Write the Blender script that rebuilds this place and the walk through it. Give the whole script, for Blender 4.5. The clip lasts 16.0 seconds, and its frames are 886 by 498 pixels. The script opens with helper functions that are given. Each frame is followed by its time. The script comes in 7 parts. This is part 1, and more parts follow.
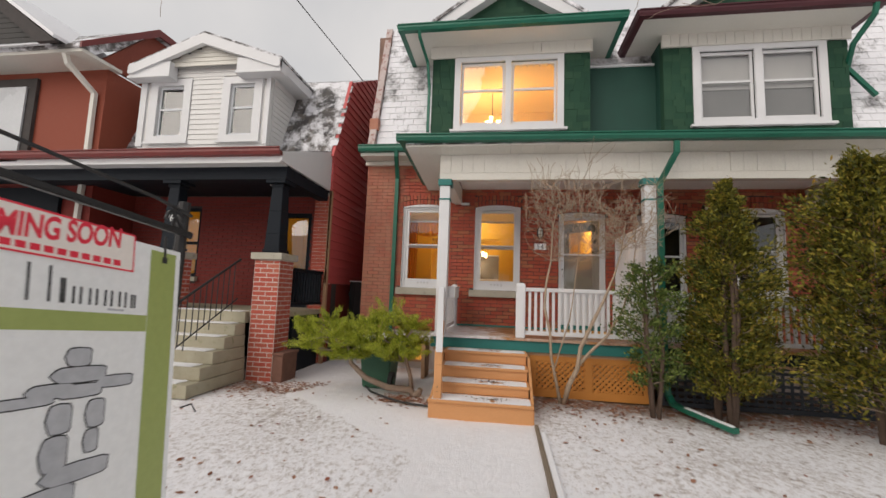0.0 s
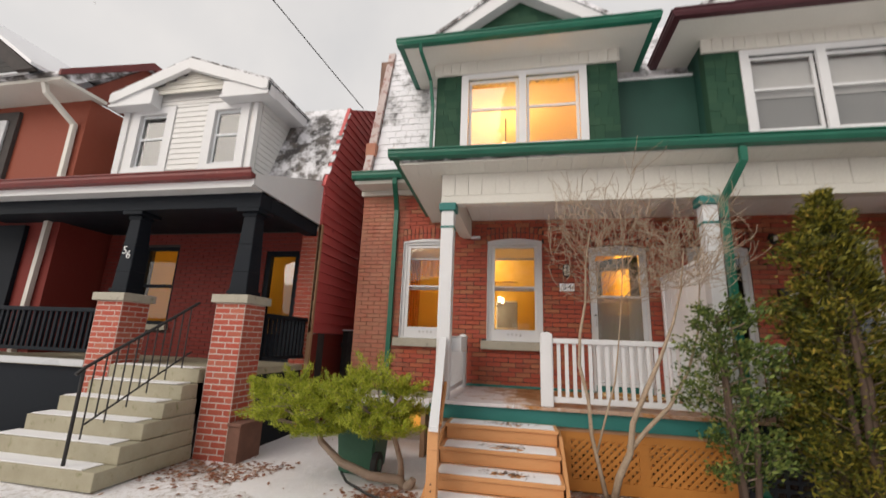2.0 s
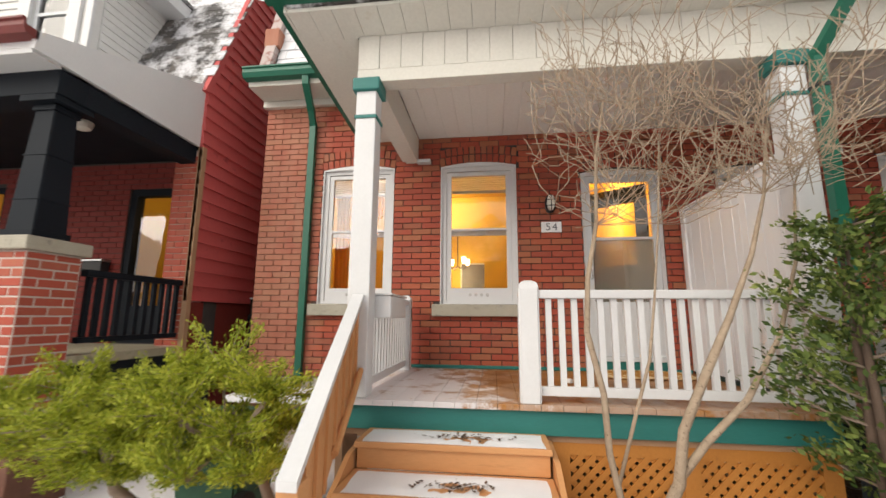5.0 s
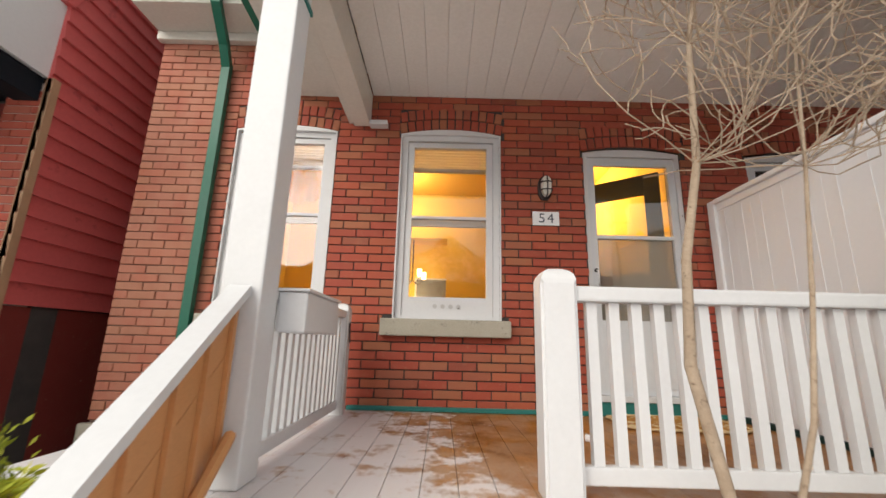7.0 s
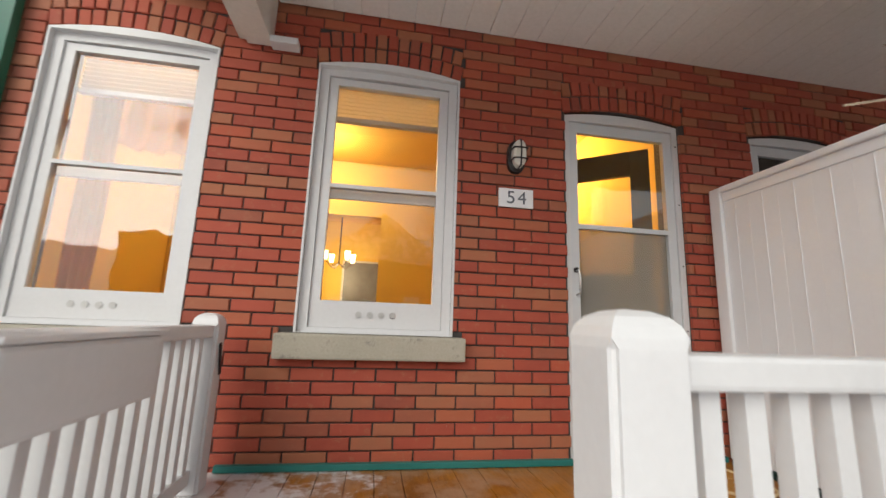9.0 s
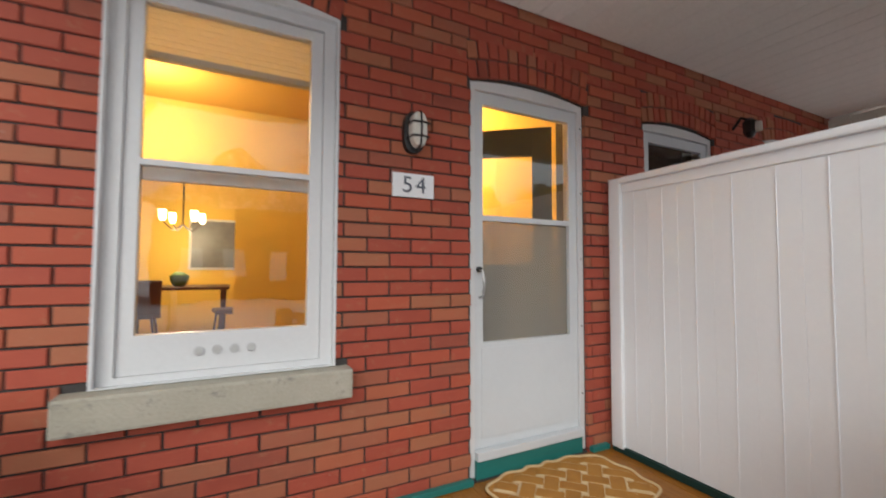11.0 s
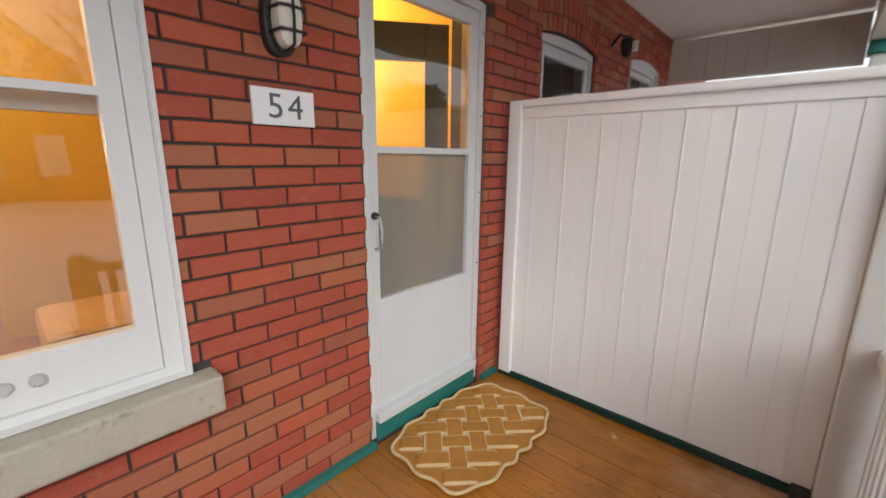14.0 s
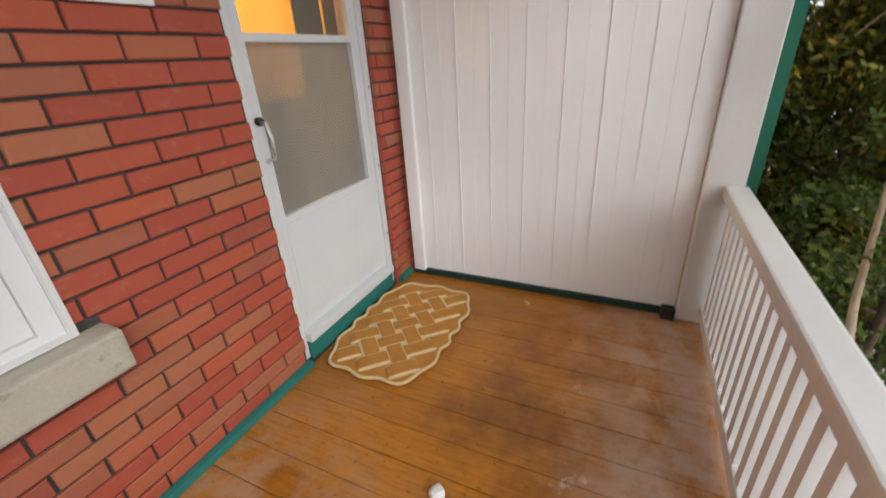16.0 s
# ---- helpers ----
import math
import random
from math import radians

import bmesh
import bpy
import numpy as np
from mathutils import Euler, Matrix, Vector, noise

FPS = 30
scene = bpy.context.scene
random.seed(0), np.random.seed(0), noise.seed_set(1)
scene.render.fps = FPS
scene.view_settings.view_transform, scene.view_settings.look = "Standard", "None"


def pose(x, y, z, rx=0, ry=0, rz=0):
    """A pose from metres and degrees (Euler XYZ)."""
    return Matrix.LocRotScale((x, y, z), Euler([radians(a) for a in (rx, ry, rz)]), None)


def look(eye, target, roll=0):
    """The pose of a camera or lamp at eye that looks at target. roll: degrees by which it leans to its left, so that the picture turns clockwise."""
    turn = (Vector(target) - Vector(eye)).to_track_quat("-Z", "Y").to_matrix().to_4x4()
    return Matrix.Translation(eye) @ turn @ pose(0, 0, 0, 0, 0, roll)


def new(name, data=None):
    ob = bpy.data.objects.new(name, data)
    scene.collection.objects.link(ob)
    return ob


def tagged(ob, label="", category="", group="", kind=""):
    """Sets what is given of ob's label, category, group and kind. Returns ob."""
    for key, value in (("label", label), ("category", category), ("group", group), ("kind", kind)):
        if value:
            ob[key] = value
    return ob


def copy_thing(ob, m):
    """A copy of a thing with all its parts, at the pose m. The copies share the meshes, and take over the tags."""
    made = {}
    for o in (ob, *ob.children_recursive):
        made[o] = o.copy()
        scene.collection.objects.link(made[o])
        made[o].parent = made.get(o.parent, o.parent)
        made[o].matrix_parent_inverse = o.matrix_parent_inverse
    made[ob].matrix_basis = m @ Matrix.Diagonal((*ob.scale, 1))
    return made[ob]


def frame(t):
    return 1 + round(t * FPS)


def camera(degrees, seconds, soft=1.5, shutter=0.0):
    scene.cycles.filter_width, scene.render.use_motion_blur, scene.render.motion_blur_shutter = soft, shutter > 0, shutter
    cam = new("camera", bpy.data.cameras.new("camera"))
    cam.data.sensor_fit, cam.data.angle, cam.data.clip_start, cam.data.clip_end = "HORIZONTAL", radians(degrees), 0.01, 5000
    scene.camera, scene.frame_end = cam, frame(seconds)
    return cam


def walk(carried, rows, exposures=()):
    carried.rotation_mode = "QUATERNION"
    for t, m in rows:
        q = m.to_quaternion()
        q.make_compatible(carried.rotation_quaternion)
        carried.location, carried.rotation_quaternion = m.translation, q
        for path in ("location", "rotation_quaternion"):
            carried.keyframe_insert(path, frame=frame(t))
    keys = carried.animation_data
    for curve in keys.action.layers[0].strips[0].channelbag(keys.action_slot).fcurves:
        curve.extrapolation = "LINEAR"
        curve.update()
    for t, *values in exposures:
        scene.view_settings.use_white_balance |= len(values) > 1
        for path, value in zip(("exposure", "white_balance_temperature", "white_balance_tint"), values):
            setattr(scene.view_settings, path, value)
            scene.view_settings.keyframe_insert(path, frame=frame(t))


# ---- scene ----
cam = camera(94.8, 16.0, shutter=0.5)
PATH = [
    (0, (0.192, 0.117, 1.455), (-0.106, 2.084, 1.667), 2.1),
    (0.5, (0.231, 0.389, 1.435), (-0.098, 2.337, 1.748), 2.8),
    (1, (0.291, 0.772, 1.476), (-0.078, 2.689, 1.915), 3.5),
    (1.5, (0.238, 1.109, 1.508), (-0.142, 2.996, 2.054), 3.7),
    (2, (0.198, 1.405, 1.487), (-0.189, 3.316, 1.93), 2.2),
    (2.5, (0.242, 1.755, 1.439), (-0.189, 3.689, 1.705), 0.6),
    (3, (0.239, 2.088, 1.384), (-0.214, 4.031, 1.533), -0.4),
    (3.5, (0.192, 2.466, 1.407), (-0.263, 4.409, 1.541), -0.5),
    (4, (0.249, 2.814, 1.396), (-0.198, 4.751, 1.615), -0.0),
    (4.2, (0.271, 2.919, 1.422), (-0.136, 4.862, 1.666), 0.2),
    (6.5, (0.027, 4.48, 1.297), (-0.041, 6.431, 1.732), 0.9),
    (7, (0.017, 4.724, 1.352), (0.012, 6.673, 1.799), 1.5),
    (7.5, (0.048, 4.965, 1.389), (0.108, 6.907, 1.864), 2.2),
    (8, (0.046, 5.174, 1.381), (0.206, 7.109, 1.859), 2.4),
    (8.2, (0.036, 5.286, 1.4), (0.229, 7.222, 1.864), 2.5),
    (10.3, (0.033, 5.984, 1.96), (0.703, 7.855, 2.18), 0.8),
    (10.5, (0.003, 6.011, 1.975), (0.755, 7.851, 2.197), 0.7),
    (11, (0.08, 6.113, 1.976), (0.983, 7.896, 2.066), 0.2),
    (11.5, (0.213, 6.261, 2.095), (1.276, 7.948, 1.947), -0.3),
    (12, (0.196, 6.398, 2.086), (1.417, 7.934, 1.7), -0.5),
    (12.5, (0.152, 6.483, 2.145), (1.456, 7.836, 1.459), -0.6),
    (13, (0.184, 6.514, 2.12), (1.484, 7.794, 1.3), -0.6),
    (13.5, (0.243, 6.561, 2.184), (1.57, 7.917, 1.551), -0.2),
    (14, (0.136, 6.594, 2.222), (1.587, 7.9, 1.785), 0.6),
    (14.5, (-0.002, 6.613, 2.241), (1.593, 7.768, 1.892), 1.4),
    (15, (-0.041, 6.613, 2.237), (1.64, 7.603, 1.793), 1.5),
    (15.5, (0.013, 6.644, 2.194), (1.697, 7.525, 1.571), -0.4),
    (16, (0.098, 6.703, 2.147), (1.724, 7.5, 1.298), -3.6),
]
EXPOSURES = [(0, 0.26, 6800, 10), (2, 0.42, 6900, 10), (4.2, 0.76, 7000, 8), (6.5, 0.92, 6800, 7), (8.2, 0.84, 6700, 6), (10.5, 0.89, 6200, 4), (11.5, 0.95, 6150, 4), (13, 1.03, 6350, 5), (16, 1.1, 6320, 5)]
walk(cam, [(t, look(eye, target, roll)) for t, eye, target, roll in PATH], EXPOSURES)

# ---------- world and light ----------
world = bpy.data.worlds.new("overcast_sky")
scene.world = world
world.use_nodes = True
wn, wl = world.node_tree.nodes, world.node_tree.links
wn.clear()
sky = wn.new("ShaderNodeTexSky")
sky.sky_type, sky.sun_disc = 'NISHITA', False
sky.sun_elevation, sky.sun_rotation = radians(31), radians(212)
tc = wn.new("ShaderNodeTexCoord")
cl = wn.new("ShaderNodeTexNoise")
cl.inputs["Scale"].default_value, cl.inputs["Detail"].default_value = 2.2, 5
cr = wn.new("ShaderNodeValToRGB")
cr.color_ramp.elements[0].position, cr.color_ramp.elements[0].color = 0.3, (5.6, 5.75, 6.1, 1)
cr.color_ramp.elements[1].position, cr.color_ramp.elements[1].color = 0.72, (7.6, 7.5, 7.6, 1)
wm = wn.new("ShaderNodeMixRGB")
wm.inputs[0].default_value = 0.93
bg = wn.new("ShaderNodeBackground")
bg.inputs[1].default_value = 0.085
wo = wn.new("ShaderNodeOutputWorld")
wl.new(tc.outputs["Generated"], cl.inputs["Vector"])
wl.new(cl.outputs["Fac"], cr.inputs[0])
wl.new(sky.outputs[0], wm.inputs[1])
wl.new(cr.outputs[0], wm.inputs[2])
wl.new(wm.outputs[0], bg.inputs[0])
wl.new(bg.outputs[0], wo.inputs[0])

sun_data = bpy.data.lights.new("sun", 'SUN')
sun_data.energy, sun_data.angle, sun_data.color = 1.45, radians(50), (1.0, 0.94, 0.88)
sun = new("sun", sun_data)
sun.matrix_world = look((-10.5, -10.5, 12), (0, 6, 0))


def lamp(name, x, y, z, watts, colour, size=0.08):
    d = bpy.data.lights.new(name, 'POINT')
    d.energy, d.color, d.shadow_soft_size = watts, colour, size
    ob = new(name, d)
    ob.location = (x, y, z)
    return ob


WARM = (1.0, 0.71, 0.40)
lamp("dining_light", -0.61, 12.9, 2.42, 30, WARM)
lamp("living_light", -0.6, 9.9, 3.2, 25, WARM)
lamp("hall_light", 1.5, 9.6, 3.2, 32, WARM)
lamp("bedroom_light", -0.1, 9.3, 5.35, 42, WARM)
lamp("neighbour_light", -6.2, 9.5, 2.9, 8, WARM)
lamp("neighbour_hall_light", -4.2, 9.2, 2.9, 3.5, WARM)

# ---------- helpers for building ----------


def node_mat(name):
    m = bpy.data.materials.new(name)
    m.use_nodes = True
    nt = m.node_tree
    return m, nt, nt.nodes, nt.links, nt.nodes["Principled BSDF"]


def place(n, l):
    return n.new("ShaderNodeNewGeometry").outputs["Position"]


def noise_of(n, l, vec, scale, detail=4.0, rough=0.55, stretch=None):
    if stretch:
        mp = n.new("ShaderNodeMapping")
        mp.inputs["Scale"].default_value = stretch
        l.new(vec, mp.inputs["Vector"])
        vec = mp.outputs["Vector"]
    t = n.new("ShaderNodeTexNoise")
    t.inputs["Scale"].default_value, t.inputs["Detail"].default_value, t.inputs["Roughness"].default_value = scale, detail, rough
    l.new(vec, t.inputs["Vector"])
    return t.outputs["Fac"]


def ramp(n, l, fac, stops):
    r = n.new("ShaderNodeValToRGB")
    e = r.color_ramp.elements
    while len(e) < len(stops):
        e.new(0.5)
    for el, (p, c) in zip(e, stops):
        el.position, el.color = p, (*c, 1) if len(c) == 3 else c
    l.new(fac, r.inputs[0])
    return r.outputs[0]


def mix(n, l, fac, a, b, mode='MIX'):
    m = n.new("ShaderNodeMixRGB")
    m.blend_type = mode
    for i, v in ((0, fac), (1, a), (2, b)):
        if isinstance(v, (int, float)):
            m.inputs[i].default_value = v
        elif isinstance(v, tuple):
            m.inputs[i].default_value = (*v, 1)
        else:
            l.new(v, m.inputs[i])
    return m.outputs[0]


def maths(n, l, op, a, b=0.0):
    m = n.new("ShaderNodeMath")
    m.operation = op
    for i, v in ((0, a), (1, b)):
        if isinstance(v, (int, float)):
            m.inputs[i].default_value = v
        else:
            l.new(v, m.inputs[i])
    return m.outputs[0]


def bump(n, l, p, height, strength=0.3, distance=0.01):
    b = n.new("ShaderNodeBump")
    b.inputs["Strength"].default_value, b.inputs["Distance"].default_value = strength, distance
    l.new(height, b.inputs["Height"])
    l.new(b.outputs[0], p.inputs["Normal"])


def bleached(n, l, pos, col, pale):
    """Rain-washed, lime-streaked masonry on the outer corner of the house, past the porch roof."""
    sep = n.new("ShaderNodeSeparateXYZ")
    l.new(pos, sep.inputs[0])
    mr = n.new("ShaderNodeMapRange")
    mr.inputs["From Min"].default_value, mr.inputs["From Max"].default_value = -1.75, -2.0
    streak = noise_of(n, l, pos, 3.0, 5, 0.6, (2, 2, 0.7))
    l.new(maths(n, l, 'ADD', sep.outputs[0], maths(n, l, 'MULTIPLY', maths(n, l, 'SUBTRACT', streak, 0.5), 0.5)), mr.inputs["Value"])
    near = maths(n, l, 'GREATER_THAN', sep.outputs[0], -3.0)
    return mix(n, l, maths(n, l, 'MULTIPLY', maths(n, l, 'MULTIPLY', mr.outputs[0], near), maths(n, l, 'MULTIPLY', streak, 1.1)), col, pale)


def surf(name, c1, c2, scale=3.0, fine=60.0, rough=0.6, metal=0.0, bumps=0.2, stretch=None, dirt=None, dirt_at=0.62, spec=0.4, bleach=None, grain=0.35):
    """A painted or natural surface: two tones in large clouds, fine grain, a few stains, and fine relief."""
    m, nt, n, l, p = node_mat(name)
    pos = place(n, l)
    big = noise_of(n, l, pos, scale, 5, 0.6, stretch)
    small = noise_of(n, l, pos, fine, 3, 0.6, stretch)
    col = mix(n, l, ramp(n, l, big, [(0.3, (0, 0, 0)), (0.7, (1, 1, 1))]), c1, c2)
    col = mix(n, l, grain, col, mix(n, l, small, tuple(c * 0.7 for c in c1), tuple(min(1, c * 1.2) for c in c2)))
    if dirt:
        d = noise_of(n, l, pos, scale * 2.7 + 1.3, 7, 0.7, stretch)
        col = mix(n, l, ramp(n, l, d, [(dirt_at, (0, 0, 0)), (dirt_at + 0.12, (1, 1, 1))]), col, dirt)
    if bleach:
        col = bleached(n, l, pos, col, bleach)
    l.new(col, p.inputs["Base Color"])
    r = n.new("ShaderNodeMapRange")
    r.inputs["To Min"].default_value, r.inputs["To Max"].default_value = max(0.05, rough - 0.12), min(1, rough + 0.12)
    l.new(big, r.inputs["Value"])
    l.new(r.outputs[0], p.inputs["Roughness"])
    p.inputs["Metallic"].default_value, p.inputs["Specular IOR Level"].default_value = metal, spec
    bump(n, l, p, small, bumps, 0.004)
    return m


def brick_mat(name, stops, stain=(0.16, 0.13, 0.12), stain_at=0.66, bleach=None, blush=(0.5, 0.115, 0.058), tan=(0.42, 0.19, 0.1)):
    m, nt, n, l, p = node_mat(name)
    pos = place(n, l)
    rnd = maths(n, l, 'FRACT', maths(n, l, 'ADD', n.new("ShaderNodeObjectInfo").outputs["Random"], n.new("ShaderNodeNewGeometry").outputs["Random Per Island"]))
    col = ramp(n, l, rnd, stops)
    blot = noise_of(n, l, pos, 9, 5, 0.65)
    col = mix(n, l, maths(n, l, 'MULTIPLY', blot, 0.65), col, blush)
    worn = noise_of(n, l, pos, 17, 6, 0.7)
    col = mix(n, l, ramp(n, l, worn, [(0.56, (0, 0, 0)), (0.7, (0.55, 0.55, 0.55))]), col, tan)
    grain = noise_of(n, l, pos, 160, 4, 0.7)
    col = mix(n, l, maths(n, l, 'MULTIPLY', grain, 0.35), col, (0.2, 0.055, 0.04))
    d = noise_of(n, l, pos, 4.3, 8, 0.72)
    col = mix(n, l, ramp(n, l, d, [(stain_at, (0, 0, 0)), (stain_at + 0.14, (0.7, 0.7, 0.7))]), col, stain)
    e = noise_of(n, l, pos, 31, 3, 0.6)
    col = mix(n, l, ramp(n, l, e, [(0.7, (0, 0, 0)), (0.8, (0.5, 0.5, 0.5))]), col, (0.5, 0.36, 0.3))
    if bleach:
        col = bleached(n, l, pos, col, bleach)
    l.new(col, p.inputs["Base Color"])
    p.inputs["Roughness"].default_value, p.inputs["Specular IOR Level"].default_value = 0.72, 0.35
    bump(n, l, p, mix(n, l, 0.5, grain, blot), 0.45, 0.004)
    return m


def glass_mat(name, tint=(1, 1, 1)):
    m, nt, n, l, p = node_mat(name)
    tr, gl = n.new("ShaderNodeBsdfTransparent"), n.new("ShaderNodeBsdfGlossy")
    tr.inputs[0].default_value = (*tint, 1)
    gl.inputs["Roughness"].default_value = 0.02
    fr = n.new("ShaderNodeFresnel")
    fr.inputs["IOR"].default_value = 2.1
    wav = noise_of(n, l, place(n, l), 2.5, 2, 0.5)
    b = n.new("ShaderNodeBump")
    b.inputs["Strength"].default_value, b.inputs["Distance"].default_value = 0.12, 0.02
    l.new(wav, b.inputs["Height"])
    l.new(b.outputs[0], gl.inputs["Normal"])
    ms = n.new("ShaderNodeMixShader")
    l.new(fr.outputs[0], ms.inputs[0])
    l.new(tr.outputs[0], ms.inputs[1])
    l.new(gl.outputs[0], ms.inputs[2])
    l.new(ms.outputs[0], n["Material Output"].inputs[0])
    return m


def glow_mat(name, colour, strength):
    m, nt, n, l, p = node_mat(name)
    p.inputs["Base Color"].default_value = (*colour, 1)
    p.inputs["Emission Color"].default_value = (*colour, 1)
    p.inputs["Emission Strength"].default_value = strength
    return m


def island_mat(name, stops, rough=0.7, snow=0.0, snow_scale=2.5, bumps=0.3, grain=90, spec=0.3):
    """Pieces that differ one by one; snow lies in patches where it has not slid off."""
    m, nt, n, l, p = node_mat(name)
    pos = place(n, l)
    rnd = maths(n, l, 'FRACT', maths(n, l, 'ADD', n.new("ShaderNodeObjectInfo").outputs["Random"], n.new("ShaderNodeNewGeometry").outputs["Random Per Island"]))
    col = ramp(n, l, rnd, stops)
    fine = noise_of(n, l, pos, grain, 4, 0.65)
    col = mix(n, l, 0.3, col, mix(n, l, fine, (0, 0, 0), col), 'MIX')
    if snow:
        big = noise_of(n, l, pos, snow_scale, 6, 0.7)
        mask = ramp(n, l, maths(n, l, 'ADD', big, maths(n, l, 'MULTIPLY', fine, 0.12)), [(1.0 - snow - 0.06, (0, 0, 0)), (1.0 - snow + 0.08, (1, 1, 1))])
        col = mix(n, l, mask, col, (0.78, 0.78, 0.81))
    l.new(col, p.inputs["Base Color"])
    p.inputs["Roughness"].default_value, p.inputs["Specular IOR Level"].default_value = rough, spec
    bump(n, l, p, fine, bumps, 0.004)
    return m


def W(o):
    return Matrix.Translation(o.location) if o.type == 'EMPTY' else Matrix.Identity(4)


def thing(name, base=(0, 0, 0), label="", category="", group="", kind=""):
    ob = new(name)
    ob.empty_display_size = 0.1
    ob.location = base
    return tagged(ob, label, category, group, kind)


def link(name, me, material, parent=None, label=""):
    ob = new(name, me)
    if material and not me.materials:
        me.materials.append(material)
    if parent:
        ob.parent = parent
        ob.matrix_parent_inverse = W(parent).inverted()
    if label:
        ob["label"] = label
    return ob


def part(name, bm, material, parent=None, label="", smooth=False):
    me = bpy.data.meshes.new(name)
    bmesh.ops.recalc_face_normals(bm, faces=bm.faces)
    bm.to_mesh(me)
    bm.free()
    if smooth:
        me.shade_smooth()
    return link(name, me, material, parent, label)


def top(ob, label, category, group="", kind=""):
    return tagged(ob, label, category, group, kind)


def add_box(bm, x0, x1, y0, y1, z0, z1, bevel=0.0, m=None):
    vs = [bm.verts.new((x, y, z)) for x in (x0, x1) for y in (y0, y1) for z in (z0, z1)]
    fs = [bm.faces.new([vs[i] for i in f]) for f in ((0, 1, 3, 2), (4, 6, 7, 5), (0, 4, 5, 1), (2, 3, 7, 6), (0, 2, 6, 4), (1, 5, 7, 3))]
    if m:
        bmesh.ops.transform(bm, matrix=m, verts=vs)
    if bevel:
        bmesh.ops.bevel(bm, geom=list({e for f in fs for e in f.edges}), offset=bevel, segments=2, profile=0.6, affect='EDGES')


def boxes(*specs, bevel=0.0):
    bm = bmesh.new()
    for s in specs:
        add_box(bm, *s, bevel=bevel)
    return bm


def prism(poly, axis, a, b):
    """A solid with the outline poly, drawn out along an axis from a to b."""
    bm = bmesh.new()

    def at(u, v, w):
        return {'x': (w, u, v), 'y': (u, w, v), 'z': (u, v, w)}[axis]
    A = [bm.verts.new(at(u, v, a)) for u, v in poly]
    B = [bm.verts.new(at(u, v, b)) for u, v in poly]
    bm.faces.new(A)
    bm.faces.new(B[::-1])
    for i in range(len(poly)):
        j = (i + 1) % len(poly)
        bm.faces.new((A[i], B[i], B[j], A[j]))
    return bm


def add_tube(bm, pts, radii, sides=8, caps=True):
    """A tapered tube along points."""
    rings, ref = [], Vector((0.31, 0.17, 0.93))
    pts = [Vector(q) for q in pts]
    for i, q in enumerate(pts):
        d = (pts[min(i + 1, len(pts) - 1)] - pts[max(i - 1, 0)]).normalized()
        u = d.cross(ref)
        if u.length < 0.05:
            u = d.cross(Vector((1, 0, 0)))
        u.normalize()
        v = d.cross(u)
        r = radii[i] if isinstance(radii, (list, tuple)) else radii
        rings.append([bm.verts.new(q + u * (r * math.cos(k * math.tau / sides)) + v * (r * math.sin(k * math.tau / sides))) for k in range(sides)])
    for a, b in zip(rings, rings[1:]):
        for k in range(sides):
            bm.faces.new((a[k], a[(k + 1) % sides], b[(k + 1) % sides], b[k]))
    if caps:
        bm.faces.new(rings[0])
        bm.faces.new(rings[-1][::-1])


def tube(pts, radii, sides=8):
    bm = bmesh.new()
    add_tube(bm, pts, radii, sides)
    return bm


def square_pipe(pts, w, d):
    """A rectangular downspout along points, mostly upright."""
    bm = bmesh.new()
    rings = []
    pts = [Vector(q) for q in pts]
    for i, q in enumerate(pts):
        dr = (pts[min(i + 1, len(pts) - 1)] - pts[max(i - 1, 0)]).normalized()
        u = Vector((1, 0, 0)) - dr * dr.x
        if u.length < 0.3:
            u = Vector((0, 1, 0)) - dr * dr.y
        u.normalize()
        v = dr.cross(u)
        rings.append([bm.verts.new(q + u * (sx * w / 2) + v * (sy * d / 2)) for sx, sy in ((-1, -1), (-0.6, -1), (0.6, -1), (1, -1), (1, 1), (0.6, 1), (-0.6, 1), (-1, 1))])
    for a, b in zip(rings, rings[1:]):
        for k in range(8):
            bm.faces.new((a[k], a[(k + 1) % 8], b[(k + 1) % 8], b[k]))
    bm.faces.new(rings[0])
    bm.faces.new(rings[-1][::-1])
    return bm


BRICK_CACHE = {}


def brick_mesh(w, h, d, key, material):
    """One brick, front towards -y, its middle at the origin, with worn, uneven front edges; three variants of each size."""
    k = (round(w, 3), round(h, 3), round(d, 3), key, random.randrange(3))
    if k not in BRICK_CACHE:
        a, b = w / 2, h / 2
        n = 5 if w > 0.12 else 3
        rim = [(-a + w * q / n, -b) for q in range(n)] + [(a, -b), (a, 0)] + [(a - w * q / n, b) for q in range(n)] + [(-a, b), (-a, 0)]
        m = len(rim)
        v, f = [(x, d, z) for x, z in rim], []
        for c, y in ((0.0, 0.0035), (0.0035, 0.0)):
            for x, z in rim:
                c2 = c + random.uniform(-0.0006, 0.0016)
                v.append((x - math.copysign(c2, x) * (abs(x) > a * 0.98), y + random.uniform(-0.0004, 0.0006), z - math.copysign(c2, z) * (abs(z) > b * 0.98)))
        for q in range(m):
            r = (q + 1) % m
            f += [(q, r, m + r, m + q), (m + q, m + r, 2 * m + r, 2 * m + q)]
        f.append(tuple(range(2 * m, 3 * m)))
        me = bpy.data.meshes.new("brick")
        me.from_pydata(v, [], f)
        me.materials.append(material)
        BRICK_CACHE[k] = me
    return BRICK_CACHE[k]


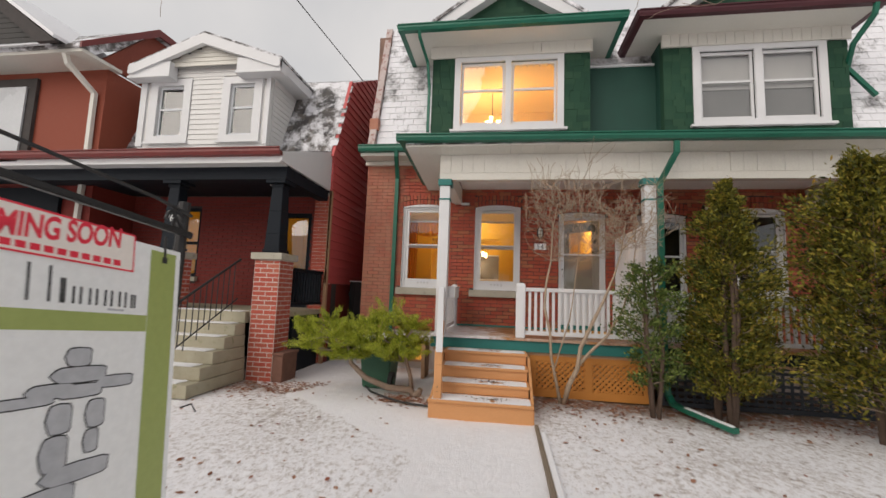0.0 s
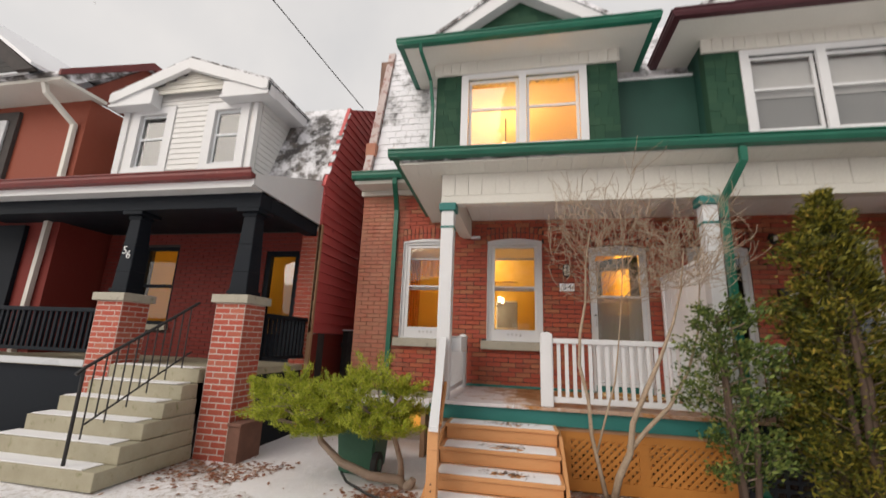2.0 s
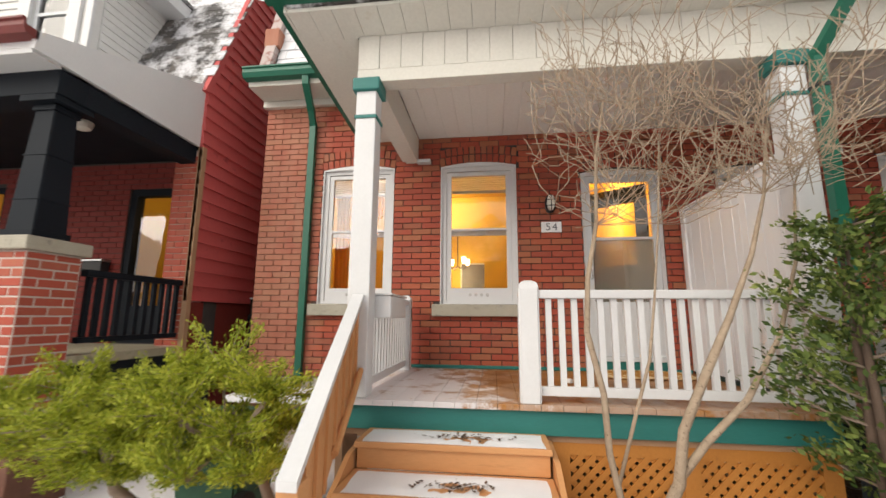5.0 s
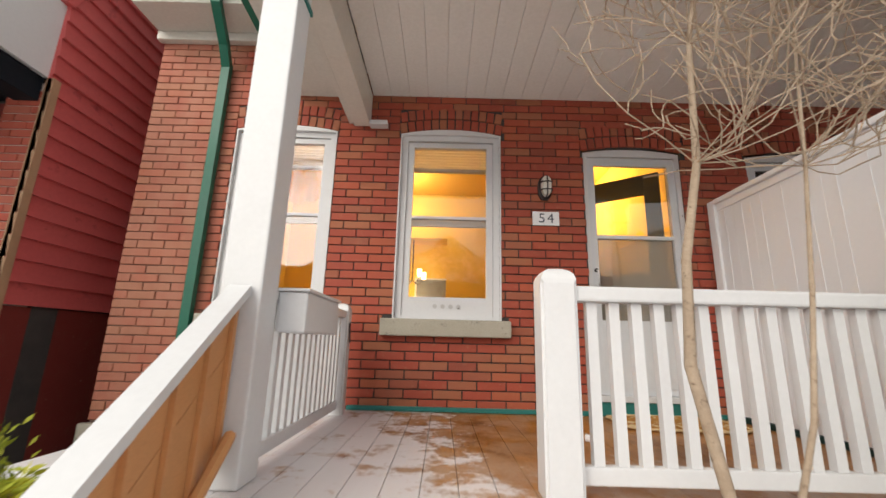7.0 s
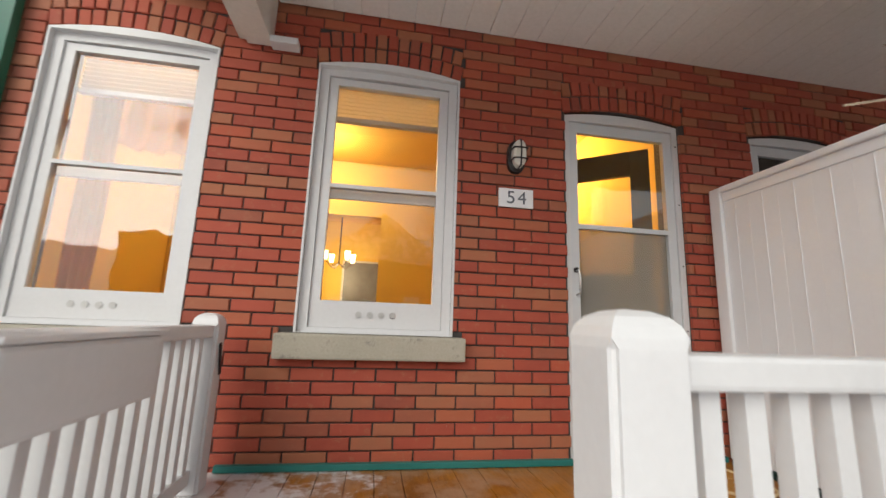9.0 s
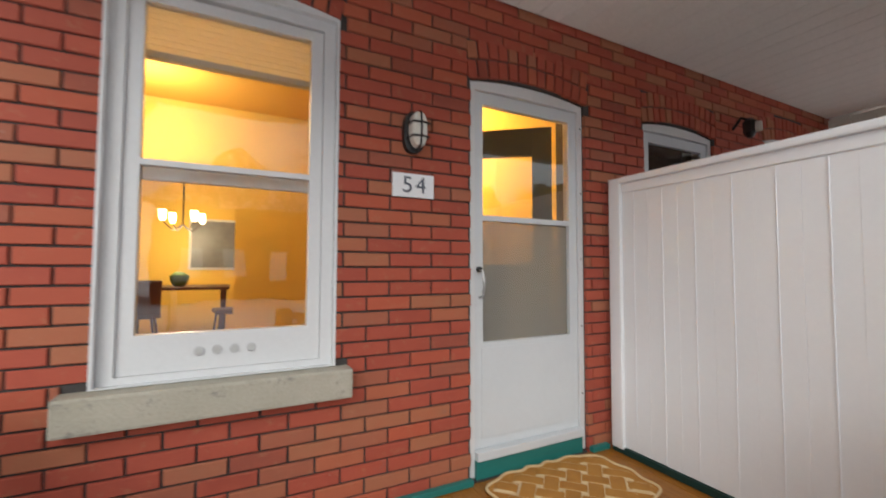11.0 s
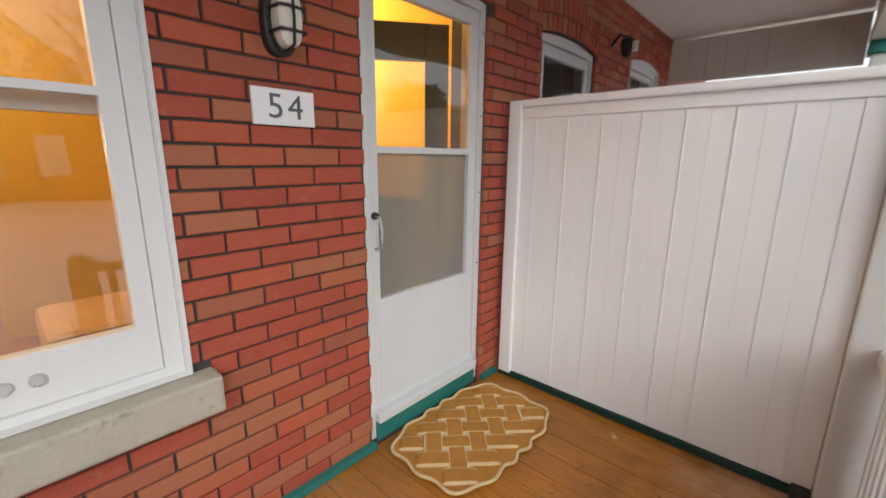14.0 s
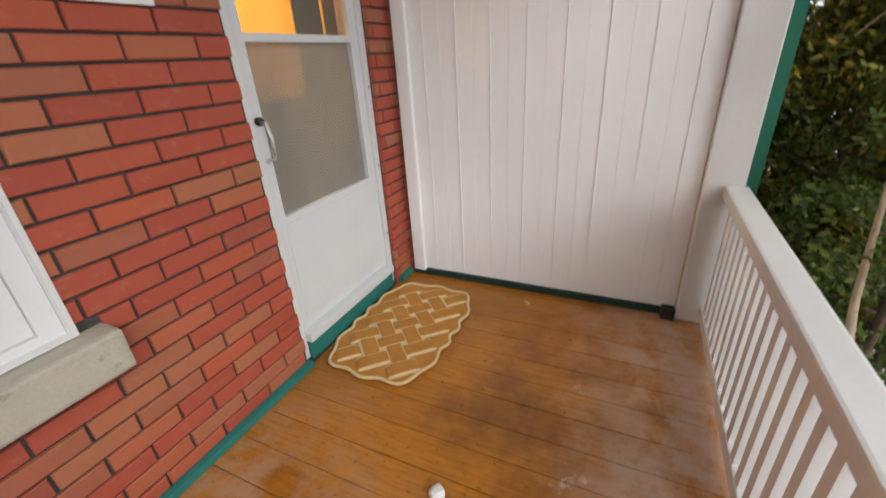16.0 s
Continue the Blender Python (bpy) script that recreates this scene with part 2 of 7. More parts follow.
def brick_rects(x0, x1, z0, z1, holes, bw=0.225, ch=0.07, joint=0.0078, offset=0.0):
    """Running bond between x0 and x1, cut at the holes (xa, xb, za, zb): middles and sizes."""
    out, row, z = [], 0, z0
    while z + 0.03 < z1:
        ht = min(ch, z1 - z) - joint
        cut = [(a, b) for a, b, c, d in holes if c < z + ht - 0.006 and d > z + 0.006]
        x = x0 - (bw / 2 if row % 2 else 0) - offset
        while x < x1:
            spans = [(max(x, x0), min(x + bw, x1))]
            for a, b in cut:
                nxt = []
                for s, e in spans:
                    if b <= s or a >= e:
                        nxt.append((s, e))
                    else:
                        if a > s:
                            nxt.append((s, a))
                        if b < e:
                            nxt.append((b, e))
                spans = nxt
            for s, e in spans:
                if e - s > 0.03:
                    out.append(((s + e) / 2, z + ht / 2, e - s - joint, ht))
            x += bw
        z += ch
        row += 1
    return out


def arch_rects(xa, xb, zs, rise, rows=2, w=0.072, h=0.108):
    """Rowlock bricks over an opening from xa to xb with its spring line at zs: x, z, width, height, lean."""
    out, mid, half = [], (xa + xb) / 2, (xb - xa) / 2
    for r in range(rows):
        n = round((xb - xa + 0.1) / w)
        for i in range(n):
            u = -1.06 + 2.12 * (i + 0.5) / n
            out.append((mid + u * half, zs + rise * (1 - u * u) + h * (r + 0.5) + 0.006, (2.12 * half) / n - 0.01, h - 0.011, u * 0.16))
    return out

# ---------- materials ----------
RED = [(0.0, (0.30, 0.055, 0.038)), (0.25, (0.40, 0.075, 0.048)), (0.5, (0.33, 0.06, 0.042)), (0.66, (0.46, 0.10, 0.05)), (0.76, (0.37, 0.17, 0.085)), (0.9, (0.33, 0.15, 0.085)), (1.0, (0.21, 0.05, 0.04))]
M_BRICK = brick_mat("red_brick", RED, bleach=(0.5, 0.25, 0.17))
M_BRICK_N = brick_mat("pillar_brick", [(0, (0.42, 0.06, 0.045)), (0.4, (0.5, 0.10, 0.07)), (0.7, (0.36, 0.07, 0.05)), (1, (0.5, 0.16, 0.11))])
# red brick with porch and alley shade already mixed into its colour
M_BRICK_D = brick_mat("shaded_red_brick", [(0, (0.17, 0.018, 0.014)), (0.5, (0.22, 0.025, 0.02)), (1, (0.16, 0.02, 0.016))], blush=(0.24, 0.032, 0.026), tan=(0.2, 0.05, 0.035))
M_BRICK_O = brick_mat("orange_brick", [(0, (0.24, 0.05, 0.026)), (0.5, (0.3, 0.068, 0.032)), (1, (0.2, 0.042, 0.026))], blush=(0.3, 0.075, 0.042), tan=(0.26, 0.09, 0.05))
M_MORTAR = surf("dark_mortar", (0.045, 0.04, 0.039), (0.08, 0.07, 0.066), 6, 120, 0.9, bumps=0.5, bleach=(0.34, 0.2, 0.15))
M_MORTAR_P = surf("pale_mortar", (0.5, 0.42, 0.38), (0.6, 0.52, 0.47), 6, 120, 0.9, bumps=0.5)
M_WHITE = surf("white_paint", (0.65, 0.655, 0.665), (0.71, 0.715, 0.725), 1.6, 45, 0.45, bumps=0.06, dirt=(0.56, 0.54, 0.51), dirt_at=0.7, grain=0.16)
M_CREAM = surf("cream_paint", (0.66, 0.64, 0.58), (0.73, 0.71, 0.65), 1.2, 40, 0.5, bumps=0.08, dirt=(0.6, 0.55, 0.46), dirt_at=0.64)
M_GREEN = surf("green_paint", (0.009, 0.108, 0.068), (0.015, 0.145, 0.092), 4, 70, 0.38, bumps=0.1, dirt=(0.03, 0.09, 0.06))
M_TEAL = surf("teal_paint", (0.018, 0.15, 0.135), (0.03, 0.2, 0.18), 2, 60, 0.5, bumps=0.15, stretch=(0.4, 1, 3), dirt=(0.05, 0.13, 0.12))
M_SHINGLE = island_mat("green_shingle", [(0, (0.014, 0.058, 0.034)), (0.5, (0.02, 0.074, 0.042)), (1, (0.032, 0.09, 0.05))], 0.75)
M_SLATE = island_mat("slate", [(0, (0.06, 0.06, 0.062)), (0.5, (0.11, 0.105, 0.1)), (1, (0.17, 0.16, 0.15))], 0.6, snow=0.54, snow_scale=1.7)
M_SLATE_B = island_mat("bare_slate", [(0, (0.07, 0.068, 0.068)), (0.6, (0.12, 0.11, 0.105)), (1, (0.19, 0.17, 0.155))], 0.6, snow=0.43, snow_scale=2.8)
M_STONE = surf("sill_stone", (0.36, 0.335, 0.265), (0.47, 0.44, 0.37), 5, 80, 0.85, bumps=0.6, dirt=(0.24, 0.23, 0.2), dirt_at=0.57)
M_CONCRETE = surf("concrete", (0.3, 0.27, 0.19), (0.42, 0.39, 0.29), 3, 90, 0.85, bumps=0.5, dirt=(0.2, 0.2, 0.1), dirt_at=0.58)
M_ORANGE = surf("orange_stain", (0.55, 0.26, 0.10), (0.64, 0.32, 0.14), 1.5, 60, 0.55, bumps=0.2, stretch=(0.3, 1, 2.5), dirt=(0.36, 0.15, 0.06), dirt_at=0.64)
M_LATTICE = surf("lattice_stain", (0.45, 0.17, 0.03), (0.55, 0.23, 0.05), 2, 60, 0.6, bumps=0.2, dirt=(0.32, 0.13, 0.04))
M_NAVY = surf("blue_black_paint", (0.006, 0.009, 0.014), (0.012, 0.016, 0.022), 2, 50, 0.6, bumps=0.1, spec=0.15)
# dormer green, darkened in colour for the shade between the dormers
M_DKGREEN = surf("shaded_green_wall_paint", (0.01, 0.055, 0.04), (0.018, 0.075, 0.055), 3, 60, 0.6, bumps=0.2, dirt=(0.012, 0.04, 0.03))
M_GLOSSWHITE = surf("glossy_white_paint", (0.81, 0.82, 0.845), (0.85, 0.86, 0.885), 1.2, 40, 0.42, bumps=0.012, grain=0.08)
M_CEILING = surf("porch_ceiling_paint", (0.85, 0.865, 0.835), (0.885, 0.9, 0.875), 0.9, 40, 0.45, bumps=0.05, dirt=(0.76, 0.73, 0.66), dirt_at=0.66)
M_BLACK = surf("black_iron", (0.012, 0.012, 0.013), (0.03, 0.028, 0.028), 4, 90, 0.45, bumps=0.15)
M_SIDING_R = surf("red_siding", (0.56, 0.095, 0.095), (0.63, 0.125, 0.12), 1.0, 30, 0.55, bumps=0.05, dirt=(0.33, 0.05, 0.05), dirt_at=0.6)
M_SIDING_W = surf("white_siding", (0.68, 0.675, 0.66), (0.74, 0.735, 0.72), 1.0, 40, 0.5, bumps=0.05)
M_MAROON = surf("maroon_gutter", (0.13, 0.02, 0.02), (0.2, 0.035, 0.03), 2, 50, 0.45, bumps=0.08, dirt=(0.25, 0.1, 0.08))
M_PINE = surf("bare_wood", (0.4, 0.24, 0.14), (0.5, 0.3, 0.18), 3, 80, 0.7, bumps=0.3)
M_WALL_Y = surf("amber_wall", (0.78, 0.55, 0.10), (0.84, 0.61, 0.13), 0.8, 30, 0.8, bumps=0.05)
M_WALL_P = surf("pale_amber_wall", (0.78, 0.6, 0.28), (0.84, 0.66, 0.34), 0.8, 30, 0.8, bumps=0.05)
M_CEIL_Y = surf("warm_ceiling", (0.72, 0.45, 0.08), (0.78, 0.5, 0.11), 0.8, 30, 0.8, bumps=0.05)
M_FLOORWOOD = surf("oak_floor", (0.3, 0.15, 0.06), (0.42, 0.22, 0.09), 2, 40, 0.35, stretch=(6, 0.7, 1), bumps=0.1)
M_DARKDOOR = surf("dark_green_door", (0.03, 0.032, 0.02), (0.045, 0.045, 0.03), 2, 60, 0.4, bumps=0.1)
# dark tone with the missing room light in it; also on canopy and gable boards
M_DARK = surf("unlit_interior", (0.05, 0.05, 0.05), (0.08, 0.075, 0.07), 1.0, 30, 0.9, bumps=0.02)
M_SNOW = surf("snow", (0.80, 0.80, 0.83), (0.86, 0.86, 0.88), 6, 160, 0.75, bumps=0.5)
M_EDGING = surf("weathered_edging", (0.16, 0.12, 0.085), (0.25, 0.2, 0.15), 5, 80, 0.85, bumps=0.4)
M_GLASS = glass_mat("window_glass")
M_GREYDOOR = surf("grey_white_aluminium", (0.6, 0.625, 0.65), (0.66, 0.685, 0.71), 1.5, 40, 0.4, bumps=0.02, grain=0.1)
M_STEEL = surf("brushed_steel", (0.5, 0.5, 0.5), (0.62, 0.62, 0.62), 5, 120, 0.3, metal=0.9, bumps=0.05)
M_VERGE = surf("worn_pink_board", (0.45, 0.36, 0.34), (0.6, 0.52, 0.5), 3, 60, 0.75, bumps=0.3, dirt=(0.3, 0.12, 0.1), dirt_at=0.52)
M_MAROON2 = surf("dark_plum_gutter", (0.05, 0.012, 0.018), (0.08, 0.02, 0.026), 2, 50, 0.4, bumps=0.08)
M_BLACKLINE = surf("black_print", (0.02, 0.02, 0.022), (0.03, 0.03, 0.03), 5, 60, 0.6, bumps=0.02)


def ground_mat():
    """Thin snow over grass: it thins out in tufts and fallen leaves, and lies smooth on the paved path."""
    m, nt, n, l, p = node_mat("snowy_ground")
    pos = place(n, l)
    sep = n.new("ShaderNodeSeparateXYZ")
    l.new(pos, sep.inputs[0])
    big = noise_of(n, l, pos, 0.55, 4, 0.6)
    mid = noise_of(n, l, pos, 7.5, 6, 0.72)
    fine = noise_of(n, l, pos, 55, 4, 0.7)
    tuft = maths(n, l, 'ADD', maths(n, l, 'MULTIPLY', mid, 0.75), maths(n, l, 'ADD', maths(n, l, 'MULTIPLY', big, 0.22), maths(n, l, 'MULTIPLY', fine, 0.16)))
    bare = ramp(n, l, tuft, [(0.63, (0, 0, 0)), (0.71, (1, 1, 1))])
    # the paved path between the street and the steps, and the walk beside the house
    wob = maths(n, l, 'MULTIPLY', maths(n, l, 'SUBTRACT', noise_of(n, l, pos, 2.0, 3, 0.6), 0.5), 0.5)
    dx = maths(n, l, 'ABSOLUTE', maths(n, l, 'ADD', maths(n, l, 'ADD', sep.outputs[0], 0.0), wob))
    on_path = maths(n, l, 'LESS_THAN', dx, 0.62)
    side = maths(n, l, 'ADD', maths(n, l, 'ADD', sep.outputs[1], maths(n, l, 'MULTIPLY', sep.outputs[0], 0.70)), maths(n, l, 'ADD', -3.55, wob))
    walk2 = maths(n, l, 'MULTIPLY', maths(n, l, 'GREATER_THAN', side, 0.0), maths(n, l, 'LESS_THAN', sep.outputs[0], 0.2))
    paved = maths(n, l, 'MAXIMUM', on_path, walk2)
    keep = maths(n, l, 'SUBTRACT', 1.0, maths(n, l, 'MULTIPLY', paved, 0.93))
    bare = maths(n, l, 'MULTIPLY', bare, keep)
    # leaf litter along the foot of the houses
    bed = n.new("ShaderNodeMapRange")
    bed.inputs["From Min"].default_value, bed.inputs["From Max"].default_value = 5.3, 6.3
    l.new(maths(n, l, 'ADD', sep.outputs[1], maths(n, l, 'MULTIPLY', wob, 2.0)), bed.inputs["Value"])
    litter = maths(n, l, 'MULTIPLY', maths(n, l, 'MULTIPLY', bed.outputs[0], keep), ramp(n, l, maths(n, l, 'ADD', mid, maths(n, l, 'MULTIPLY', fine, 0.3)), [(0.5, (0, 0, 0)), (0.62, (1, 1, 1))]))
    earth = ramp(n, l, noise_of(n, l, pos, 23, 5, 0.7), [(0.3, (0.09, 0.05, 0.035)), (0.5, (0.2, 0.13, 0.09)), (0.62, (0.3, 0.2, 0.13)), (0.75, (0.14, 0.12, 0.05))])
    snow = mix(n, l, big, (0.82, 0.82, 0.85), (0.9, 0.89, 0.91))
    snow = mix(n, l, maths(n, l, 'MULTIPLY', mid, 0.16), snow, (0.55, 0.5, 0.48))
    # grass blades showing through the thin snow of the lawns
    blades = noise_of(n, l, pos, 19, 8, 0.78, (1.0, 0.7, 1))
    lawn = maths(n, l, 'MULTIPLY', ramp(n, l, maths(n, l, 'ADD', blades, maths(n, l, 'MULTIPLY', maths(n, l, 'SUBTRACT', big, 0.5), 0.35)), [(0.47, (0, 0, 0)), (0.63, (0.75, 0.75, 0.75))]), keep)
    snow = mix(n, l, lawn, snow, ramp(n, l, fine, [(0.35, (0.3, 0.24, 0.2)), (0.65, (0.5, 0.45, 0.4))]))
    l.new(mix(n, l, maths(n, l, 'MAXIMUM', maths(n, l, 'MULTIPLY', bare, 0.8), litter), snow, earth), p.inputs["Base Color"])
    p.inputs["Roughness"].default_value, p.inputs["Specular IOR Level"].default_value = 0.8, 0.25
    bump(n, l, p, maths(n, l, 'ADD', mid, maths(n, l, 'MULTIPLY', fine, 0.4)), 0.6, 0.03)
    return m


def deck_mat():
    """Stained boards, worn bare along the front, with thin snow left in patches."""
    m, nt, n, l, p = node_mat("deck_boards")
    pos = place(n, l)
    sep = n.new("ShaderNodeSeparateXYZ")
    l.new(pos, sep.inputs[0])
    rnd = n.new("ShaderNodeObjectInfo").outputs["Random"]
    grain = noise_of(n, l, pos, 14, 6, 0.65, (5, 0.5, 1))
    stain = noise_of(n, l, pos, 1.8, 6, 0.65)
    col = ramp(n, l, grain, [(0.25, (0.25, 0.09, 0.008)), (0.5, (0.42, 0.165, 0.012)), (0.75, (0.52, 0.215, 0.022))])
    col = mix(n, l, maths(n, l, 'MULTIPLY', rnd, 0.45), col, (0.26, 0.095, 0.018))
    wide = noise_of(n, l, pos, 0.9, 3, 0.5)
    col = mix(n, l, ramp(n, l, wide, [(0.42, (0, 0, 0)), (0.62, (0.5, 0.5, 0.5))]), col, (0.2, 0.078, 0.016))
    col = mix(n, l, ramp(n, l, stain, [(0.5, (0, 0, 0)), (0.66, (0.75, 0.75, 0.75))]), col, (0.15, 0.055, 0.012))
    spots = noise_of(n, l, pos, 38, 3, 0.6)
    col = mix(n, l, ramp(n, l, spots, [(0.63, (0, 0, 0)), (0.72, (0.8, 0.8, 0.8))]), col, (0.1, 0.045, 0.014))
    # worn towards the open front edge
    ft = n.new("ShaderNodeMapRange")
    ft.inputs["From Min"].default_value, ft.inputs["From Max"].default_value = 6.95, 6.45
    l.new(maths(n, l, 'ADD', sep.outputs[1], maths(n, l, 'MULTIPLY', maths(n, l, 'SUBTRACT', stain, 0.5), 1.2)), ft.inputs["Value"])
    worn = maths(n, l, 'MULTIPLY', ft.outputs[0], ramp(n, l, noise_of(n, l, pos, 7, 6, 0.7), [(0.35, (0, 0, 0)), (0.55, (1, 1, 1))]))
    col = mix(n, l, maths(n, l, 'MULTIPLY', worn, 0.85), col, (0.46, 0.335, 0.26))
    # bleached patches along the wall
    wl2 = n.new("ShaderNodeMapRange")
    wl2.inputs["From Min"].default_value, wl2.inputs["From Max"].default_value = 1.35, 0.75
    l.new(maths(n, l, 'ADD', sep.outputs[0], maths(n, l, 'MULTIPLY', maths(n, l, 'SUBTRACT', 8.0, sep.outputs[1]), 0.5)), wl2.inputs["Value"])
    faded = maths(n, l, 'MULTIPLY', wl2.outputs[0], ramp(n, l, noise_of(n, l, pos, 5.5, 6, 0.7), [(0.42, (0, 0, 0)), (0.6, (0.8, 0.8, 0.8))]))
    col = mix(n, l, faded, col, (0.42, 0.26, 0.16))
    # drifted snow at the head of the steps
    dr = n.new("ShaderNodeMapRange")
    dr.inputs["From Min"].default_value, dr.inputs["From Max"].default_value = 0.75, -0.35
    dr.inputs["To Max"].default_value = 1.0
    l.new(maths(n, l, 'ADD', sep.outputs[0], maths(n, l, 'MULTIPLY', maths(n, l, 'SUBTRACT', sep.outputs[1], 6.6), 0.25)), dr.inputs["Value"])
    sn = maths(n, l, 'ADD', noise_of(n, l, pos, 4.5, 7, 0.7), maths(n, l, 'MULTIPLY', dr.outputs[0], 0.33))
    mask = ramp(n, l, sn, [(0.66, (0, 0, 0)), (0.76, (0.9, 0.9, 0.9))])
    col = mix(n, l, mask, col, (0.74, 0.72, 0.74))
    l.new(col, p.inputs["Base Color"])
    rr = n.new("ShaderNodeMapRange")
    rr.inputs["To Min"].default_value, rr.inputs["To Max"].default_value = 0.2, 0.6
    l.new(stain, rr.inputs["Value"])
    l.new(rr.outputs[0], p.inputs["Roughness"])
    bump(n, l, p, maths(n, l, 'ADD', grain, mask), 0.35, 0.005)
    return m


M_GROUND, M_DECK = ground_mat(), deck_mat()

# ---------- ground ----------


def ground_z(x, y):
    return 0.035 * noise.noise(Vector((x * 0.6, y * 0.6, 0))) + 0.012 * noise.noise(Vector((x * 2.3, y * 2.3, 4)))


def build_ground():
    bm = bmesh.new()
    nx, ny, x0, x1, y0, y1 = 110, 90, -11.0, 11.0, -8.0, 10.0
    g = [[bm.verts.new((x0 + (x1 - x0) * i / nx, y0 + (y1 - y0) * j / ny, ground_z(x0 + (x1 - x0) * i / nx, y0 + (y1 - y0) * j / ny) if 0 < i < nx and 0 < j < ny else 0)) for j in range(ny + 1)] for i in range(nx + 1)]
    for i in range(nx):
        for j in range(ny):
            bm.faces.new((g[i][j], g[i + 1][j], g[i + 1][j + 1], g[i][j + 1]))
    R = 600
    a = [bm.verts.new(c) for c in ((-R, -R, 0), (R, -R, 0), (R, R, 0), (-R, R, 0))]
    b = [g[0][0], g[nx][0], g[nx][ny], g[0][ny]]
    side = [[g[i][0] for i in range(nx + 1)], [g[nx][j] for j in range(ny + 1)], [g[i][ny] for i in range(nx, -1, -1)], [g[0][j] for j in range(ny, -1, -1)]]
    for k in range(4):
        bm.faces.new([a[k], a[(k + 1) % 4]] + side[k][::-1])
    ob = part("ground", bm, M_GROUND, smooth=True)
    top(ob, "thinly snow-covered front garden with grass tufts and fallen leaves", "ground", kind="structure")


build_ground()

# ---------- walls ----------


def wall_with_holes(x0, x1, z0, z1, y0, y1, holes):
    xs = sorted({x0, x1, *[h[0] for h in holes], *[h[1] for h in holes]})
    zs = sorted({z0, z1, *[h[2] for h in holes], *[h[3] for h in holes]})
    bm = bmesh.new()
    V = {}

    def v(x, y, z):
        k = (round(x, 4), round(y, 4), round(z, 4))
        if k not in V:
            V[k] = bm.verts.new((x, y, z))
        return V[k]
    solid = {}
    for i in range(len(xs) - 1):
        for j in range(len(zs) - 1):
            cx, cz = (xs[i] + xs[i + 1]) / 2, (zs[j] + zs[j + 1]) / 2
            solid[i, j] = not any(a < cx < b and c < cz < d for a, b, c, d in holes)
    for (i, j), s in solid.items():
        if not s:
            continue
        a, b, c, d = xs[i], xs[i + 1], zs[j], zs[j + 1]
        bm.faces.new((v(a, y0, c), v(b, y0, c), v(b, y0, d), v(a, y0, d)))
        bm.faces.new((v(a, y1, c), v(a, y1, d), v(b, y1, d), v(b, y1, c)))
        if not solid.get((i - 1, j)):
            bm.faces.new((v(a, y0, c), v(a, y0, d), v(a, y1, d), v(a, y1, c)))
        if not solid.get((i + 1, j)):
            bm.faces.new((v(b, y0, c), v(b, y1, c), v(b, y1, d), v(b, y0, d)))
        if not solid.get((i, j - 1)):
            bm.faces.new((v(a, y0, c), v(a, y1, c), v(b, y1, c), v(b, y0, c)))
        if not solid.get((i, j + 1)):
            bm.faces.new((v(a, y0, d), v(b, y0, d), v(b, y1, d), v(a, y1, d)))
    return bm


DECK = 0.84
OPEN = {"wl": (-1.82, -0.955, 1.53, 3.142), "wm": (-0.375, 0.48, 1.53, 3.132), "d": (1.205, 2.055, DECK, 3.012),
        "nd": (2.62, 3.46, DECK, 3.0), "nw": (4.22, 5.06, 1.53, 3.10)}
RISE, ARCH = 0.042, 0.225
holes = [(a, b, c, d + RISE) for a, b, c, d in OPEN.values()]
house_wall = part("wall_front", wall_with_holes(-2.62, 7.4, 0.70, 4.12, 8.012, 8.27, holes), M_MORTAR)
top(house_wall, "red brick front wall with dark mortar and arched lintels", "wall", kind="structure")
side = part("wall_side_west", boxes((-2.62, -2.36, 8.272, 14.2, 0.70, 7.0)), M_MORTAR)
top(side, "red brick side wall facing the alley", "wall", kind="structure")
found = part("foundation", boxes((-2.64, 7.4, 7.99, 8.3, -0.1, 0.695)), M_MORTAR_P)
top(found, "pale stone foundation under the brick wall", "foundation", kind="structure")
bm = bmesh.new()
x = -2.66
while x < -0.75:
    w = 0.34 + 0.1 * random.random()
    add_box(bm, x, min(x + w, -0.75) - 0.012, 7.95, 8.0, 0.46, 0.70, 0.01)
    x += w
part("stone_course", bm, M_STONE, found, "weathered pale stone course")
top(part("wall_back_rooms", boxes((-2.355, 7.4, 14.0, 14.2, 0.7, 7.0), (7.2, 7.4, 8.28, 13.99, 0.7, 7.0)), M_MORTAR), "plain brick walls closing the house", "wall", kind="structure")

# ---------- porch ----------
PY = 6.33        # line of the porch posts


def gutter(name, a, b, z, depth, h, material, axis, parent=None, out=-1):
    """A box gutter with a rolled lip, from a to b along x (or y), its back at depth."""
    prof = [(0, 0), (out * 0.09, 0.005), (out * 0.115, h * 0.45), (out * 0.112, h * 0.8), (out * 0.13, h * 0.86), (out * 0.13, h), (out * 0.1, h), (out * 0.095, h * 0.6), (0, h * 0.55)]
    if axis == 'x':
        return part(name, prism([(depth + u, z + v) for u, v in prof], 'x', a, b), material, parent)
    return part(name, prism([(depth + u, z + v) for u, v in prof], 'y', a, b), material, parent)


deck = thing("porch_deck", (0.7, 7.1, 0), "orange-stained wooden porch deck with patches of snow", "porch deck", kind="structure")
part("frame", boxes((-0.84, 5.4, 6.29, 7.97, 0.60, 0.80)), M_PINE, deck)
part("fascia", boxes((-0.86, 2.25, 6.245, 6.285, 0.645, 0.80), bevel=0.004), M_TEAL, deck, "teal painted fascia board")
part("fascia", boxes((2.256, 5.42, 6.245, 6.285, 0.645, 0.80), bevel=0.004), M_NAVY, deck)
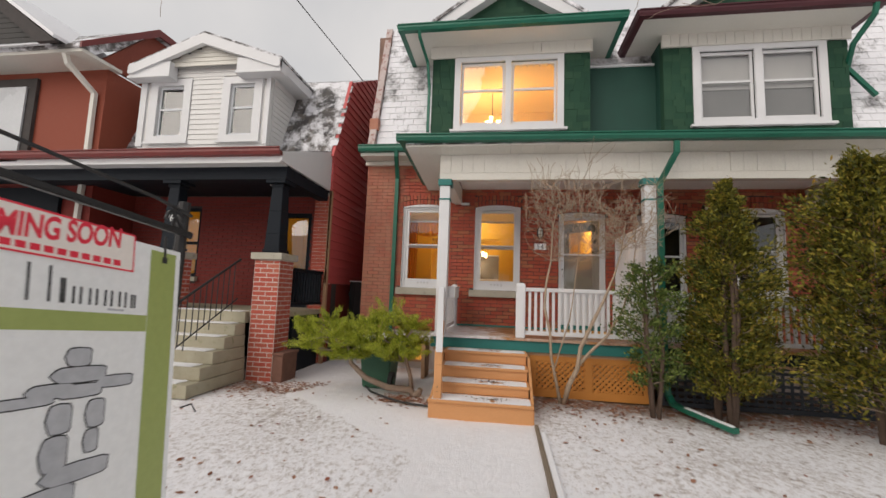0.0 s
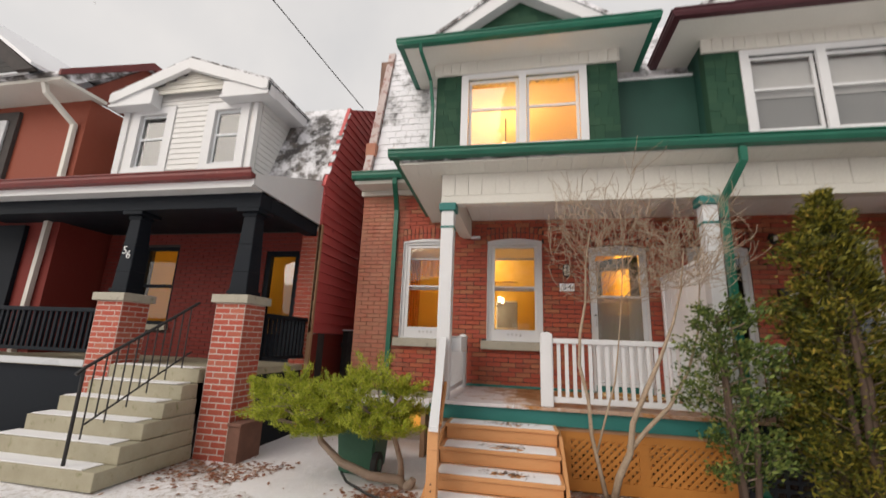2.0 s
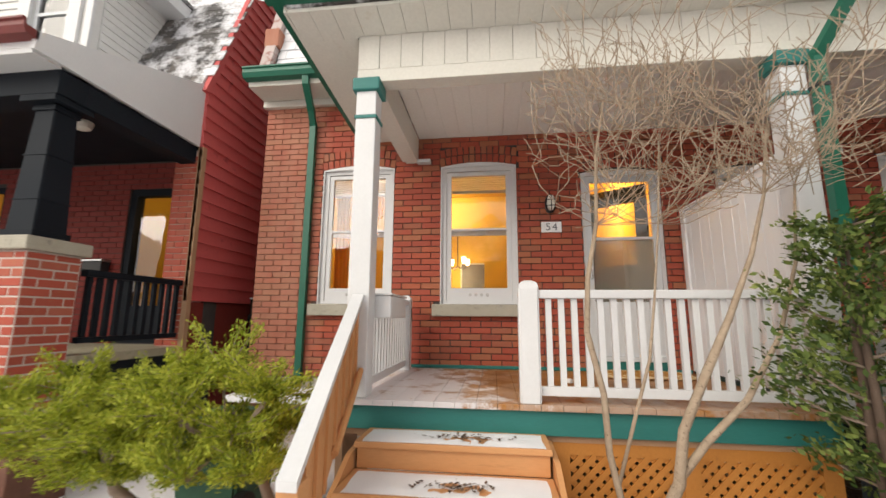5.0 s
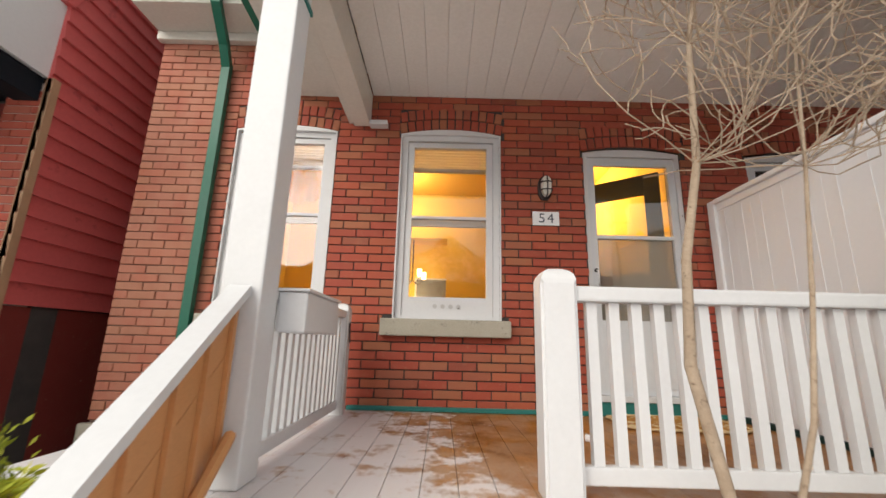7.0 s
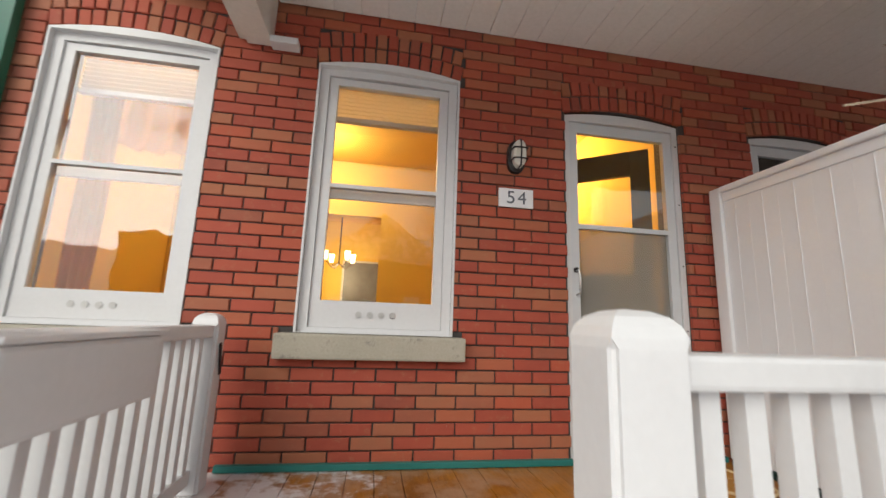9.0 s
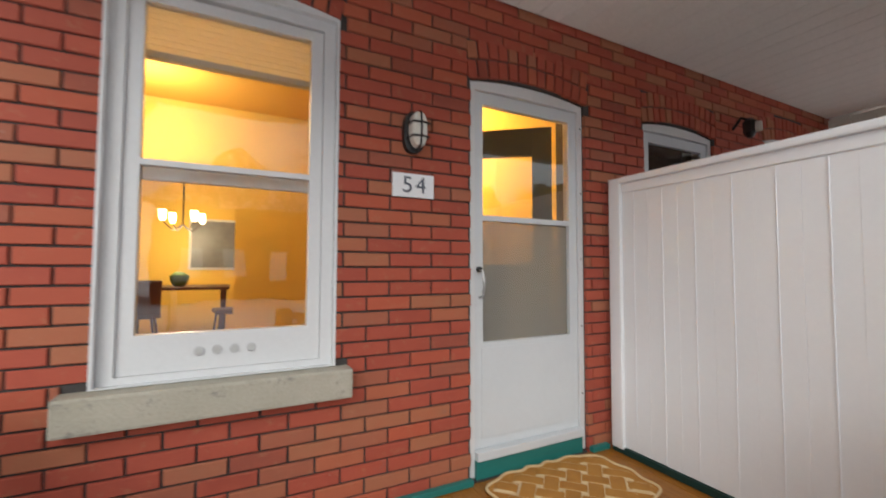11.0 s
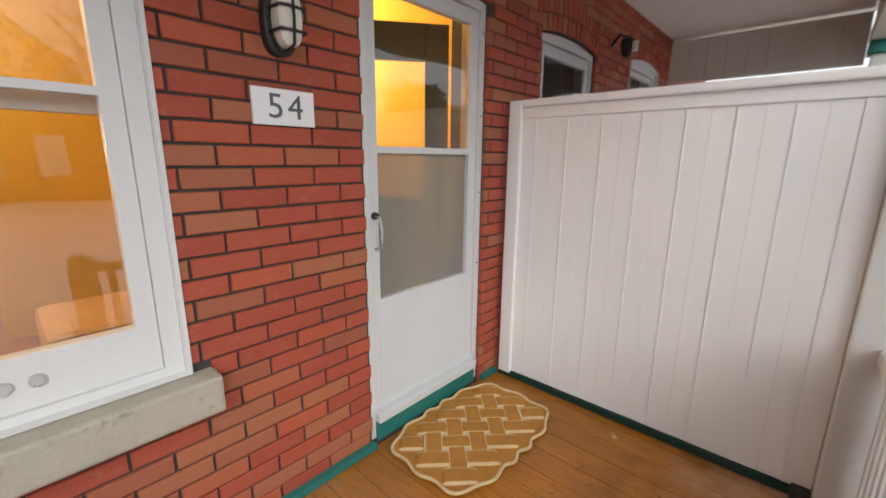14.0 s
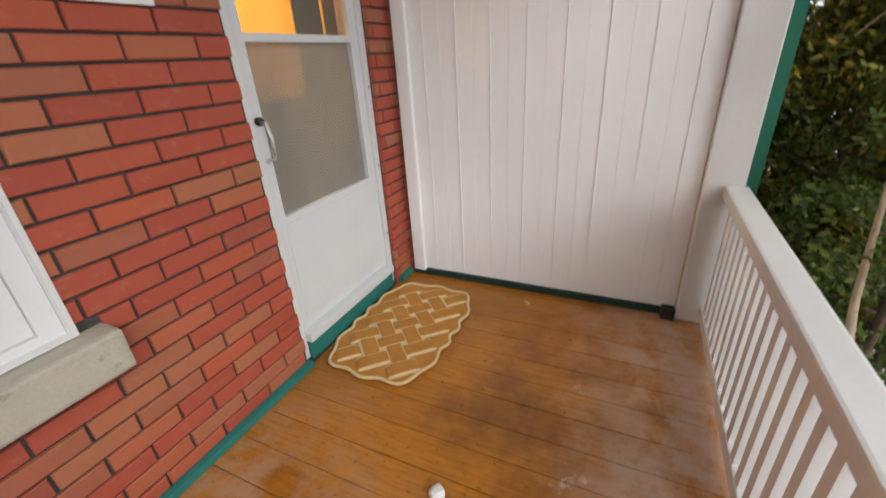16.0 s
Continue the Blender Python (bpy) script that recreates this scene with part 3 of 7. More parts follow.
part("side_fascia", boxes((-0.885, -0.845, 6.29, 7.97, 0.645, 0.80), bevel=0.004), M_TEAL, deck)

steps = thing("porch_steps", (-0.05, 5.5, 0), "orange-stained wooden porch steps with snow on the treads", "steps")
TREAD = [(0.655, 5.93), (0.50, 5.60), (0.35, 5.29), (0.215, 4.96)]
for k, (z, yf) in enumerate(TREAD):
    back = 6.245 if k == 0 else TREAD[k - 1][1] + 0.02
    xl, xr = (-0.62, 0.53) if k < 3 else (-0.66, 0.56)
    part("tread", boxes((xl, xr, yf, back, z - 0.035, z), bevel=0.005), M_ORANGE, steps)
    zb = TREAD[k + 1][0] + 0.002 if k < 3 else -0.05
    part("riser", boxes((xl + 0.012, xr - 0.012, yf + 0.022, yf + 0.05, zb, z - 0.036), bevel=0.003), M_ORANGE, steps)
    bm = bmesh.new()
    n = 60
    rows = []
    for j in range(13):
        r = []
        for i in range(n + 1):
            u, w = i / n, j / 12
            xx = xl + 0.015 + (xr - xl - 0.03) * u
            yy = yf + 0.012 + (back - yf - 0.05) * w
            edge = min(1, 6 * min(u, 1 - u), 4 * min(w + 0.06, 1 - w + 0.1))
            hh = 0.012 * edge * (0.75 + 0.6 * noise.noise(Vector((xx * 5, yy * 5, k))))
            foot = math.exp(-((xx - 0.05) / 0.17) ** 4 - ((w - 0.42) / 0.24) ** 4)
            hh -= 0.02 * foot * (0.55 + 1.3 * noise.noise(Vector((xx * 17, yy * 22, k + 7))))
            r.append(bm.verts.new((xx, yy, z + hh - 0.001)))
        rows.append(r)
    for a, b in zip(rows, rows[1:]):
        for i in range(n):
            bm.faces.new((a[i], a[i + 1], b[i + 1], b[i]))
    top(part("snow_patch", bm, M_SNOW, smooth=True), "thin trodden snow lying on a wooden step", "snow", "snow on the steps")
for xs in ((-0.655, -0.625), (0.535, 0.565)):
    part("stringer", prism([(6.24, -0.03), (4.99, -0.03), (4.99, 0.16), (5.27, 0.30), (5.58, 0.45), (5.9, 0.6), (6.24, 0.62)], 'x', *xs), M_ORANGE, steps)

# roof over the porch, its beam, soffit, ceiling and gutter
porch_roof = thing("porch_roof", (2.2, 7.0, 3.5), "white boarded porch roof with green gutter", "porch roof", kind="structure")
GY, GZ = 6.02, 3.70
BEAM_Y, BEAM_Z = 6.30, 3.215


def fall(ob, slope_x=0.0, x_end=0.0, x0=0.0, slope_y=0.0, y0=0.0):
    """Let a gutter fall along its run: metres of drop for each metre."""
    for v in ob.data.vertices:
        v.co.z -= slope_x * (min(v.co.x, x_end) - x0) + slope_y * (v.co.y - y0)
    return ob


part("beam", boxes((-0.84, 5.44, BEAM_Y, 6.44, BEAM_Z, 3.325), bevel=0.006), M_CREAM, porch_roof, "cream painted front beam")
part("frieze_back", boxes((-0.84, 5.44, BEAM_Y + 0.02, 6.43, 3.327, 3.62)), M_CREAM, porch_roof)
x, i = -0.84, 0
while x < 5.43:
    w = min(0.175, 5.44 - x)
    part("frieze_board", boxes((x + 0.002, x + w - 0.002, BEAM_Y + 0.003 + 0.003 * (i % 2), BEAM_Y + 0.018, 3.328, 3.62), bevel=0.002), M_CREAM, porch_roof)
    x += w
    i += 1
x, i = -1.32, 0
while x < 6.0:
    w = min(0.175, 6.0 - x)
    part("soffit_board", prism([(GY + 0.01, 3.66), (BEAM_Y + 0.02, 3.622), (BEAM_Y + 0.02, 3.65), (GY + 0.01, 3.688)], 'x', x + 0.0015, x + w - 0.0015), M_CREAM, porch_roof)
    x += w
SIDE_SOFFIT = [(BEAM_Y + 0.022, 3.624), (7.99, 3.48), (7.99, 3.51), (BEAM_Y + 0.022, 3.652)]
part("side_soffit", prism(SIDE_SOFFIT, 'x', -1.32, -0.86), M_CREAM, porch_roof)
part("side_soffit", prism(SIDE_SOFFIT, 'x', 5.46, 6.0), M_CREAM, porch_roof)
part("side_fascia", prism([(GY, 3.655), (7.99, 3.48), (7.99, 3.72), (GY, 3.72)], 'x', -1.343, -1.322), M_CREAM, porch_roof)
part("roof_slab", prism([(GY, 3.70), (GY, 3.78), (7.53, 4.42), (7.99, 4.6), (7.99, 3.725), (6.6, 3.70)], 'x', -1.34, 6.1), M_SLATE_B, porch_roof)
fall(gutter("gutter", -1.47, 6.2, GZ + 0.02, GY, 0.105, M_GREEN, 'x', porch_roof), 0.02, 2.45, -1.47)
fall(gutter("side_gutter", GY - 0.1, 7.9, GZ + 0.015, -1.345, 0.105, M_GREEN, 'y', porch_roof), slope_y=0.085, y0=GY)
part("side_beam", boxes((-0.80, -0.655, 6.442, 7.985, 3.19, 3.50), bevel=0.006), M_CREAM, porch_roof, "cream painted side beam")
part("beam_block", boxes((-0.655, -0.50, 7.90, 7.985, 3.17, 3.21), bevel=0.004), M_WHITE, porch_roof)
part("side_panel", prism([(6.442, BEAM_Z), (7.985, BEAM_Z), (7.985, 3.475), (6.442, 3.61)], 'x', -0.845, -0.81), M_CREAM, porch_roof)
part("end_board", boxes((5.415, 5.44, 6.442, 7.985, 3.05, 3.475)), M_CREAM, porch_roof)
for k in range(9):
    part("end_panel_board", boxes((5.397, 5.414, 6.444 + 0.171 * k, 6.611 + 0.171 * k, 3.06, 3.474), bevel=0.003), M_CREAM, porch_roof)
bm = boxes((-0.65, 5.39, 6.442, 7.99, 3.52, 3.64))
x = -0.65
while x < 5.39:
    add_box(bm, x + 0.001, min(x + 0.165, 5.39) - 0.001, 6.445, 7.985, 3.495, 3.521, 0.003)
    x += 0.165
top(part("ceiling", bm, M_CEILING), "cream painted tongue-and-groove porch ceiling", "ceiling", kind="structure")

# ---------- the roof and dormers of the house ----------
roof = thing("main_roof", (2.2, 9, 4.2), "steep slate roof streaked with snow", "roof", kind="structure")


def slope_y(z):
    return 7.62 + (z - 4.24) * 0.265


for xa, xb, zl in ((-2.45, -1.26, 4.22), (1.69, 2.95, 5.8), (5.88, 7.3, 4.22)):
    part("roof_deck", prism([(7.66 + (zl - 4.22) * 0.266, zl), (8.24, 6.4), (8.34, 6.4), (7.8 + (zl - 4.22) * 0.248, zl)], 'x', xa, xb), M_SLATE_B, roof)
part("upper_roof_deck", prism([(8.24, 6.402), (8.46, 7.2), (9.6, 7.75), (14.1, 7.75), (14.1, 7.65), (9.6, 7.65), (8.56, 7.18), (8.34, 6.402)], 'x', -2.45, 7.3), M_SLATE_B, roof)
SL = {}


def slate_mesh(w):
    k = round(w, 2)
    if k not in SL:
        t = radians(90 - 14.8)
        m = Matrix.Rotation(t - radians(4), 4, 'X')
        bm = bmesh.new()
        add_box(bm, -k / 2 + 0.003, k / 2 - 0.003, 0, 0.2, -0.012, 0.0, m=m)
        me = bpy.data.meshes.new("slate")
        bmesh.ops.recalc_face_normals(bm, faces=bm.faces)
        bm.to_mesh(me)
        bm.free()
        me.materials.append(M_SLATE)
        SL[k] = me
    return SL[k]


def slates(xa, xb, za, zb, parent):
    z, r = za, 0
    while z < zb:
        x = xa - (0.1 if r % 2 else 0)
        while x < xb:
            s, e = max(x, xa), min(x + 0.2, xb)
            if e - s > 0.04:
                ob = link("slate", slate_mesh(e - s), M_SLATE, parent)
                ob.location = ((s + e) / 2, slope_y(z) - 0.015 - 0.01 * random.random(), z)
            x += 0.2
        z += 0.145
        r += 1


slates(-2.36, -1.26, 4.32, 7.1, roof)
slates(1.7, 2.95, 5.92, 7.1, roof)
part("valley_snow", boxes((1.72, 2.92, 7.86, 8.02, 5.862, 5.9), bevel=0.01), M_SNOW, roof)
slates(5.9, 7.2, 4.32, 7.1, roof)
part("verge", prism([(7.60, 4.25), (7.52, 4.27), (8.36, 7.26), (8.5, 7.24)], 'x', -2.5, -2.37), M_VERGE, roof, "worn painted verge board with snow")
part("verge_stub", boxes((-2.52, -2.34, 7.62, 7.86, 4.62, 4.86), bevel=0.01), M_BRICK, roof, "small red brick verge block")
part("eave_soffit", boxes((-2.66, -1.43, 7.6, 8.0, 4.08, 4.16), bevel=0.004), M_CREAM, roof)
part("eave_crown", boxes((-2.66, -1.63, 7.93, 8.0, 3.99, 4.078), bevel=0.012), M_CREAM, roof)
gutter("gutter", -2.68, -1.43, 4.14, 7.6, 0.13, M_GREEN, 'x', roof)
# the recess's shade is part of this wall's green
part("infill_wall", boxes((1.69, 2.945, 7.9, 7.98, 4.4, 5.86)), M_DKGREEN, roof, "green painted wall between the dormers, shade in its colour")


def shingle_rows(xa, xb, za, zb, y, parent, hole=None):
    z, r = za, 0
    while z < zb:
        x, h = xa, min(0.12, zb - z)
        while x < xb:
            w = 0.11 + 0.12 * random.random()
            s, e = x, min(x + w, xb)
            if hole and s < hole[1] and e > hole[0] and hole[2] < z + h * 0.5 < hole[3]:
                if s < hole[0] - 0.03:
                    e = hole[0]
                elif e > hole[1] + 0.03:
                    s = hole[1]
                else:
                    x += w
                    continue
            if e - s > 0.02:
                bm = bmesh.new()
                add_box(bm, s + 0.002, e - 0.002, y - 0.014 - 0.008 * random.random(), y - 0.002, z + 0.002, z + h + 0.01)
                part("shingle", bm, M_SHINGLE, parent)
            x += w
        z += 0.12
        r += 1


def dormer(ex0, ex1, wx0, wx1, win, apex_x, gut_mat, gx0, gx1):
    d = thing("dormer", ((wx0 + wx1) / 2, 7.55, 4.45), "green shingled dormer with white gable and paired sash windows", "dormer", kind="structure")
    y, zs, ze = 7.55, 5.97, 6.2
    part("front_wall", wall_with_holes(wx0, wx1, 4.38, 6.19, y, y + 0.15, [win]), M_SHINGLE, d)
    part("side_wall", boxes((wx0, wx0 + 0.12, y + 0.152, 8.6, 4.38, 6.19)), M_DKGREEN, d)
    part("side_wall", boxes((wx1 - 0.12, wx1, y + 0.152, 8.6, 4.38, 6.19)), M_DKGREEN, d)
    shingle_rows(wx0, wx1, 4.4, 5.95, y, d, win)
    part("frieze_back", boxes((wx0 - 0.04, wx1 + 0.04, y - 0.06, y - 0.03, zs, 6.2)), M_CREAM, d)
    x = wx0 - 0.04
    while x < wx1 + 0.03:
        part("frieze_board", boxes((x + 0.003, min(x + 0.15, wx1 + 0.04) - 0.003, y - 0.075, y - 0.061, zs, 6.2), bevel=0.002), M_CREAM, d)
        x += 0.15
    part("soffit", boxes((ex0 + 0.08, ex1 - 0.08, 7.0, 8.9, 6.2, 6.23)), M_CREAM, d)
    part("roof_slab", boxes((ex0 + 0.08, ex1 - 0.08, 7.0, 8.9, 6.232, 6.31)), M_SLATE_B, d)
    gutter("gutter", ex0 - 0.02, ex1 + 0.02, 6.19, 7.0, 0.12, gut_mat, 'x', d)
    gutter("side_gutter", 6.9, 8.9, 6.19, ex0 + 0.08, 0.12, gut_mat, 'y', d)
    gutter("side_gutter", 6.9, 8.9, 6.19, ex1 - 0.08, 0.12, gut_mat, 'y', d, out=1)
    az, bz = 7.24, 6.31
    for s, gx in ((-1, gx0), (1, gx1)):
        dx, dz = gx - apex_x, bz - az
        L = math.hypot(dx, dz)
        nx, nz = (abs(dz) / L) * s, abs(dx) / L
        t = 0.25
        poly = [(apex_x, az), (gx, bz), (gx - nx * t * 0.2, bz - 0.0), (gx - s * t * 1.25, bz), (apex_x, az - t * 1.15)]
        part("rake_board", prism([poly[0], poly[1], poly[3], poly[4]], 'y', 6.93, 7.12), M_WHITE, d, "white painted rake board")
        part("gable_roof", prism([(apex_x, az), (apex_x, az + 0.05), (gx + s * 0.04, bz + 0.045), (gx, bz)], 'y', 6.9, 9.4), M_SLATE_B, d)
    part("gable_wall", prism([(apex_x, az - 0.1), (gx1 - 0.1, bz), (gx0 + 0.1, bz)], 'y', 7.14, 7.3), M_SHINGLE, d)
    z = bz
    while z < az - 0.25:
        k = (az - 0.12 - z) / (az - bz)
        a, b = apex_x + (gx0 - apex_x) * k, apex_x + (gx1 - apex_x) * k
        x = a
        while x < b - 0.05:
            w = 0.15 + 0.1 * random.random()
            part("shingle", boxes((x, min(x + w, b) - 0.004, 7.122, 7.138, z + 0.002, z + 0.125)), M_SHINGLE, d)
            x += w
        z += 0.12
    return d


WIN1, WIN2 = (-0.79, 1.19, 4.56, 5.95), (3.46, 5.52, 4.55, 5.95)
dormer(-1.80, 2.17, -1.26, 1.69, WIN1, 0.17, M_GREEN, -1.15, 1.5)
dormer(2.38, 6.03, 2.95, 5.88, WIN2, 4.16, M_MAROON2, 2.75, 5.6)

# ---------- the house next door ----------
NX = -3.27       # its wall along the alley
nb = thing("neighbour_house", (-5.8, 8.6, 0), "red brick house with slate roof and white dormer", "house", kind="structure")
NWIN, NDOOR = (-7.15, -6.36, 1.6, 3.1), (-4.46, -3.80, 1.05, 3.0)
part("wall", wall_with_holes(-8.05, NX, -0.1, 3.6, 8.02, 8.25, [NWIN, NDOOR]), M_MORTAR, nb)
part("side_wall", boxes((NX - 0.2, NX - 0.03, 8.252, 13.9, -0.1, 4.0)), M_MORTAR, nb)
part("corner_pier", boxes((NX - 0.32, NX - 0.035, 7.72, 8.015, -0.1, 3.36)), M_MORTAR_P, nb)
part("corner_board", boxes((NX - 0.033, NX + 0.03, 7.70, 7.77, 0.0, 3.4), bevel=0.004), M_PINE, nb, "pale wooden corner board")


def siding_profile(z):
    """Front end of the siding at a height: plumb, then following the steep roof."""
    if z < 4.15:
        return 7.70
    return 7.70 + (z - 4.15) * 0.37 if z < 6.05 else 8.403 + (z - 6.05) * 1.7


z = 1.55
while z < 7.0:
    h = 0.172
    a, b = siding_profile(z), siding_profile(z + h)
    bm = bmesh.new()
    q = [(NX - 0.02, a, z), (NX - 0.02, 13.9, z), (NX - 0.02, 13.9, z + h), (NX - 0.02, b, z + h), (NX + 0.028, a, z), (NX + 0.028, 13.9, z), (NX + 0.004, 13.9, z + h), (NX + 0.004, b, z + h)]
    vs = [bm.verts.new(c) for c in q]
    for f in ((0, 1, 2, 3), (4, 5, 6, 7), (0, 1, 5, 4), (1, 2, 6, 5), (2, 3, 7, 6), (3, 0, 4, 7)):
        bm.faces.new([vs[i] for i in f])
    part("siding_board", bm, M_SIDING_R, nb)
    z += h
part("verge_trim", prism([(7.63, 4.10), (8.345, 6.06), (8.43, 6.05), (7.72, 4.10)], 'x', NX - 0.03, NX + 0.036), M_SIDING_R, nb)
# the alley's shade is in this darker brick colour
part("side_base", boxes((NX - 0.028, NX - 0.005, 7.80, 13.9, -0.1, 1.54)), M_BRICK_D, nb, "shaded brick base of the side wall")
part("roof_body", prism([(7.66, 4.17), (8.39, 6.05), (10.15, 7.09), (13.9, 7.09), (13.9, 4.0), (7.66, 4.0)], 'x', -8.4, NX - 0.025), M_SLATE_B, nb)
sl = bmesh.new()
z, r = 4.2, 0
while z < 5.95:
    x = -8.1 - (0.1 if r % 2 else 0)
    while x < NX - 0.05:
        m = Matrix.Translation((x + 0.1, 7.64 + (z - 4.17) * 0.388, z)) @ Matrix.Rotation(radians(67), 4, 'X')
        add_box(sl, -0.097, 0.097, 0, 0.2, 0.0, 0.014, m=m)
        x += 0.2
    z += 0.14
    r += 1
part("slates", sl, M_SLATE_B, nb)["kind"] = "stuff"
part("porch_roof", prism([(5.9, 3.50), (5.9, 3.58), (7.65, 4.2), (7.65, 3.5)], 'x', -9.4, NX - 0.06), M_SLATE_B, nb)
part("porch_gable_panel", prism([(5.88, 3.42), (5.88, 3.57), (7.70, 4.2), (7.70, 3.40)], 'x', NX - 0.058, NX - 0.02), M_WHITE, nb, "white triangular end panel of the porch roof")
part("porch_soffit", boxes((-9.4, NX - 0.06, 5.9, 6.12, 3.40, 3.44)), M_WHITE, nb)
part("porch_fascia", boxes((-9.4, NX - 0.06, 5.9, 5.93, 3.442, 3.5)), M_WHITE, nb)
gutter("gutter", -9.4, NX - 0.02, 3.5, 5.9, 0.12, M_MAROON, 'x', nb)
part("porch_beam", boxes((-9.4, NX - 0.06, 6.12, 6.36, 3.19, 3.40), bevel=0.005), M_NAVY, nb, "blue-black porch beam")
part("porch_side_beam", boxes((NX - 0.26, NX - 0.06, 6.362, 7.71, 3.19, 3.40), bevel=0.005), M_NAVY, nb)
part("porch_ceiling", boxes((-9.4, NX - 0.262, 6.362, 8.0, 3.36, 3.4)), M_NAVY, nb)
part("porch_floor", boxes((-9.4, NX - 0.06, 6.15, 8.0, 0.96, 1.04)), M_CONCRETE, nb)
part("porch_skirt", boxes((-9.4, -5.6, 6.2, 6.25, -0.05, 0.958)), M_NAVY, nb)
part("porch_skirt", boxes((NX - 0.14, NX - 0.08, 6.7, 7.7, -0.05, 0.958)), M_NAVY, nb)

# its dormer
nd = thing("neighbour_dormer", (-5.9, 7.2, 4.3), "white sided dormer with two dark windows and cornice returns", "dormer", kind="structure")
DW = [(-6.93, -6.34, 4.40, 5.47), (-5.30, -4.77, 4.40, 5.46)]
part("front_wall", wall_with_holes(-7.32, -4.45, 4.0, 6.0, 7.2, 7.3, DW), M_SIDING_W, nd)
part("side_wall", boxes((-4.57, -4.45, 7.302, 8.6, 4.0, 5.8)), M_SIDING_W, nd)
part("side_wall", boxes((-7.32, -7.2, 7.302, 8.6, 4.0, 5.8)), M_SIDING_W, nd)
z = 4.22
while z < 5.62:
    part("siding_board", prism([(-4.449, z), (-4.425, z), (-4.438, z + 0.103), (-4.449, z + 0.103)], 'y', 7.302, 8.5), M_SIDING_W, nd)
    part("siding_board", prism([(7.197, z), (7.175, z), (7.19, z + 0.103), (7.197, z + 0.103)], 'x', -6.16, -5.48), M_SIDING_W, nd)
    z += 0.105
part("corner_board", boxes((-4.52, -4.43, 7.165, 7.199, 4.2, 5.62), bevel=0.004), M_WHITE, nd)
part("corner_board", boxes((-7.34, -7.2, 7.165, 7.199, 4.2, 5.62), bevel=0.004), M_WHITE, nd)
for a, b, c, e in DW:
    part("window_casing", wall_with_holes(a - 0.17, b + 0.17, c - 0.12, e + 0.14, 7.16, 7.195, [(a, b, c, e)]), M_WHITE, nd)
    part("sill", boxes((a - 0.2, b + 0.2, 7.11, 7.158, c - 0.17, c - 0.122), bevel=0.006), M_WHITE, nd)
APX, APZ, EVZ = -5.80, 6.42, 5.80
part("roof", prism([(-7.46, EVZ), (-7.46, EVZ + 0.05), (APX, APZ + 0.05), (-4.10, EVZ + 0.05), (-4.10, EVZ), (APX, APZ)], 'y', 6.94, 9.4), M_SLATE_B, nd)
for s, ex in ((-1, -7.44), (1, -4.12)):
    # raking cornice, its return along the eave, and the eave box running back
    part("rake_board", prism([(APX, APZ - 0.002), (ex, EVZ - 0.002), (ex, EVZ - 0.16), (ex - s * 0.1, EVZ - 0.16), (APX, APZ - 0.22)], 'y', 6.91, 7.0), M_WHITE, nd)
    rx = ex - s * 0.92
    part("cornice_return", prism([(ex, EVZ - 0.20), (ex, EVZ - 0.02), (rx, EVZ + 0.08), (rx, EVZ - 0.20)], 'y', 6.95, 7.16), M_WHITE, nd)
    part("return_moulding", boxes((min(ex, rx) - 0.02, max(ex, rx) + 0.02, 6.925, 7.16, EVZ - 0.255, EVZ - 0.202), bevel=0.012), M_WHITE, nd)
    part("eave_box", boxes((min(ex, ex - s * 0.33), max(ex, ex - s * 0.33), 7.162, 8.45, EVZ - 0.2, EVZ - 0.004), bevel=0.008), M_WHITE, nd)
for k in range(8):
    zz = 5.64 + 0.088 * k
    half = min(1.35, (APZ - 0.2 - zz) * 2.65)
    if half > 0.1:
        yy = 7.198 if k < 2 else 7.08
        part("pediment_siding", prism([(yy, zz), (yy - 0.026, zz), (yy - 0.01, zz + 0.086), (yy, zz + 0.086)], 'x', APX - half, APX + half), M_SIDING_W if k < 2 else M_CREAM, nd)

# ---------- the house beyond it ----------
M_BLIND_G = surf("grey_window_blind", (0.5, 0.52, 0.54), (0.6, 0.62, 0.64), 1.5, 40, 0.3, bumps=0.04)
fh = thing("orange_brick_house", (-10.5, 8, 0), "orange brick house with grey gable and cream downspout", "house", kind="structure")
part("wall", boxes((-14, -8.12, 7.1, 8.5, 3.5, 5.86)), M_BRICK_O, fh)
# below 3.5 m the darker brick puts the canopy's shade into the wall
part("wall", boxes((-14, -8.12, 7.1, 8.5, -0.1, 3.499)), M_BRICK_D, fh, "brick ground floor with the canopy's shade in its colour")
part("soffit", boxes((-14, -8.0, 6.45, 7.3, 5.862, 5.93)), M_CREAM, fh)
part("gable_end", prism([(6.9, 5.935), (8.0, 7.2), (8.5, 7.2), (8.5, 5.935)], 'x', -8.2, -8.12), M_BRICK_O, fh)
part("roof", prism([(6.4, 5.932), (6.4, 6.0), (8.0, 7.32), (8.5, 7.32), (8.5, 7.22), (8.0, 7.22), (6.7, 5.932)], 'x', -14, -7.98), M_SLATE_B, fh)
part("verge_board", prism([(6.38, 5.90), (6.38, 6.02), (8.0, 7.36), (8.5, 7.36), (8.5, 7.2), (8.05, 7.2)], 'x', -7.978, -7.93), M_MAROON, fh)
part("front_gable", prism([(-13.2, 5.96), (-8.6, 5.96), (-10.8, 7.45)], 'y', 6.3, 6.36), M_GREYDOOR, fh)
for k in range(12):
    z = 6.0 + k * 0.11
    f = (7.42 - z) / 1.5
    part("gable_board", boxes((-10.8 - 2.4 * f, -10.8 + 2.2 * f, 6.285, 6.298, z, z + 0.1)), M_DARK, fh)
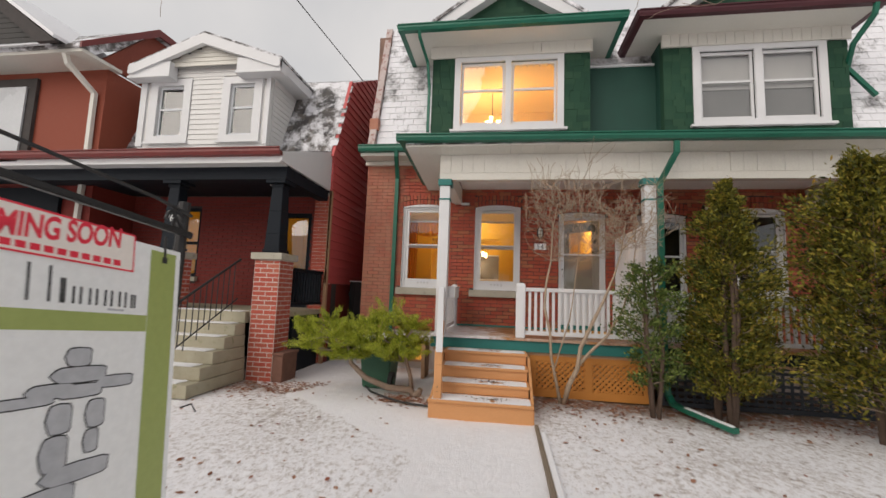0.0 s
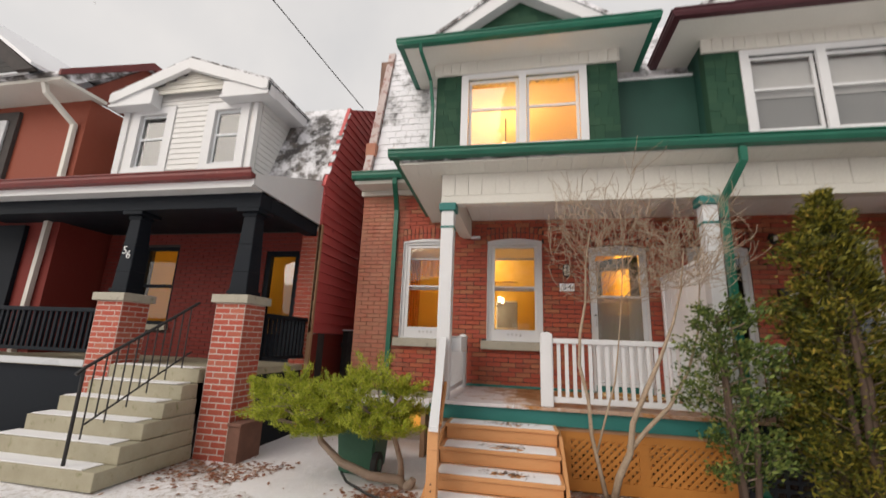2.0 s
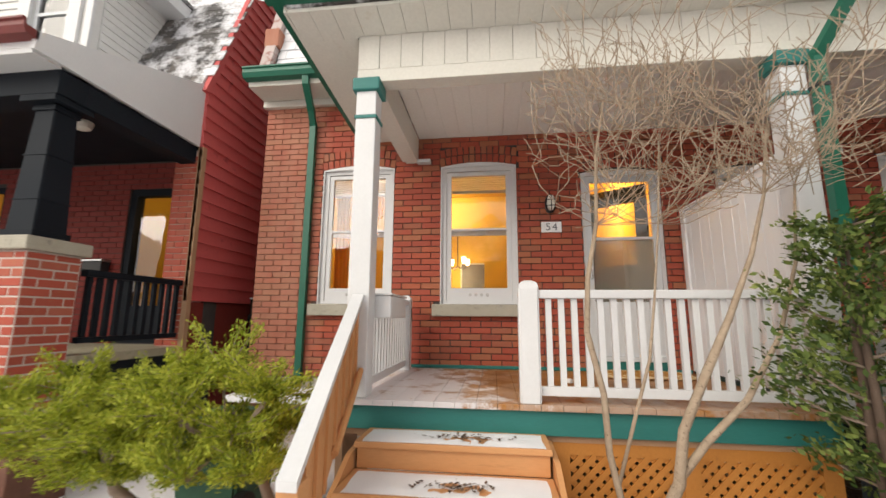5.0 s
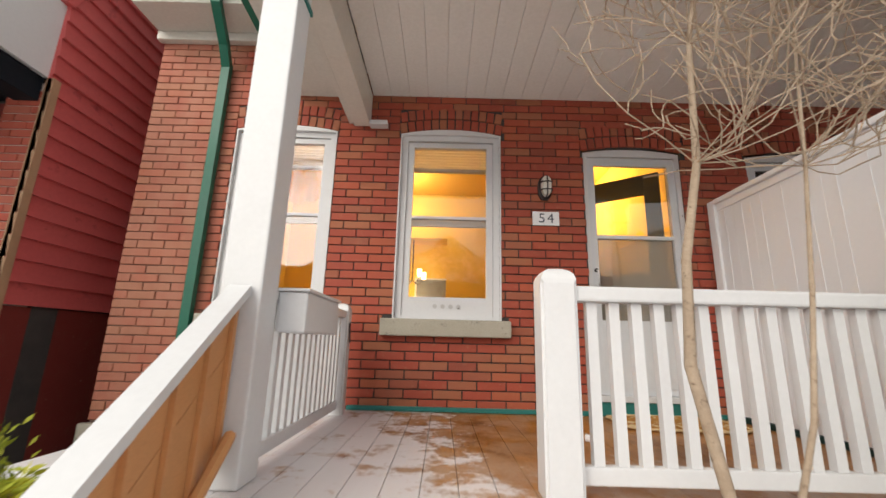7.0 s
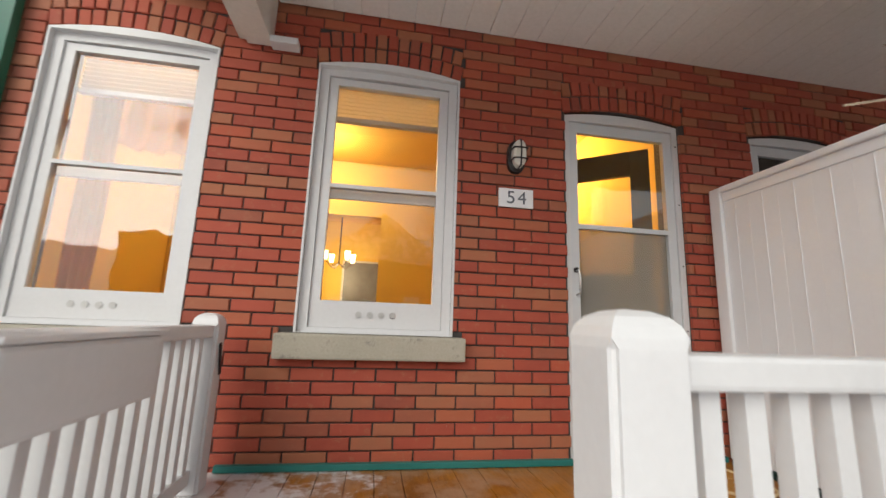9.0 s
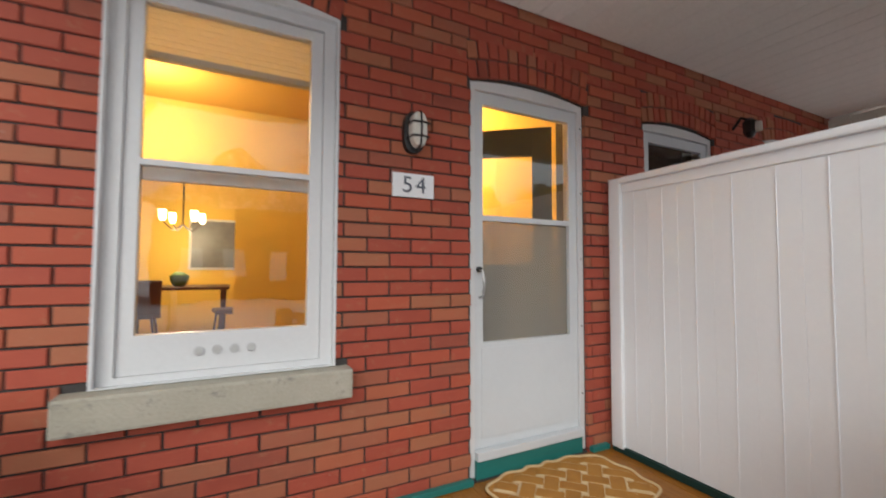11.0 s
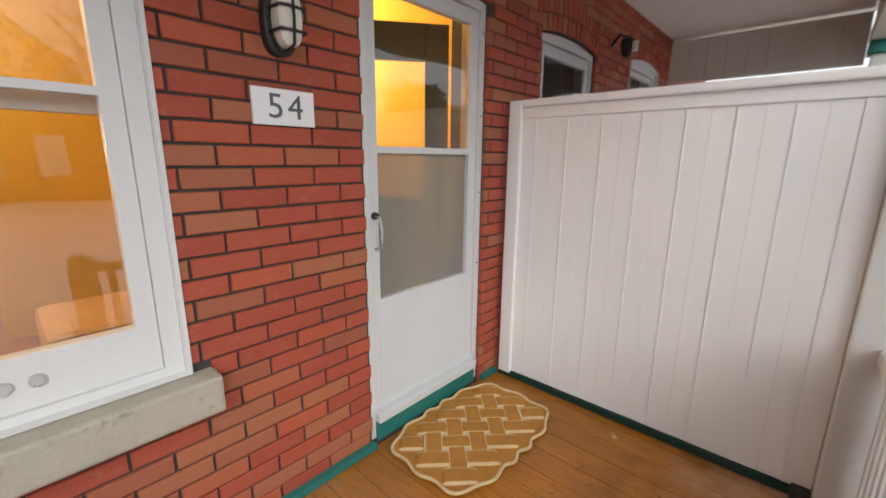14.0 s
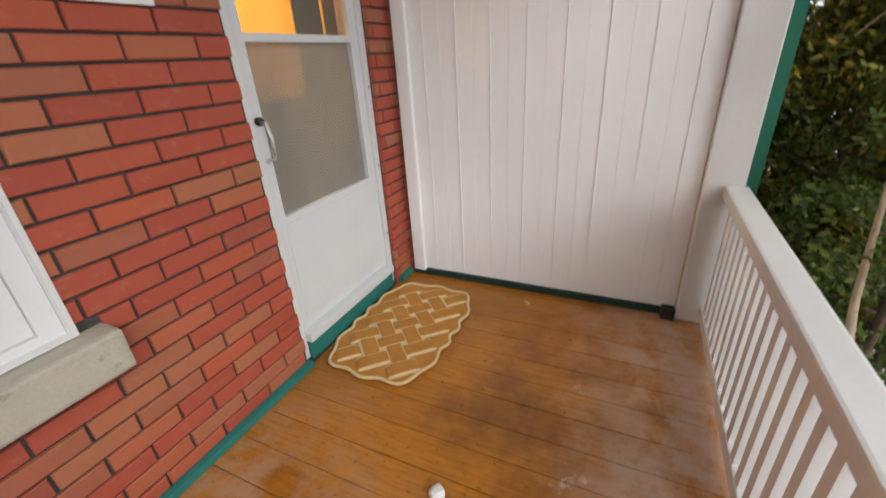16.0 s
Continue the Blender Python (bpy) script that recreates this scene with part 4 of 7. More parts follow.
part("rake_board", prism([(-8.3, 5.94), (-10.8, 7.68), (-13.5, 5.94), (-13.1, 5.94), (-10.8, 7.45), (-8.75, 5.94)], 'y', 6.2, 6.28), M_MORTAR, fh)
part("gable_roof", prism([(-8.3, 5.98), (-8.3, 6.05), (-10.8, 7.78), (-13.5, 6.05), (-13.5, 5.98), (-10.8, 7.69)], 'y', 6.15, 8.4), M_SNOW, fh)
part("downspout", square_pipe([(-8.45, 6.5, 5.9), (-8.42, 6.55, 5.7), (-8.3, 7.03, 5.3), (-8.3, 7.04, 4.0), (-8.4, 7.04, 0.2)], 0.09, 0.08), M_CREAM, fh, "cream metal downspout")
part("window_frame", boxes((-12.0, -9.77, 7.03, 7.098, 3.85, 5.7)), M_MORTAR, fh)
part("window_pane", boxes((-11.8, -9.97, 6.99, 7.025, 4.05, 5.5)), M_BLIND_G, fh)
# no glazing: an added navy panel stands in for the porch's shade
part("porch_shade_panel", boxes((-12.5, -8.8, 7.02, 7.095, 1.1, 3.3), bevel=0.01), M_NAVY, fh, "flat dark panel in place of the shaded porch opening")
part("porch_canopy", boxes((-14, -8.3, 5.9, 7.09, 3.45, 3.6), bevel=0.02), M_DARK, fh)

# ---------- windows and doors of the house ----------


def arch_top(xa, xb, z, rise, n=8):
    m, h = (xa + xb) / 2, (xb - xa) / 2
    return [(m + h * (1 - 2 * i / n), z + rise * (1 - (1 - 2 * i / n) ** 2)) for i in range(n + 1)]


def arched_ring(xa, xb, za, zb, rise, t, y0, y1, bottom=None):
    """A frame of width t with a bowed head."""
    bm = bmesh.new()
    o = [(xa, za), (xb, za)] + arch_top(xa, xb, zb, rise)
    tb = t if bottom is None else bottom
    i = [(xa + t, za + tb), (xb - t, za + tb)] + arch_top(xa + t, xb - t, zb - t, rise * 0.25)
    lo = [[bm.verts.new((x, y, z)) for x, z in ring] for ring in (o, i) for y in (y0, y1)]
    n = len(o)
    for k in range(n):
        j = (k + 1) % n
        bm.faces.new((lo[0][k], lo[0][j], lo[2][j], lo[2][k]))
        bm.faces.new((lo[1][k], lo[3][k], lo[3][j], lo[1][j]))
        bm.faces.new((lo[0][k], lo[1][k], lo[1][j], lo[0][j]))
        bm.faces.new((lo[2][k], lo[2][j], lo[3][j], lo[3][k]))
    return bm


def disc(cx, cz, r, y0, y1, n=14):
    return prism([(cx + r * math.cos(k * math.tau / n), cz + r * math.sin(k * math.tau / n)) for k in range(n)], 'y', y0, y1)


def pane(parent, xa, xb, za, zb, y, name="pane"):
    me = bpy.data.meshes.new(name)
    me.from_pydata([(xa, y, za), (xb, y, za), (xb, y, zb), (xa, y, zb)], [], [(0, 1, 2, 3)])
    ob = link(name, me, M_GLASS, parent)
    ob.visible_shadow = False
    return ob


M_VENT = surf("perforated_tin", (0.38, 0.38, 0.37), (0.62, 0.62, 0.6), 260, 400, 0.45, bumps=0.2)


def sash_window(name, key, label, sill=True):
    xa, xb, za, zb = OPEN[key]
    w = thing(name, ((xa + xb) / 2, 8.05, za), label, "window", kind="structure")
    part("window_frame", arched_ring(xa + 0.003, xb - 0.003, za, zb, RISE - 0.004, 0.052, 8.03, 8.16, 0.03), M_WHITE, w)
    part("caulk", arched_ring(xa - 0.009, xb + 0.009, za, zb + 0.002, RISE + 0.006, 0.0115, 7.9945, 8.0295, 0.004), M_WHITE, w)
    a, b = xa + 0.057, xb - 0.057
    part("storm_sash", wall_with_holes(a, b, za + 0.031, zb - 0.055, 8.045, 8.09, [(a + 0.053, b - 0.053, za + 0.18, za + 0.845), (a + 0.053, b - 0.053, za + 0.868, zb - 0.1)]), M_WHITE, w)
    part("rear_rail", boxes((a + 0.03, b - 0.03, 8.12, 8.15, za + 0.80, za + 0.86), bevel=0.004), M_WHITE, w)
    pane(w, a + 0.053, b - 0.053, za + 0.18, za + 0.845, 8.066)
    pane(w, a + 0.053, b - 0.053, za + 0.868, zb - 0.1, 8.066)
    mid = (xa + xb) / 2
    for k in range(4):
        cx = mid - 0.10 + k * 0.064
        part("vent_hole", disc(cx, za + 0.105, 0.019, 8.0405, 8.0445), M_STEEL, w)
        part("vent_core", disc(cx, za + 0.105, 0.0125, 8.039, 8.0403), M_VENT, w)
    if sill:
        bm = boxes((xa - 0.095, xb + 0.075, 7.925, 8.1, za - 0.135, za - 0.003), bevel=0.012)
        for v in bm.verts:
            v.co += 0.004 * noise.noise_vector(v.co * 9)
        part("window_sill", bm, M_STONE, w, "weathered pale stone sill")
    return w


sash_window("window_1", "wl", "white sash window with arched head and stone sill")
sash_window("window_2", "wm", "white sash window with vent holes and stone sill")
sash_window("window_4", "nw", "white sash window in the adjoining brick house")


def text_mesh(name, body, size, material, parent, at, rot=(90, 0, 0), depth=0.001, align='CENTER', stretch=1.0, bold=0.0):
    cu = bpy.data.curves.new("letters", 'FONT')
    cu.body, cu.size, cu.extrude, cu.align_x, cu.align_y = body, size, depth, align, 'CENTER'
    cu.offset = bold
    tmp = bpy.data.objects.new("letters", cu)
    scene.collection.objects.link(tmp)
    bpy.context.view_layer.update()
    me = bpy.data.meshes.new_from_object(tmp.evaluated_get(bpy.context.evaluated_depsgraph_get()))
    bpy.data.objects.remove(tmp)
    me.transform(pose(*at, *rot) @ Matrix.Diagonal((stretch, 1, 1, 1)))
    me.materials.clear()
    return link(name, me, material, parent)


def cloth_mat(name, colour):
    m, nt, n, l, p = node_mat(name)
    col = mix(n, l, noise_of(n, l, place(n, l), 60, 3, 0.6), tuple(c * 0.88 for c in colour), colour)
    l.new(col, p.inputs["Base Color"])
    p.inputs["Roughness"].default_value = 0.8
    tr, ms = n.new("ShaderNodeBsdfTranslucent"), n.new("ShaderNodeMixShader")
    l.new(col, tr.inputs[0])
    ms.inputs[0].default_value = 0.75
    l.new(p.outputs[0], ms.inputs[1])
    l.new(tr.outputs[0], ms.inputs[2])
    l.new(ms.outputs[0], n["Material Output"].inputs[0])
    return m


def screen_mat():
    m, nt, n, l, p = node_mat("insect_screen")
    p.inputs["Base Color"].default_value, p.inputs["Roughness"].default_value = (0.34, 0.31, 0.27, 1), 0.8
    tr, ms = n.new("ShaderNodeBsdfTransparent"), n.new("ShaderNodeMixShader")
    ms.inputs[0].default_value = 0.62
    l.new(tr.outputs[0], ms.inputs[1])
    l.new(p.outputs[0], ms.inputs[2])
    l.new(ms.outputs[0], n["Material Output"].inputs[0])
    return m


M_SCREEN = screen_mat()


def storm_door(name, key, label, lit):
    xa, xb, za, zb = OPEN[key]
    d = thing(name, ((xa + xb) / 2, 8.05, za), label, "door", kind="structure")
    part("door_frame", arched_ring(xa + 0.003, xb - 0.003, za + 0.01, zb, RISE - 0.004, 0.038, 8.03, 8.16, 0.0), M_WHITE, d)
    part("threshold", boxes((xa + 0.042, xb - 0.042, 8.012, 8.2, za + 0.002, za + 0.10)), M_TEAL, d, "teal painted threshold riser")
    part("door_sill", boxes((xa + 0.042, xb - 0.042, 7.995, 8.2, za + 0.102, za + 0.148), bevel=0.004), M_GREYDOOR, d)
    a, b, c, e = xa + 0.043, xb - 0.043, za + 0.15, zb - 0.04
    panes = [(a + 0.06, b - 0.06, za + 0.72, za + 1.40), (a + 0.06, b - 0.06, za + 1.43, e - 0.07)]
    leaf = part("door_leaf", wall_with_holes(a, b, c, e, 8.045, 8.08, panes), M_GREYDOOR, d)
    part("kick_panel", boxes((a + 0.05, b - 0.05, 8.040, 8.0445, c + 0.05, za + 0.69), bevel=0.002), M_GREYDOOR, leaf)
    for q in panes:
        pane(d, *q, 8.062)
    if lit:
        part("insect_screen", boxes((panes[0][0], panes[0][1], 8.072, 8.0735, panes[0][2], panes[0][3])), M_SCREEN, d, "fine grey insect screen behind the lower glass").visible_shadow = False
    part("door_handle", tube([(a + 0.03, 8.04, za + 1.12), (a + 0.03, 8.0, za + 1.12), (a + 0.035, 7.99, za + 1.06), (a + 0.035, 8.0, za + 0.98), (a + 0.035, 8.04, za + 0.97)], 0.007, 8), M_STEEL, leaf, "curved metal pull handle")
    part("lock", disc(a + 0.03, za + 1.125, 0.016, 8.025, 8.0395), M_BLACK, leaf)
    for k in range(5):
        part("screw", disc(xb - 0.02, za + 0.35 + k * 0.42, 0.005, 8.026, 8.0295, 6), M_BLACK, d)
    return d


storm_door("door_1", "d", "grey-white glazed storm door in a white frame", True)
storm_door("door_2", "nd", "white glazed storm door of the adjoining house", False)

# inner door, standing open into the hall
inner = thing("inner_door", (1.99, 8.24, 0.98), "dark green glazed wooden door standing open into the hall", "door")
ang = radians(142)
T = Matrix.Translation((1.985, 8.24, 0)) @ Matrix.Rotation(ang, 4, 'Z')
for nm, sp, mt in (("stile", (0.0, 0.13, 0, 0.045, 0.99, 2.93), M_DARKDOOR), ("stile", (0.62, 0.76, 0, 0.045, 0.99, 2.93), M_DARKDOOR), ("rail", (0.131, 0.619, 0, 0.045, 2.74, 2.93), M_DARKDOOR), ("lower_panel", (0.131, 0.619, 0, 0.045, 0.99, 2.0), M_DARKDOOR)):
    bm = bmesh.new()
    add_box(bm, *sp, bevel=0.004, m=T)
    part(nm, bm, mt, inner)
me = bpy.data.meshes.new("pane")
me.from_pydata([T @ Vector(q) for q in ((0.131, 0.022, 2.0), (0.131, 0.022, 2.74), (0.619, 0.022, 2.74), (0.619, 0.022, 2.0))], [], [(0, 1, 2, 3)])
link("pane", me, M_GLASS, inner).visible_shadow = False

# ---------- rooms behind the windows ----------
top(part("room_floor", boxes((-2.35, 7.1, 8.28, 13.98, 0.85, 0.93)), M_FLOORWOOD), "oak floor of the lit rooms", "floor", kind="structure")
top(part("room_ceiling", boxes((-2.35, 7.1, 8.28, 13.98, 3.55, 3.6)), M_CEIL_Y), "warm cream ceiling of the lit rooms", "ceiling", kind="structure")
top(part("room_wall", boxes((-2.35, -2.3, 8.28, 13.9, 0.935, 3.545), (1.08, 1.16, 8.28, 13.9, 0.935, 3.545), (2.08, 2.16, 8.28, 13.9, 0.935, 3.545), (-2.295, 2.075, 13.9, 13.95, 0.935, 3.545),
                             (1.165, 2.075, 12.2, 12.3, 0.935, 3.545)), M_WALL_Y), "amber painted room walls", "wall", kind="structure")
top(part("room_divider", wall_with_holes(-2.295, 1.075, 0.935, 3.545, 10.62, 10.74, [(-1.7, 0.06, 0.935, 2.86)]), M_WALL_Y), "amber wall with a wide opening to the dining room", "wall", kind="structure")
# one dark sheet; the room's lack of light is in its colour
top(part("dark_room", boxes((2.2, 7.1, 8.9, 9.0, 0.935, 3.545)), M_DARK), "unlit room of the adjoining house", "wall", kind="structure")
M_SHADE = cloth_mat("cream_blind", (0.94, 0.88, 0.72))
for k in ("wm", "wl"):
    xa, xb, za, zb = OPEN[k]
    bl = thing("window_blind", ((xa + xb) / 2, 8.2, 2.9), "cream blind drawn up behind the window", "blind", "raised blinds")
    bm = bmesh.new()
    rows = [[bm.verts.new((x, 8.19 + 0.02 * (i % 2), 2.893 + 0.014 * i)) for x in (xa + 0.06, xb - 0.06)] for i in range(15)]
    for a, b in zip(rows, rows[1:]):
        bm.faces.new((a[0], a[1], b[1], b[0]))
    part("pleated_cloth", bm, M_SHADE, bl)
    part("bottom_rail", boxes((xa + 0.06, xb - 0.06, 8.18, 8.22, 2.865, 2.893)), M_GREYDOOR, bl)

M_DRAPE = cloth_mat("mustard_drape", (0.85, 0.5, 0.09))


def drape(parent, name, xa, xb, za, zb, y, folds, deep=0.022, sag=0.0):
    """A hanging cloth with soft folds; sag lowers the hem in the middle."""
    bm = bmesh.new()
    nx, nz = folds * 8, 10
    g = []
    for j in range(nz + 1):
        row = []
        for i in range(nx + 1):
            u, w = i / nx, j / nz
            lo = za - sag * math.sin(math.pi * u)
            row.append(bm.verts.new((xa + (xb - xa) * u + 0.006 * math.sin(9 * w + 5 * u), y + deep * math.sin(math.tau * folds * u + 0.8 * w) * (0.5 + 0.5 * w if sag else 1.0), zb + (lo - zb) * w)))
        g.append(row)
    for a, b in zip(g, g[1:]):
        for i in range(nx):
            bm.faces.new((a[i], a[i + 1], b[i + 1], b[i]))
    bmesh.ops.solidify(bm, geom=bm.faces[:], thickness=0.003)
    return part(name, bm, M_DRAPE, parent, smooth=True)


cur = thing("window_curtain", (-1.39, 8.34, 1.5), "mustard yellow curtains with a swag behind the window", "curtain")
drape(cur, "panel", -1.78, -1.60, 0.98, 3.0, 8.34, 4)
drape(cur, "panel", -1.12, -0.99, 0.98, 3.0, 8.34, 3)
drape(cur, "swag", -1.80, -0.97, 2.72, 3.0, 8.38, 6, 0.03, 0.12)
part("rod", tube([(-1.86, 8.36, 3.02), (-0.9, 8.36, 3.02)], 0.012, 8), M_BLACK, cur)
M_BULB = glow_mat("lit_shade", (1.0, 0.72, 0.38), 5)
ch = thing("chandelier", (-0.61, 12.9, 2.35), "dark metal chandelier with four lit glass shades", "chandelier")
part("stem", tube([(-0.61, 12.9, 3.55), (-0.61, 12.9, 2.55)], 0.012), M_BLACK, ch)
for k in range(4):
    a = k * math.tau / 4 + 0.6
    ex, ey = -0.61 + 0.27 * math.cos(a), 12.9 + 0.27 * math.sin(a)
    part("arm", tube([(-0.61, 12.9, 2.57), ((-0.61 + ex) / 2, (12.9 + ey) / 2, 2.48), (ex, ey, 2.6)], 0.009), M_BLACK, ch)
    part("shade", tube([(ex, ey, 2.6), (ex, ey, 2.645), (ex, ey, 2.75)], [0.025, 0.043, 0.048], 12), M_BULB, ch, "lit glass shade")
M_TABLE = surf("dark_wood", (0.05, 0.028, 0.018), (0.09, 0.05, 0.03), 4, 60, 0.4, bumps=0.1)
tb = thing("dining_table", (-0.62, 12.9, 0.93), "dark wooden dining table under the chandelier", "table")
part("tabletop", boxes((-1.25, 0.0, 12.5, 13.4, 1.66, 1.70), bevel=0.008), M_TABLE, tb)
for px in (-1.17, -0.08):
    for py in (12.58, 13.32):
        part("leg", tube([(px, py, 0.93), (px, py, 1.66)], [0.02, 0.035]), M_TABLE, tb)
chair = thing("dining_chair", (0, 0, 0), "dark upholstered dining chair with splayed legs", "chair", "chairs round the dining table")
part("seat", boxes((-0.22, 0.22, -0.22, 0.22, 0.42, 0.48), bevel=0.02), M_TABLE, chair)
bm = bmesh.new()
add_box(bm, -0.21, 0.21, -0.025, 0.025, 0.0, 0.42, bevel=0.02, m=Matrix.Translation((0, 0.2, 0.47)) @ Matrix.Rotation(radians(-12), 4, 'X'))
part("backrest", bm, M_TABLE, chair)
for sx in (-1, 1):
    for sy in (-1, 1):
        part("leg", tube([(sx * 0.16, sy * 0.16, 0.43), (sx * 0.21, sy * 0.21, 0.0)], [0.018, 0.012], 6), M_TABLE, chair)
chair.matrix_basis = pose(0.04, 12.42, 0.93, 0, 0, -80)
for q in (pose(-0.98, 12.2, 0.93, 0, 0, 195), pose(-1.5, 12.9, 0.93, 0, 0, 90)):
    copy_thing(chair, q)
M_SOFA = surf("mustard_cloth", (0.6, 0.4, 0.2), (0.7, 0.5, 0.28), 3, 90, 0.9, bumps=0.4)
sofa = thing("armchair", (0.55, 9.5, 0.93), "pale upholstered armchair with a mustard cushion", "armchair")
part("seat", boxes((0.2, 0.95, 9.2, 9.9, 1.0, 1.35), bevel=0.06), M_SOFA, sofa)
part("backrest", boxes((0.75, 1.0, 9.2, 9.9, 1.36, 1.8), bevel=0.06), M_SOFA, sofa)
pic = thing("picture_frame", (-1.6, 13.88, 2.2), "small framed picture on the dining room wall", "picture")
part("frame", boxes((-1.75, -1.45, 13.86, 13.895, 1.9, 2.6), bevel=0.005), M_TABLE, pic)
part("sheet", boxes((-1.7, -1.5, 13.85, 13.858, 1.95, 2.55)), M_CREAM, pic)
vase = top(part("plant_bowl", tube([(-0.62, 12.8, 1.70), (-0.62, 12.8, 1.76), (-0.62, 12.8, 1.84), (-0.62, 12.8, 1.9)], [0.06, 0.1, 0.12, 0.05], 12), surf("leaf_green", (0.08, 0.16, 0.03), (0.14, 0.25, 0.05), 9, 60, 0.7), smooth=True), "small green plant on the dining table", "plant")
M_SLATEBLUE = surf("slate_blue_print", (0.1, 0.12, 0.14), (0.2, 0.22, 0.24), 6, 40, 0.4, bumps=0.02)
pic2 = thing("picture_frame", (-0.20, 13.88, 2.34), "wide grey-blue framed picture on the dining room wall", "picture")
part("frame", boxes((-0.62, 0.22, 13.865, 13.895, 1.92, 2.76), bevel=0.005), M_GREYDOOR, pic2)
part("sheet", boxes((-0.58, 0.18, 13.855, 13.863, 1.96, 2.72)), M_SLATEBLUE, pic2)
# upstairs room
top(part("bedroom_shell", boxes((-1.13, 1.56, 10.4, 10.5, 4.4, 6.18), (-1.13, 1.56, 7.72, 10.4, 4.3, 4.39), (-1.13, -1.06, 7.72, 10.39, 4.395, 6.18), (1.5, 1.56, 7.72, 10.39, 4.395, 6.18), (-1.05, 1.49, 7.72, 10.39, 6.14, 6.18)), M_WALL_P), "amber painted walls of the lit bedroom", "wall", kind="structure")
# again a single sheet coloured dark for the unlit room upstairs
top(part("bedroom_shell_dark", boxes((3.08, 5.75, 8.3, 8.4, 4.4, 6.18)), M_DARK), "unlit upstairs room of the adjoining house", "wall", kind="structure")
bc = thing("chandelier", (-0.15, 9.3, 5.3), "small bedroom chandelier with lit bulbs", "chandelier")
part("stem", tube([(-0.15, 9.3, 6.18), (-0.15, 9.3, 5.4)], 0.01), M_BLACK, bc)
for k in range(3):
    a = k * math.tau / 3 + 0.4
    part("shade", tube([(-0.15 + 0.16 * math.cos(a), 9.3 + 0.16 * math.sin(a), 5.38), (-0.15 + 0.16 * math.cos(a), 9.3 + 0.16 * math.sin(a), 5.5)], [0.03, 0.05], 10), M_BULB, bc)


M_BLIND = surf("grey_white_blind", (0.58, 0.58, 0.58), (0.66, 0.66, 0.65), 2, 40, 0.7, bumps=0.05)
M_SHEER = surf("grey_sheer", (0.24, 0.25, 0.25), (0.32, 0.32, 0.32), 2, 60, 0.8, bumps=0.1)


def dormer_window(name, win, label, blind):
    xa, xb, za, zb = win
    y = 7.55
    w = thing(name, ((xa + xb) / 2, y, za), label, "window", kind="structure")
    part("casing", wall_with_holes(xa - 0.03, xb + 0.03, za - 0.03, zb + 0.03, y - 0.045, y - 0.002, [(xa + 0.09, (xa + xb) / 2 - 0.06, za + 0.06, zb - 0.07), ((xa + xb) / 2 + 0.06, xb - 0.09, za + 0.06, zb - 0.07)]), M_WHITE, w)
    part("window_sill", boxes((xa - 0.09, xb + 0.09, y - 0.1, y - 0.003, za - 0.075, za - 0.032), bevel=0.005), M_WHITE, w)
    for a, b in ((xa + 0.095, (xa + xb) / 2 - 0.065), ((xa + xb) / 2 + 0.065, xb - 0.095)):
        m = za + 0.06 + (zb - za - 0.13) * 0.56
        part("sash", wall_with_holes(a, b, za + 0.065, zb - 0.075, y + 0.02, y + 0.06, [(a + 0.045, b - 0.045, za + 0.13, m - 0.02), (a + 0.045, b - 0.045, m + 0.02, zb - 0.13)]), M_WHITE, w)
        pane(w, a + 0.045, b - 0.045, za + 0.13, m - 0.02, y + 0.038)
        pane(w, a + 0.045, b - 0.045, m + 0.02, zb - 0.13, y + 0.038)
        if blind:
            part("blind", boxes((a + 0.02, b - 0.02, y + 0.10, y + 0.11, za + 0.66, zb - 0.08)), M_BLIND, w, "pale drawn blind")
            part("screen", boxes((a + 0.02, b - 0.02, y + 0.12, y + 0.125, za + 0.08, za + 0.655)), M_SHEER, w, "grey sheer curtain")
        else:
            bm = bmesh.new()
            for k in range(7):
                cx = a + 0.06 + (b - a - 0.12) * k / 6
                add_tube(bm, [(cx - 0.04, y + 0.09, zb - 0.09), (cx, y + 0.09, zb - 0.14), (cx + 0.04, y + 0.09, zb - 0.09)], 0.012, 6)
            part("curtain_scallops", bm, M_CREAM, w)
    return w


dormer_window("window_6", WIN1, "pair of white sash windows glowing with warm light", False)
dormer_window("window_7", WIN2, "pair of white sash windows with pale blinds", True)

# ---------- porch posts, railings and fittings ----------


def porch_post(x, label):
    p = thing("porch_post", (x, PY, DECK), label, "post", "porch posts")
    h = 0.079
    part("shaft", boxes((x - h, x + h, PY - h, PY + h, DECK + 0.002, 3.11), bevel=0.008), M_WHITE, p)
    part("cap", boxes((x - h - 0.028, x + h + 0.028, PY - h - 0.028, PY + h + 0.028, 3.111, 3.213), bevel=0.012), M_TEAL, p, "teal painted cap")
    part("collar", boxes((x - h - 0.009, x + h + 0.009, PY - h - 0.009, PY + h + 0.009, 2.885, 2.912), bevel=0.004), M_TEAL, p)
    return p


porch_post(-0.742, "white square porch post with teal cap")
porch_post(2.262, "white square porch post with teal cap beside a downspout")
porch_post(5.36, "white square porch post of the adjoining porch")


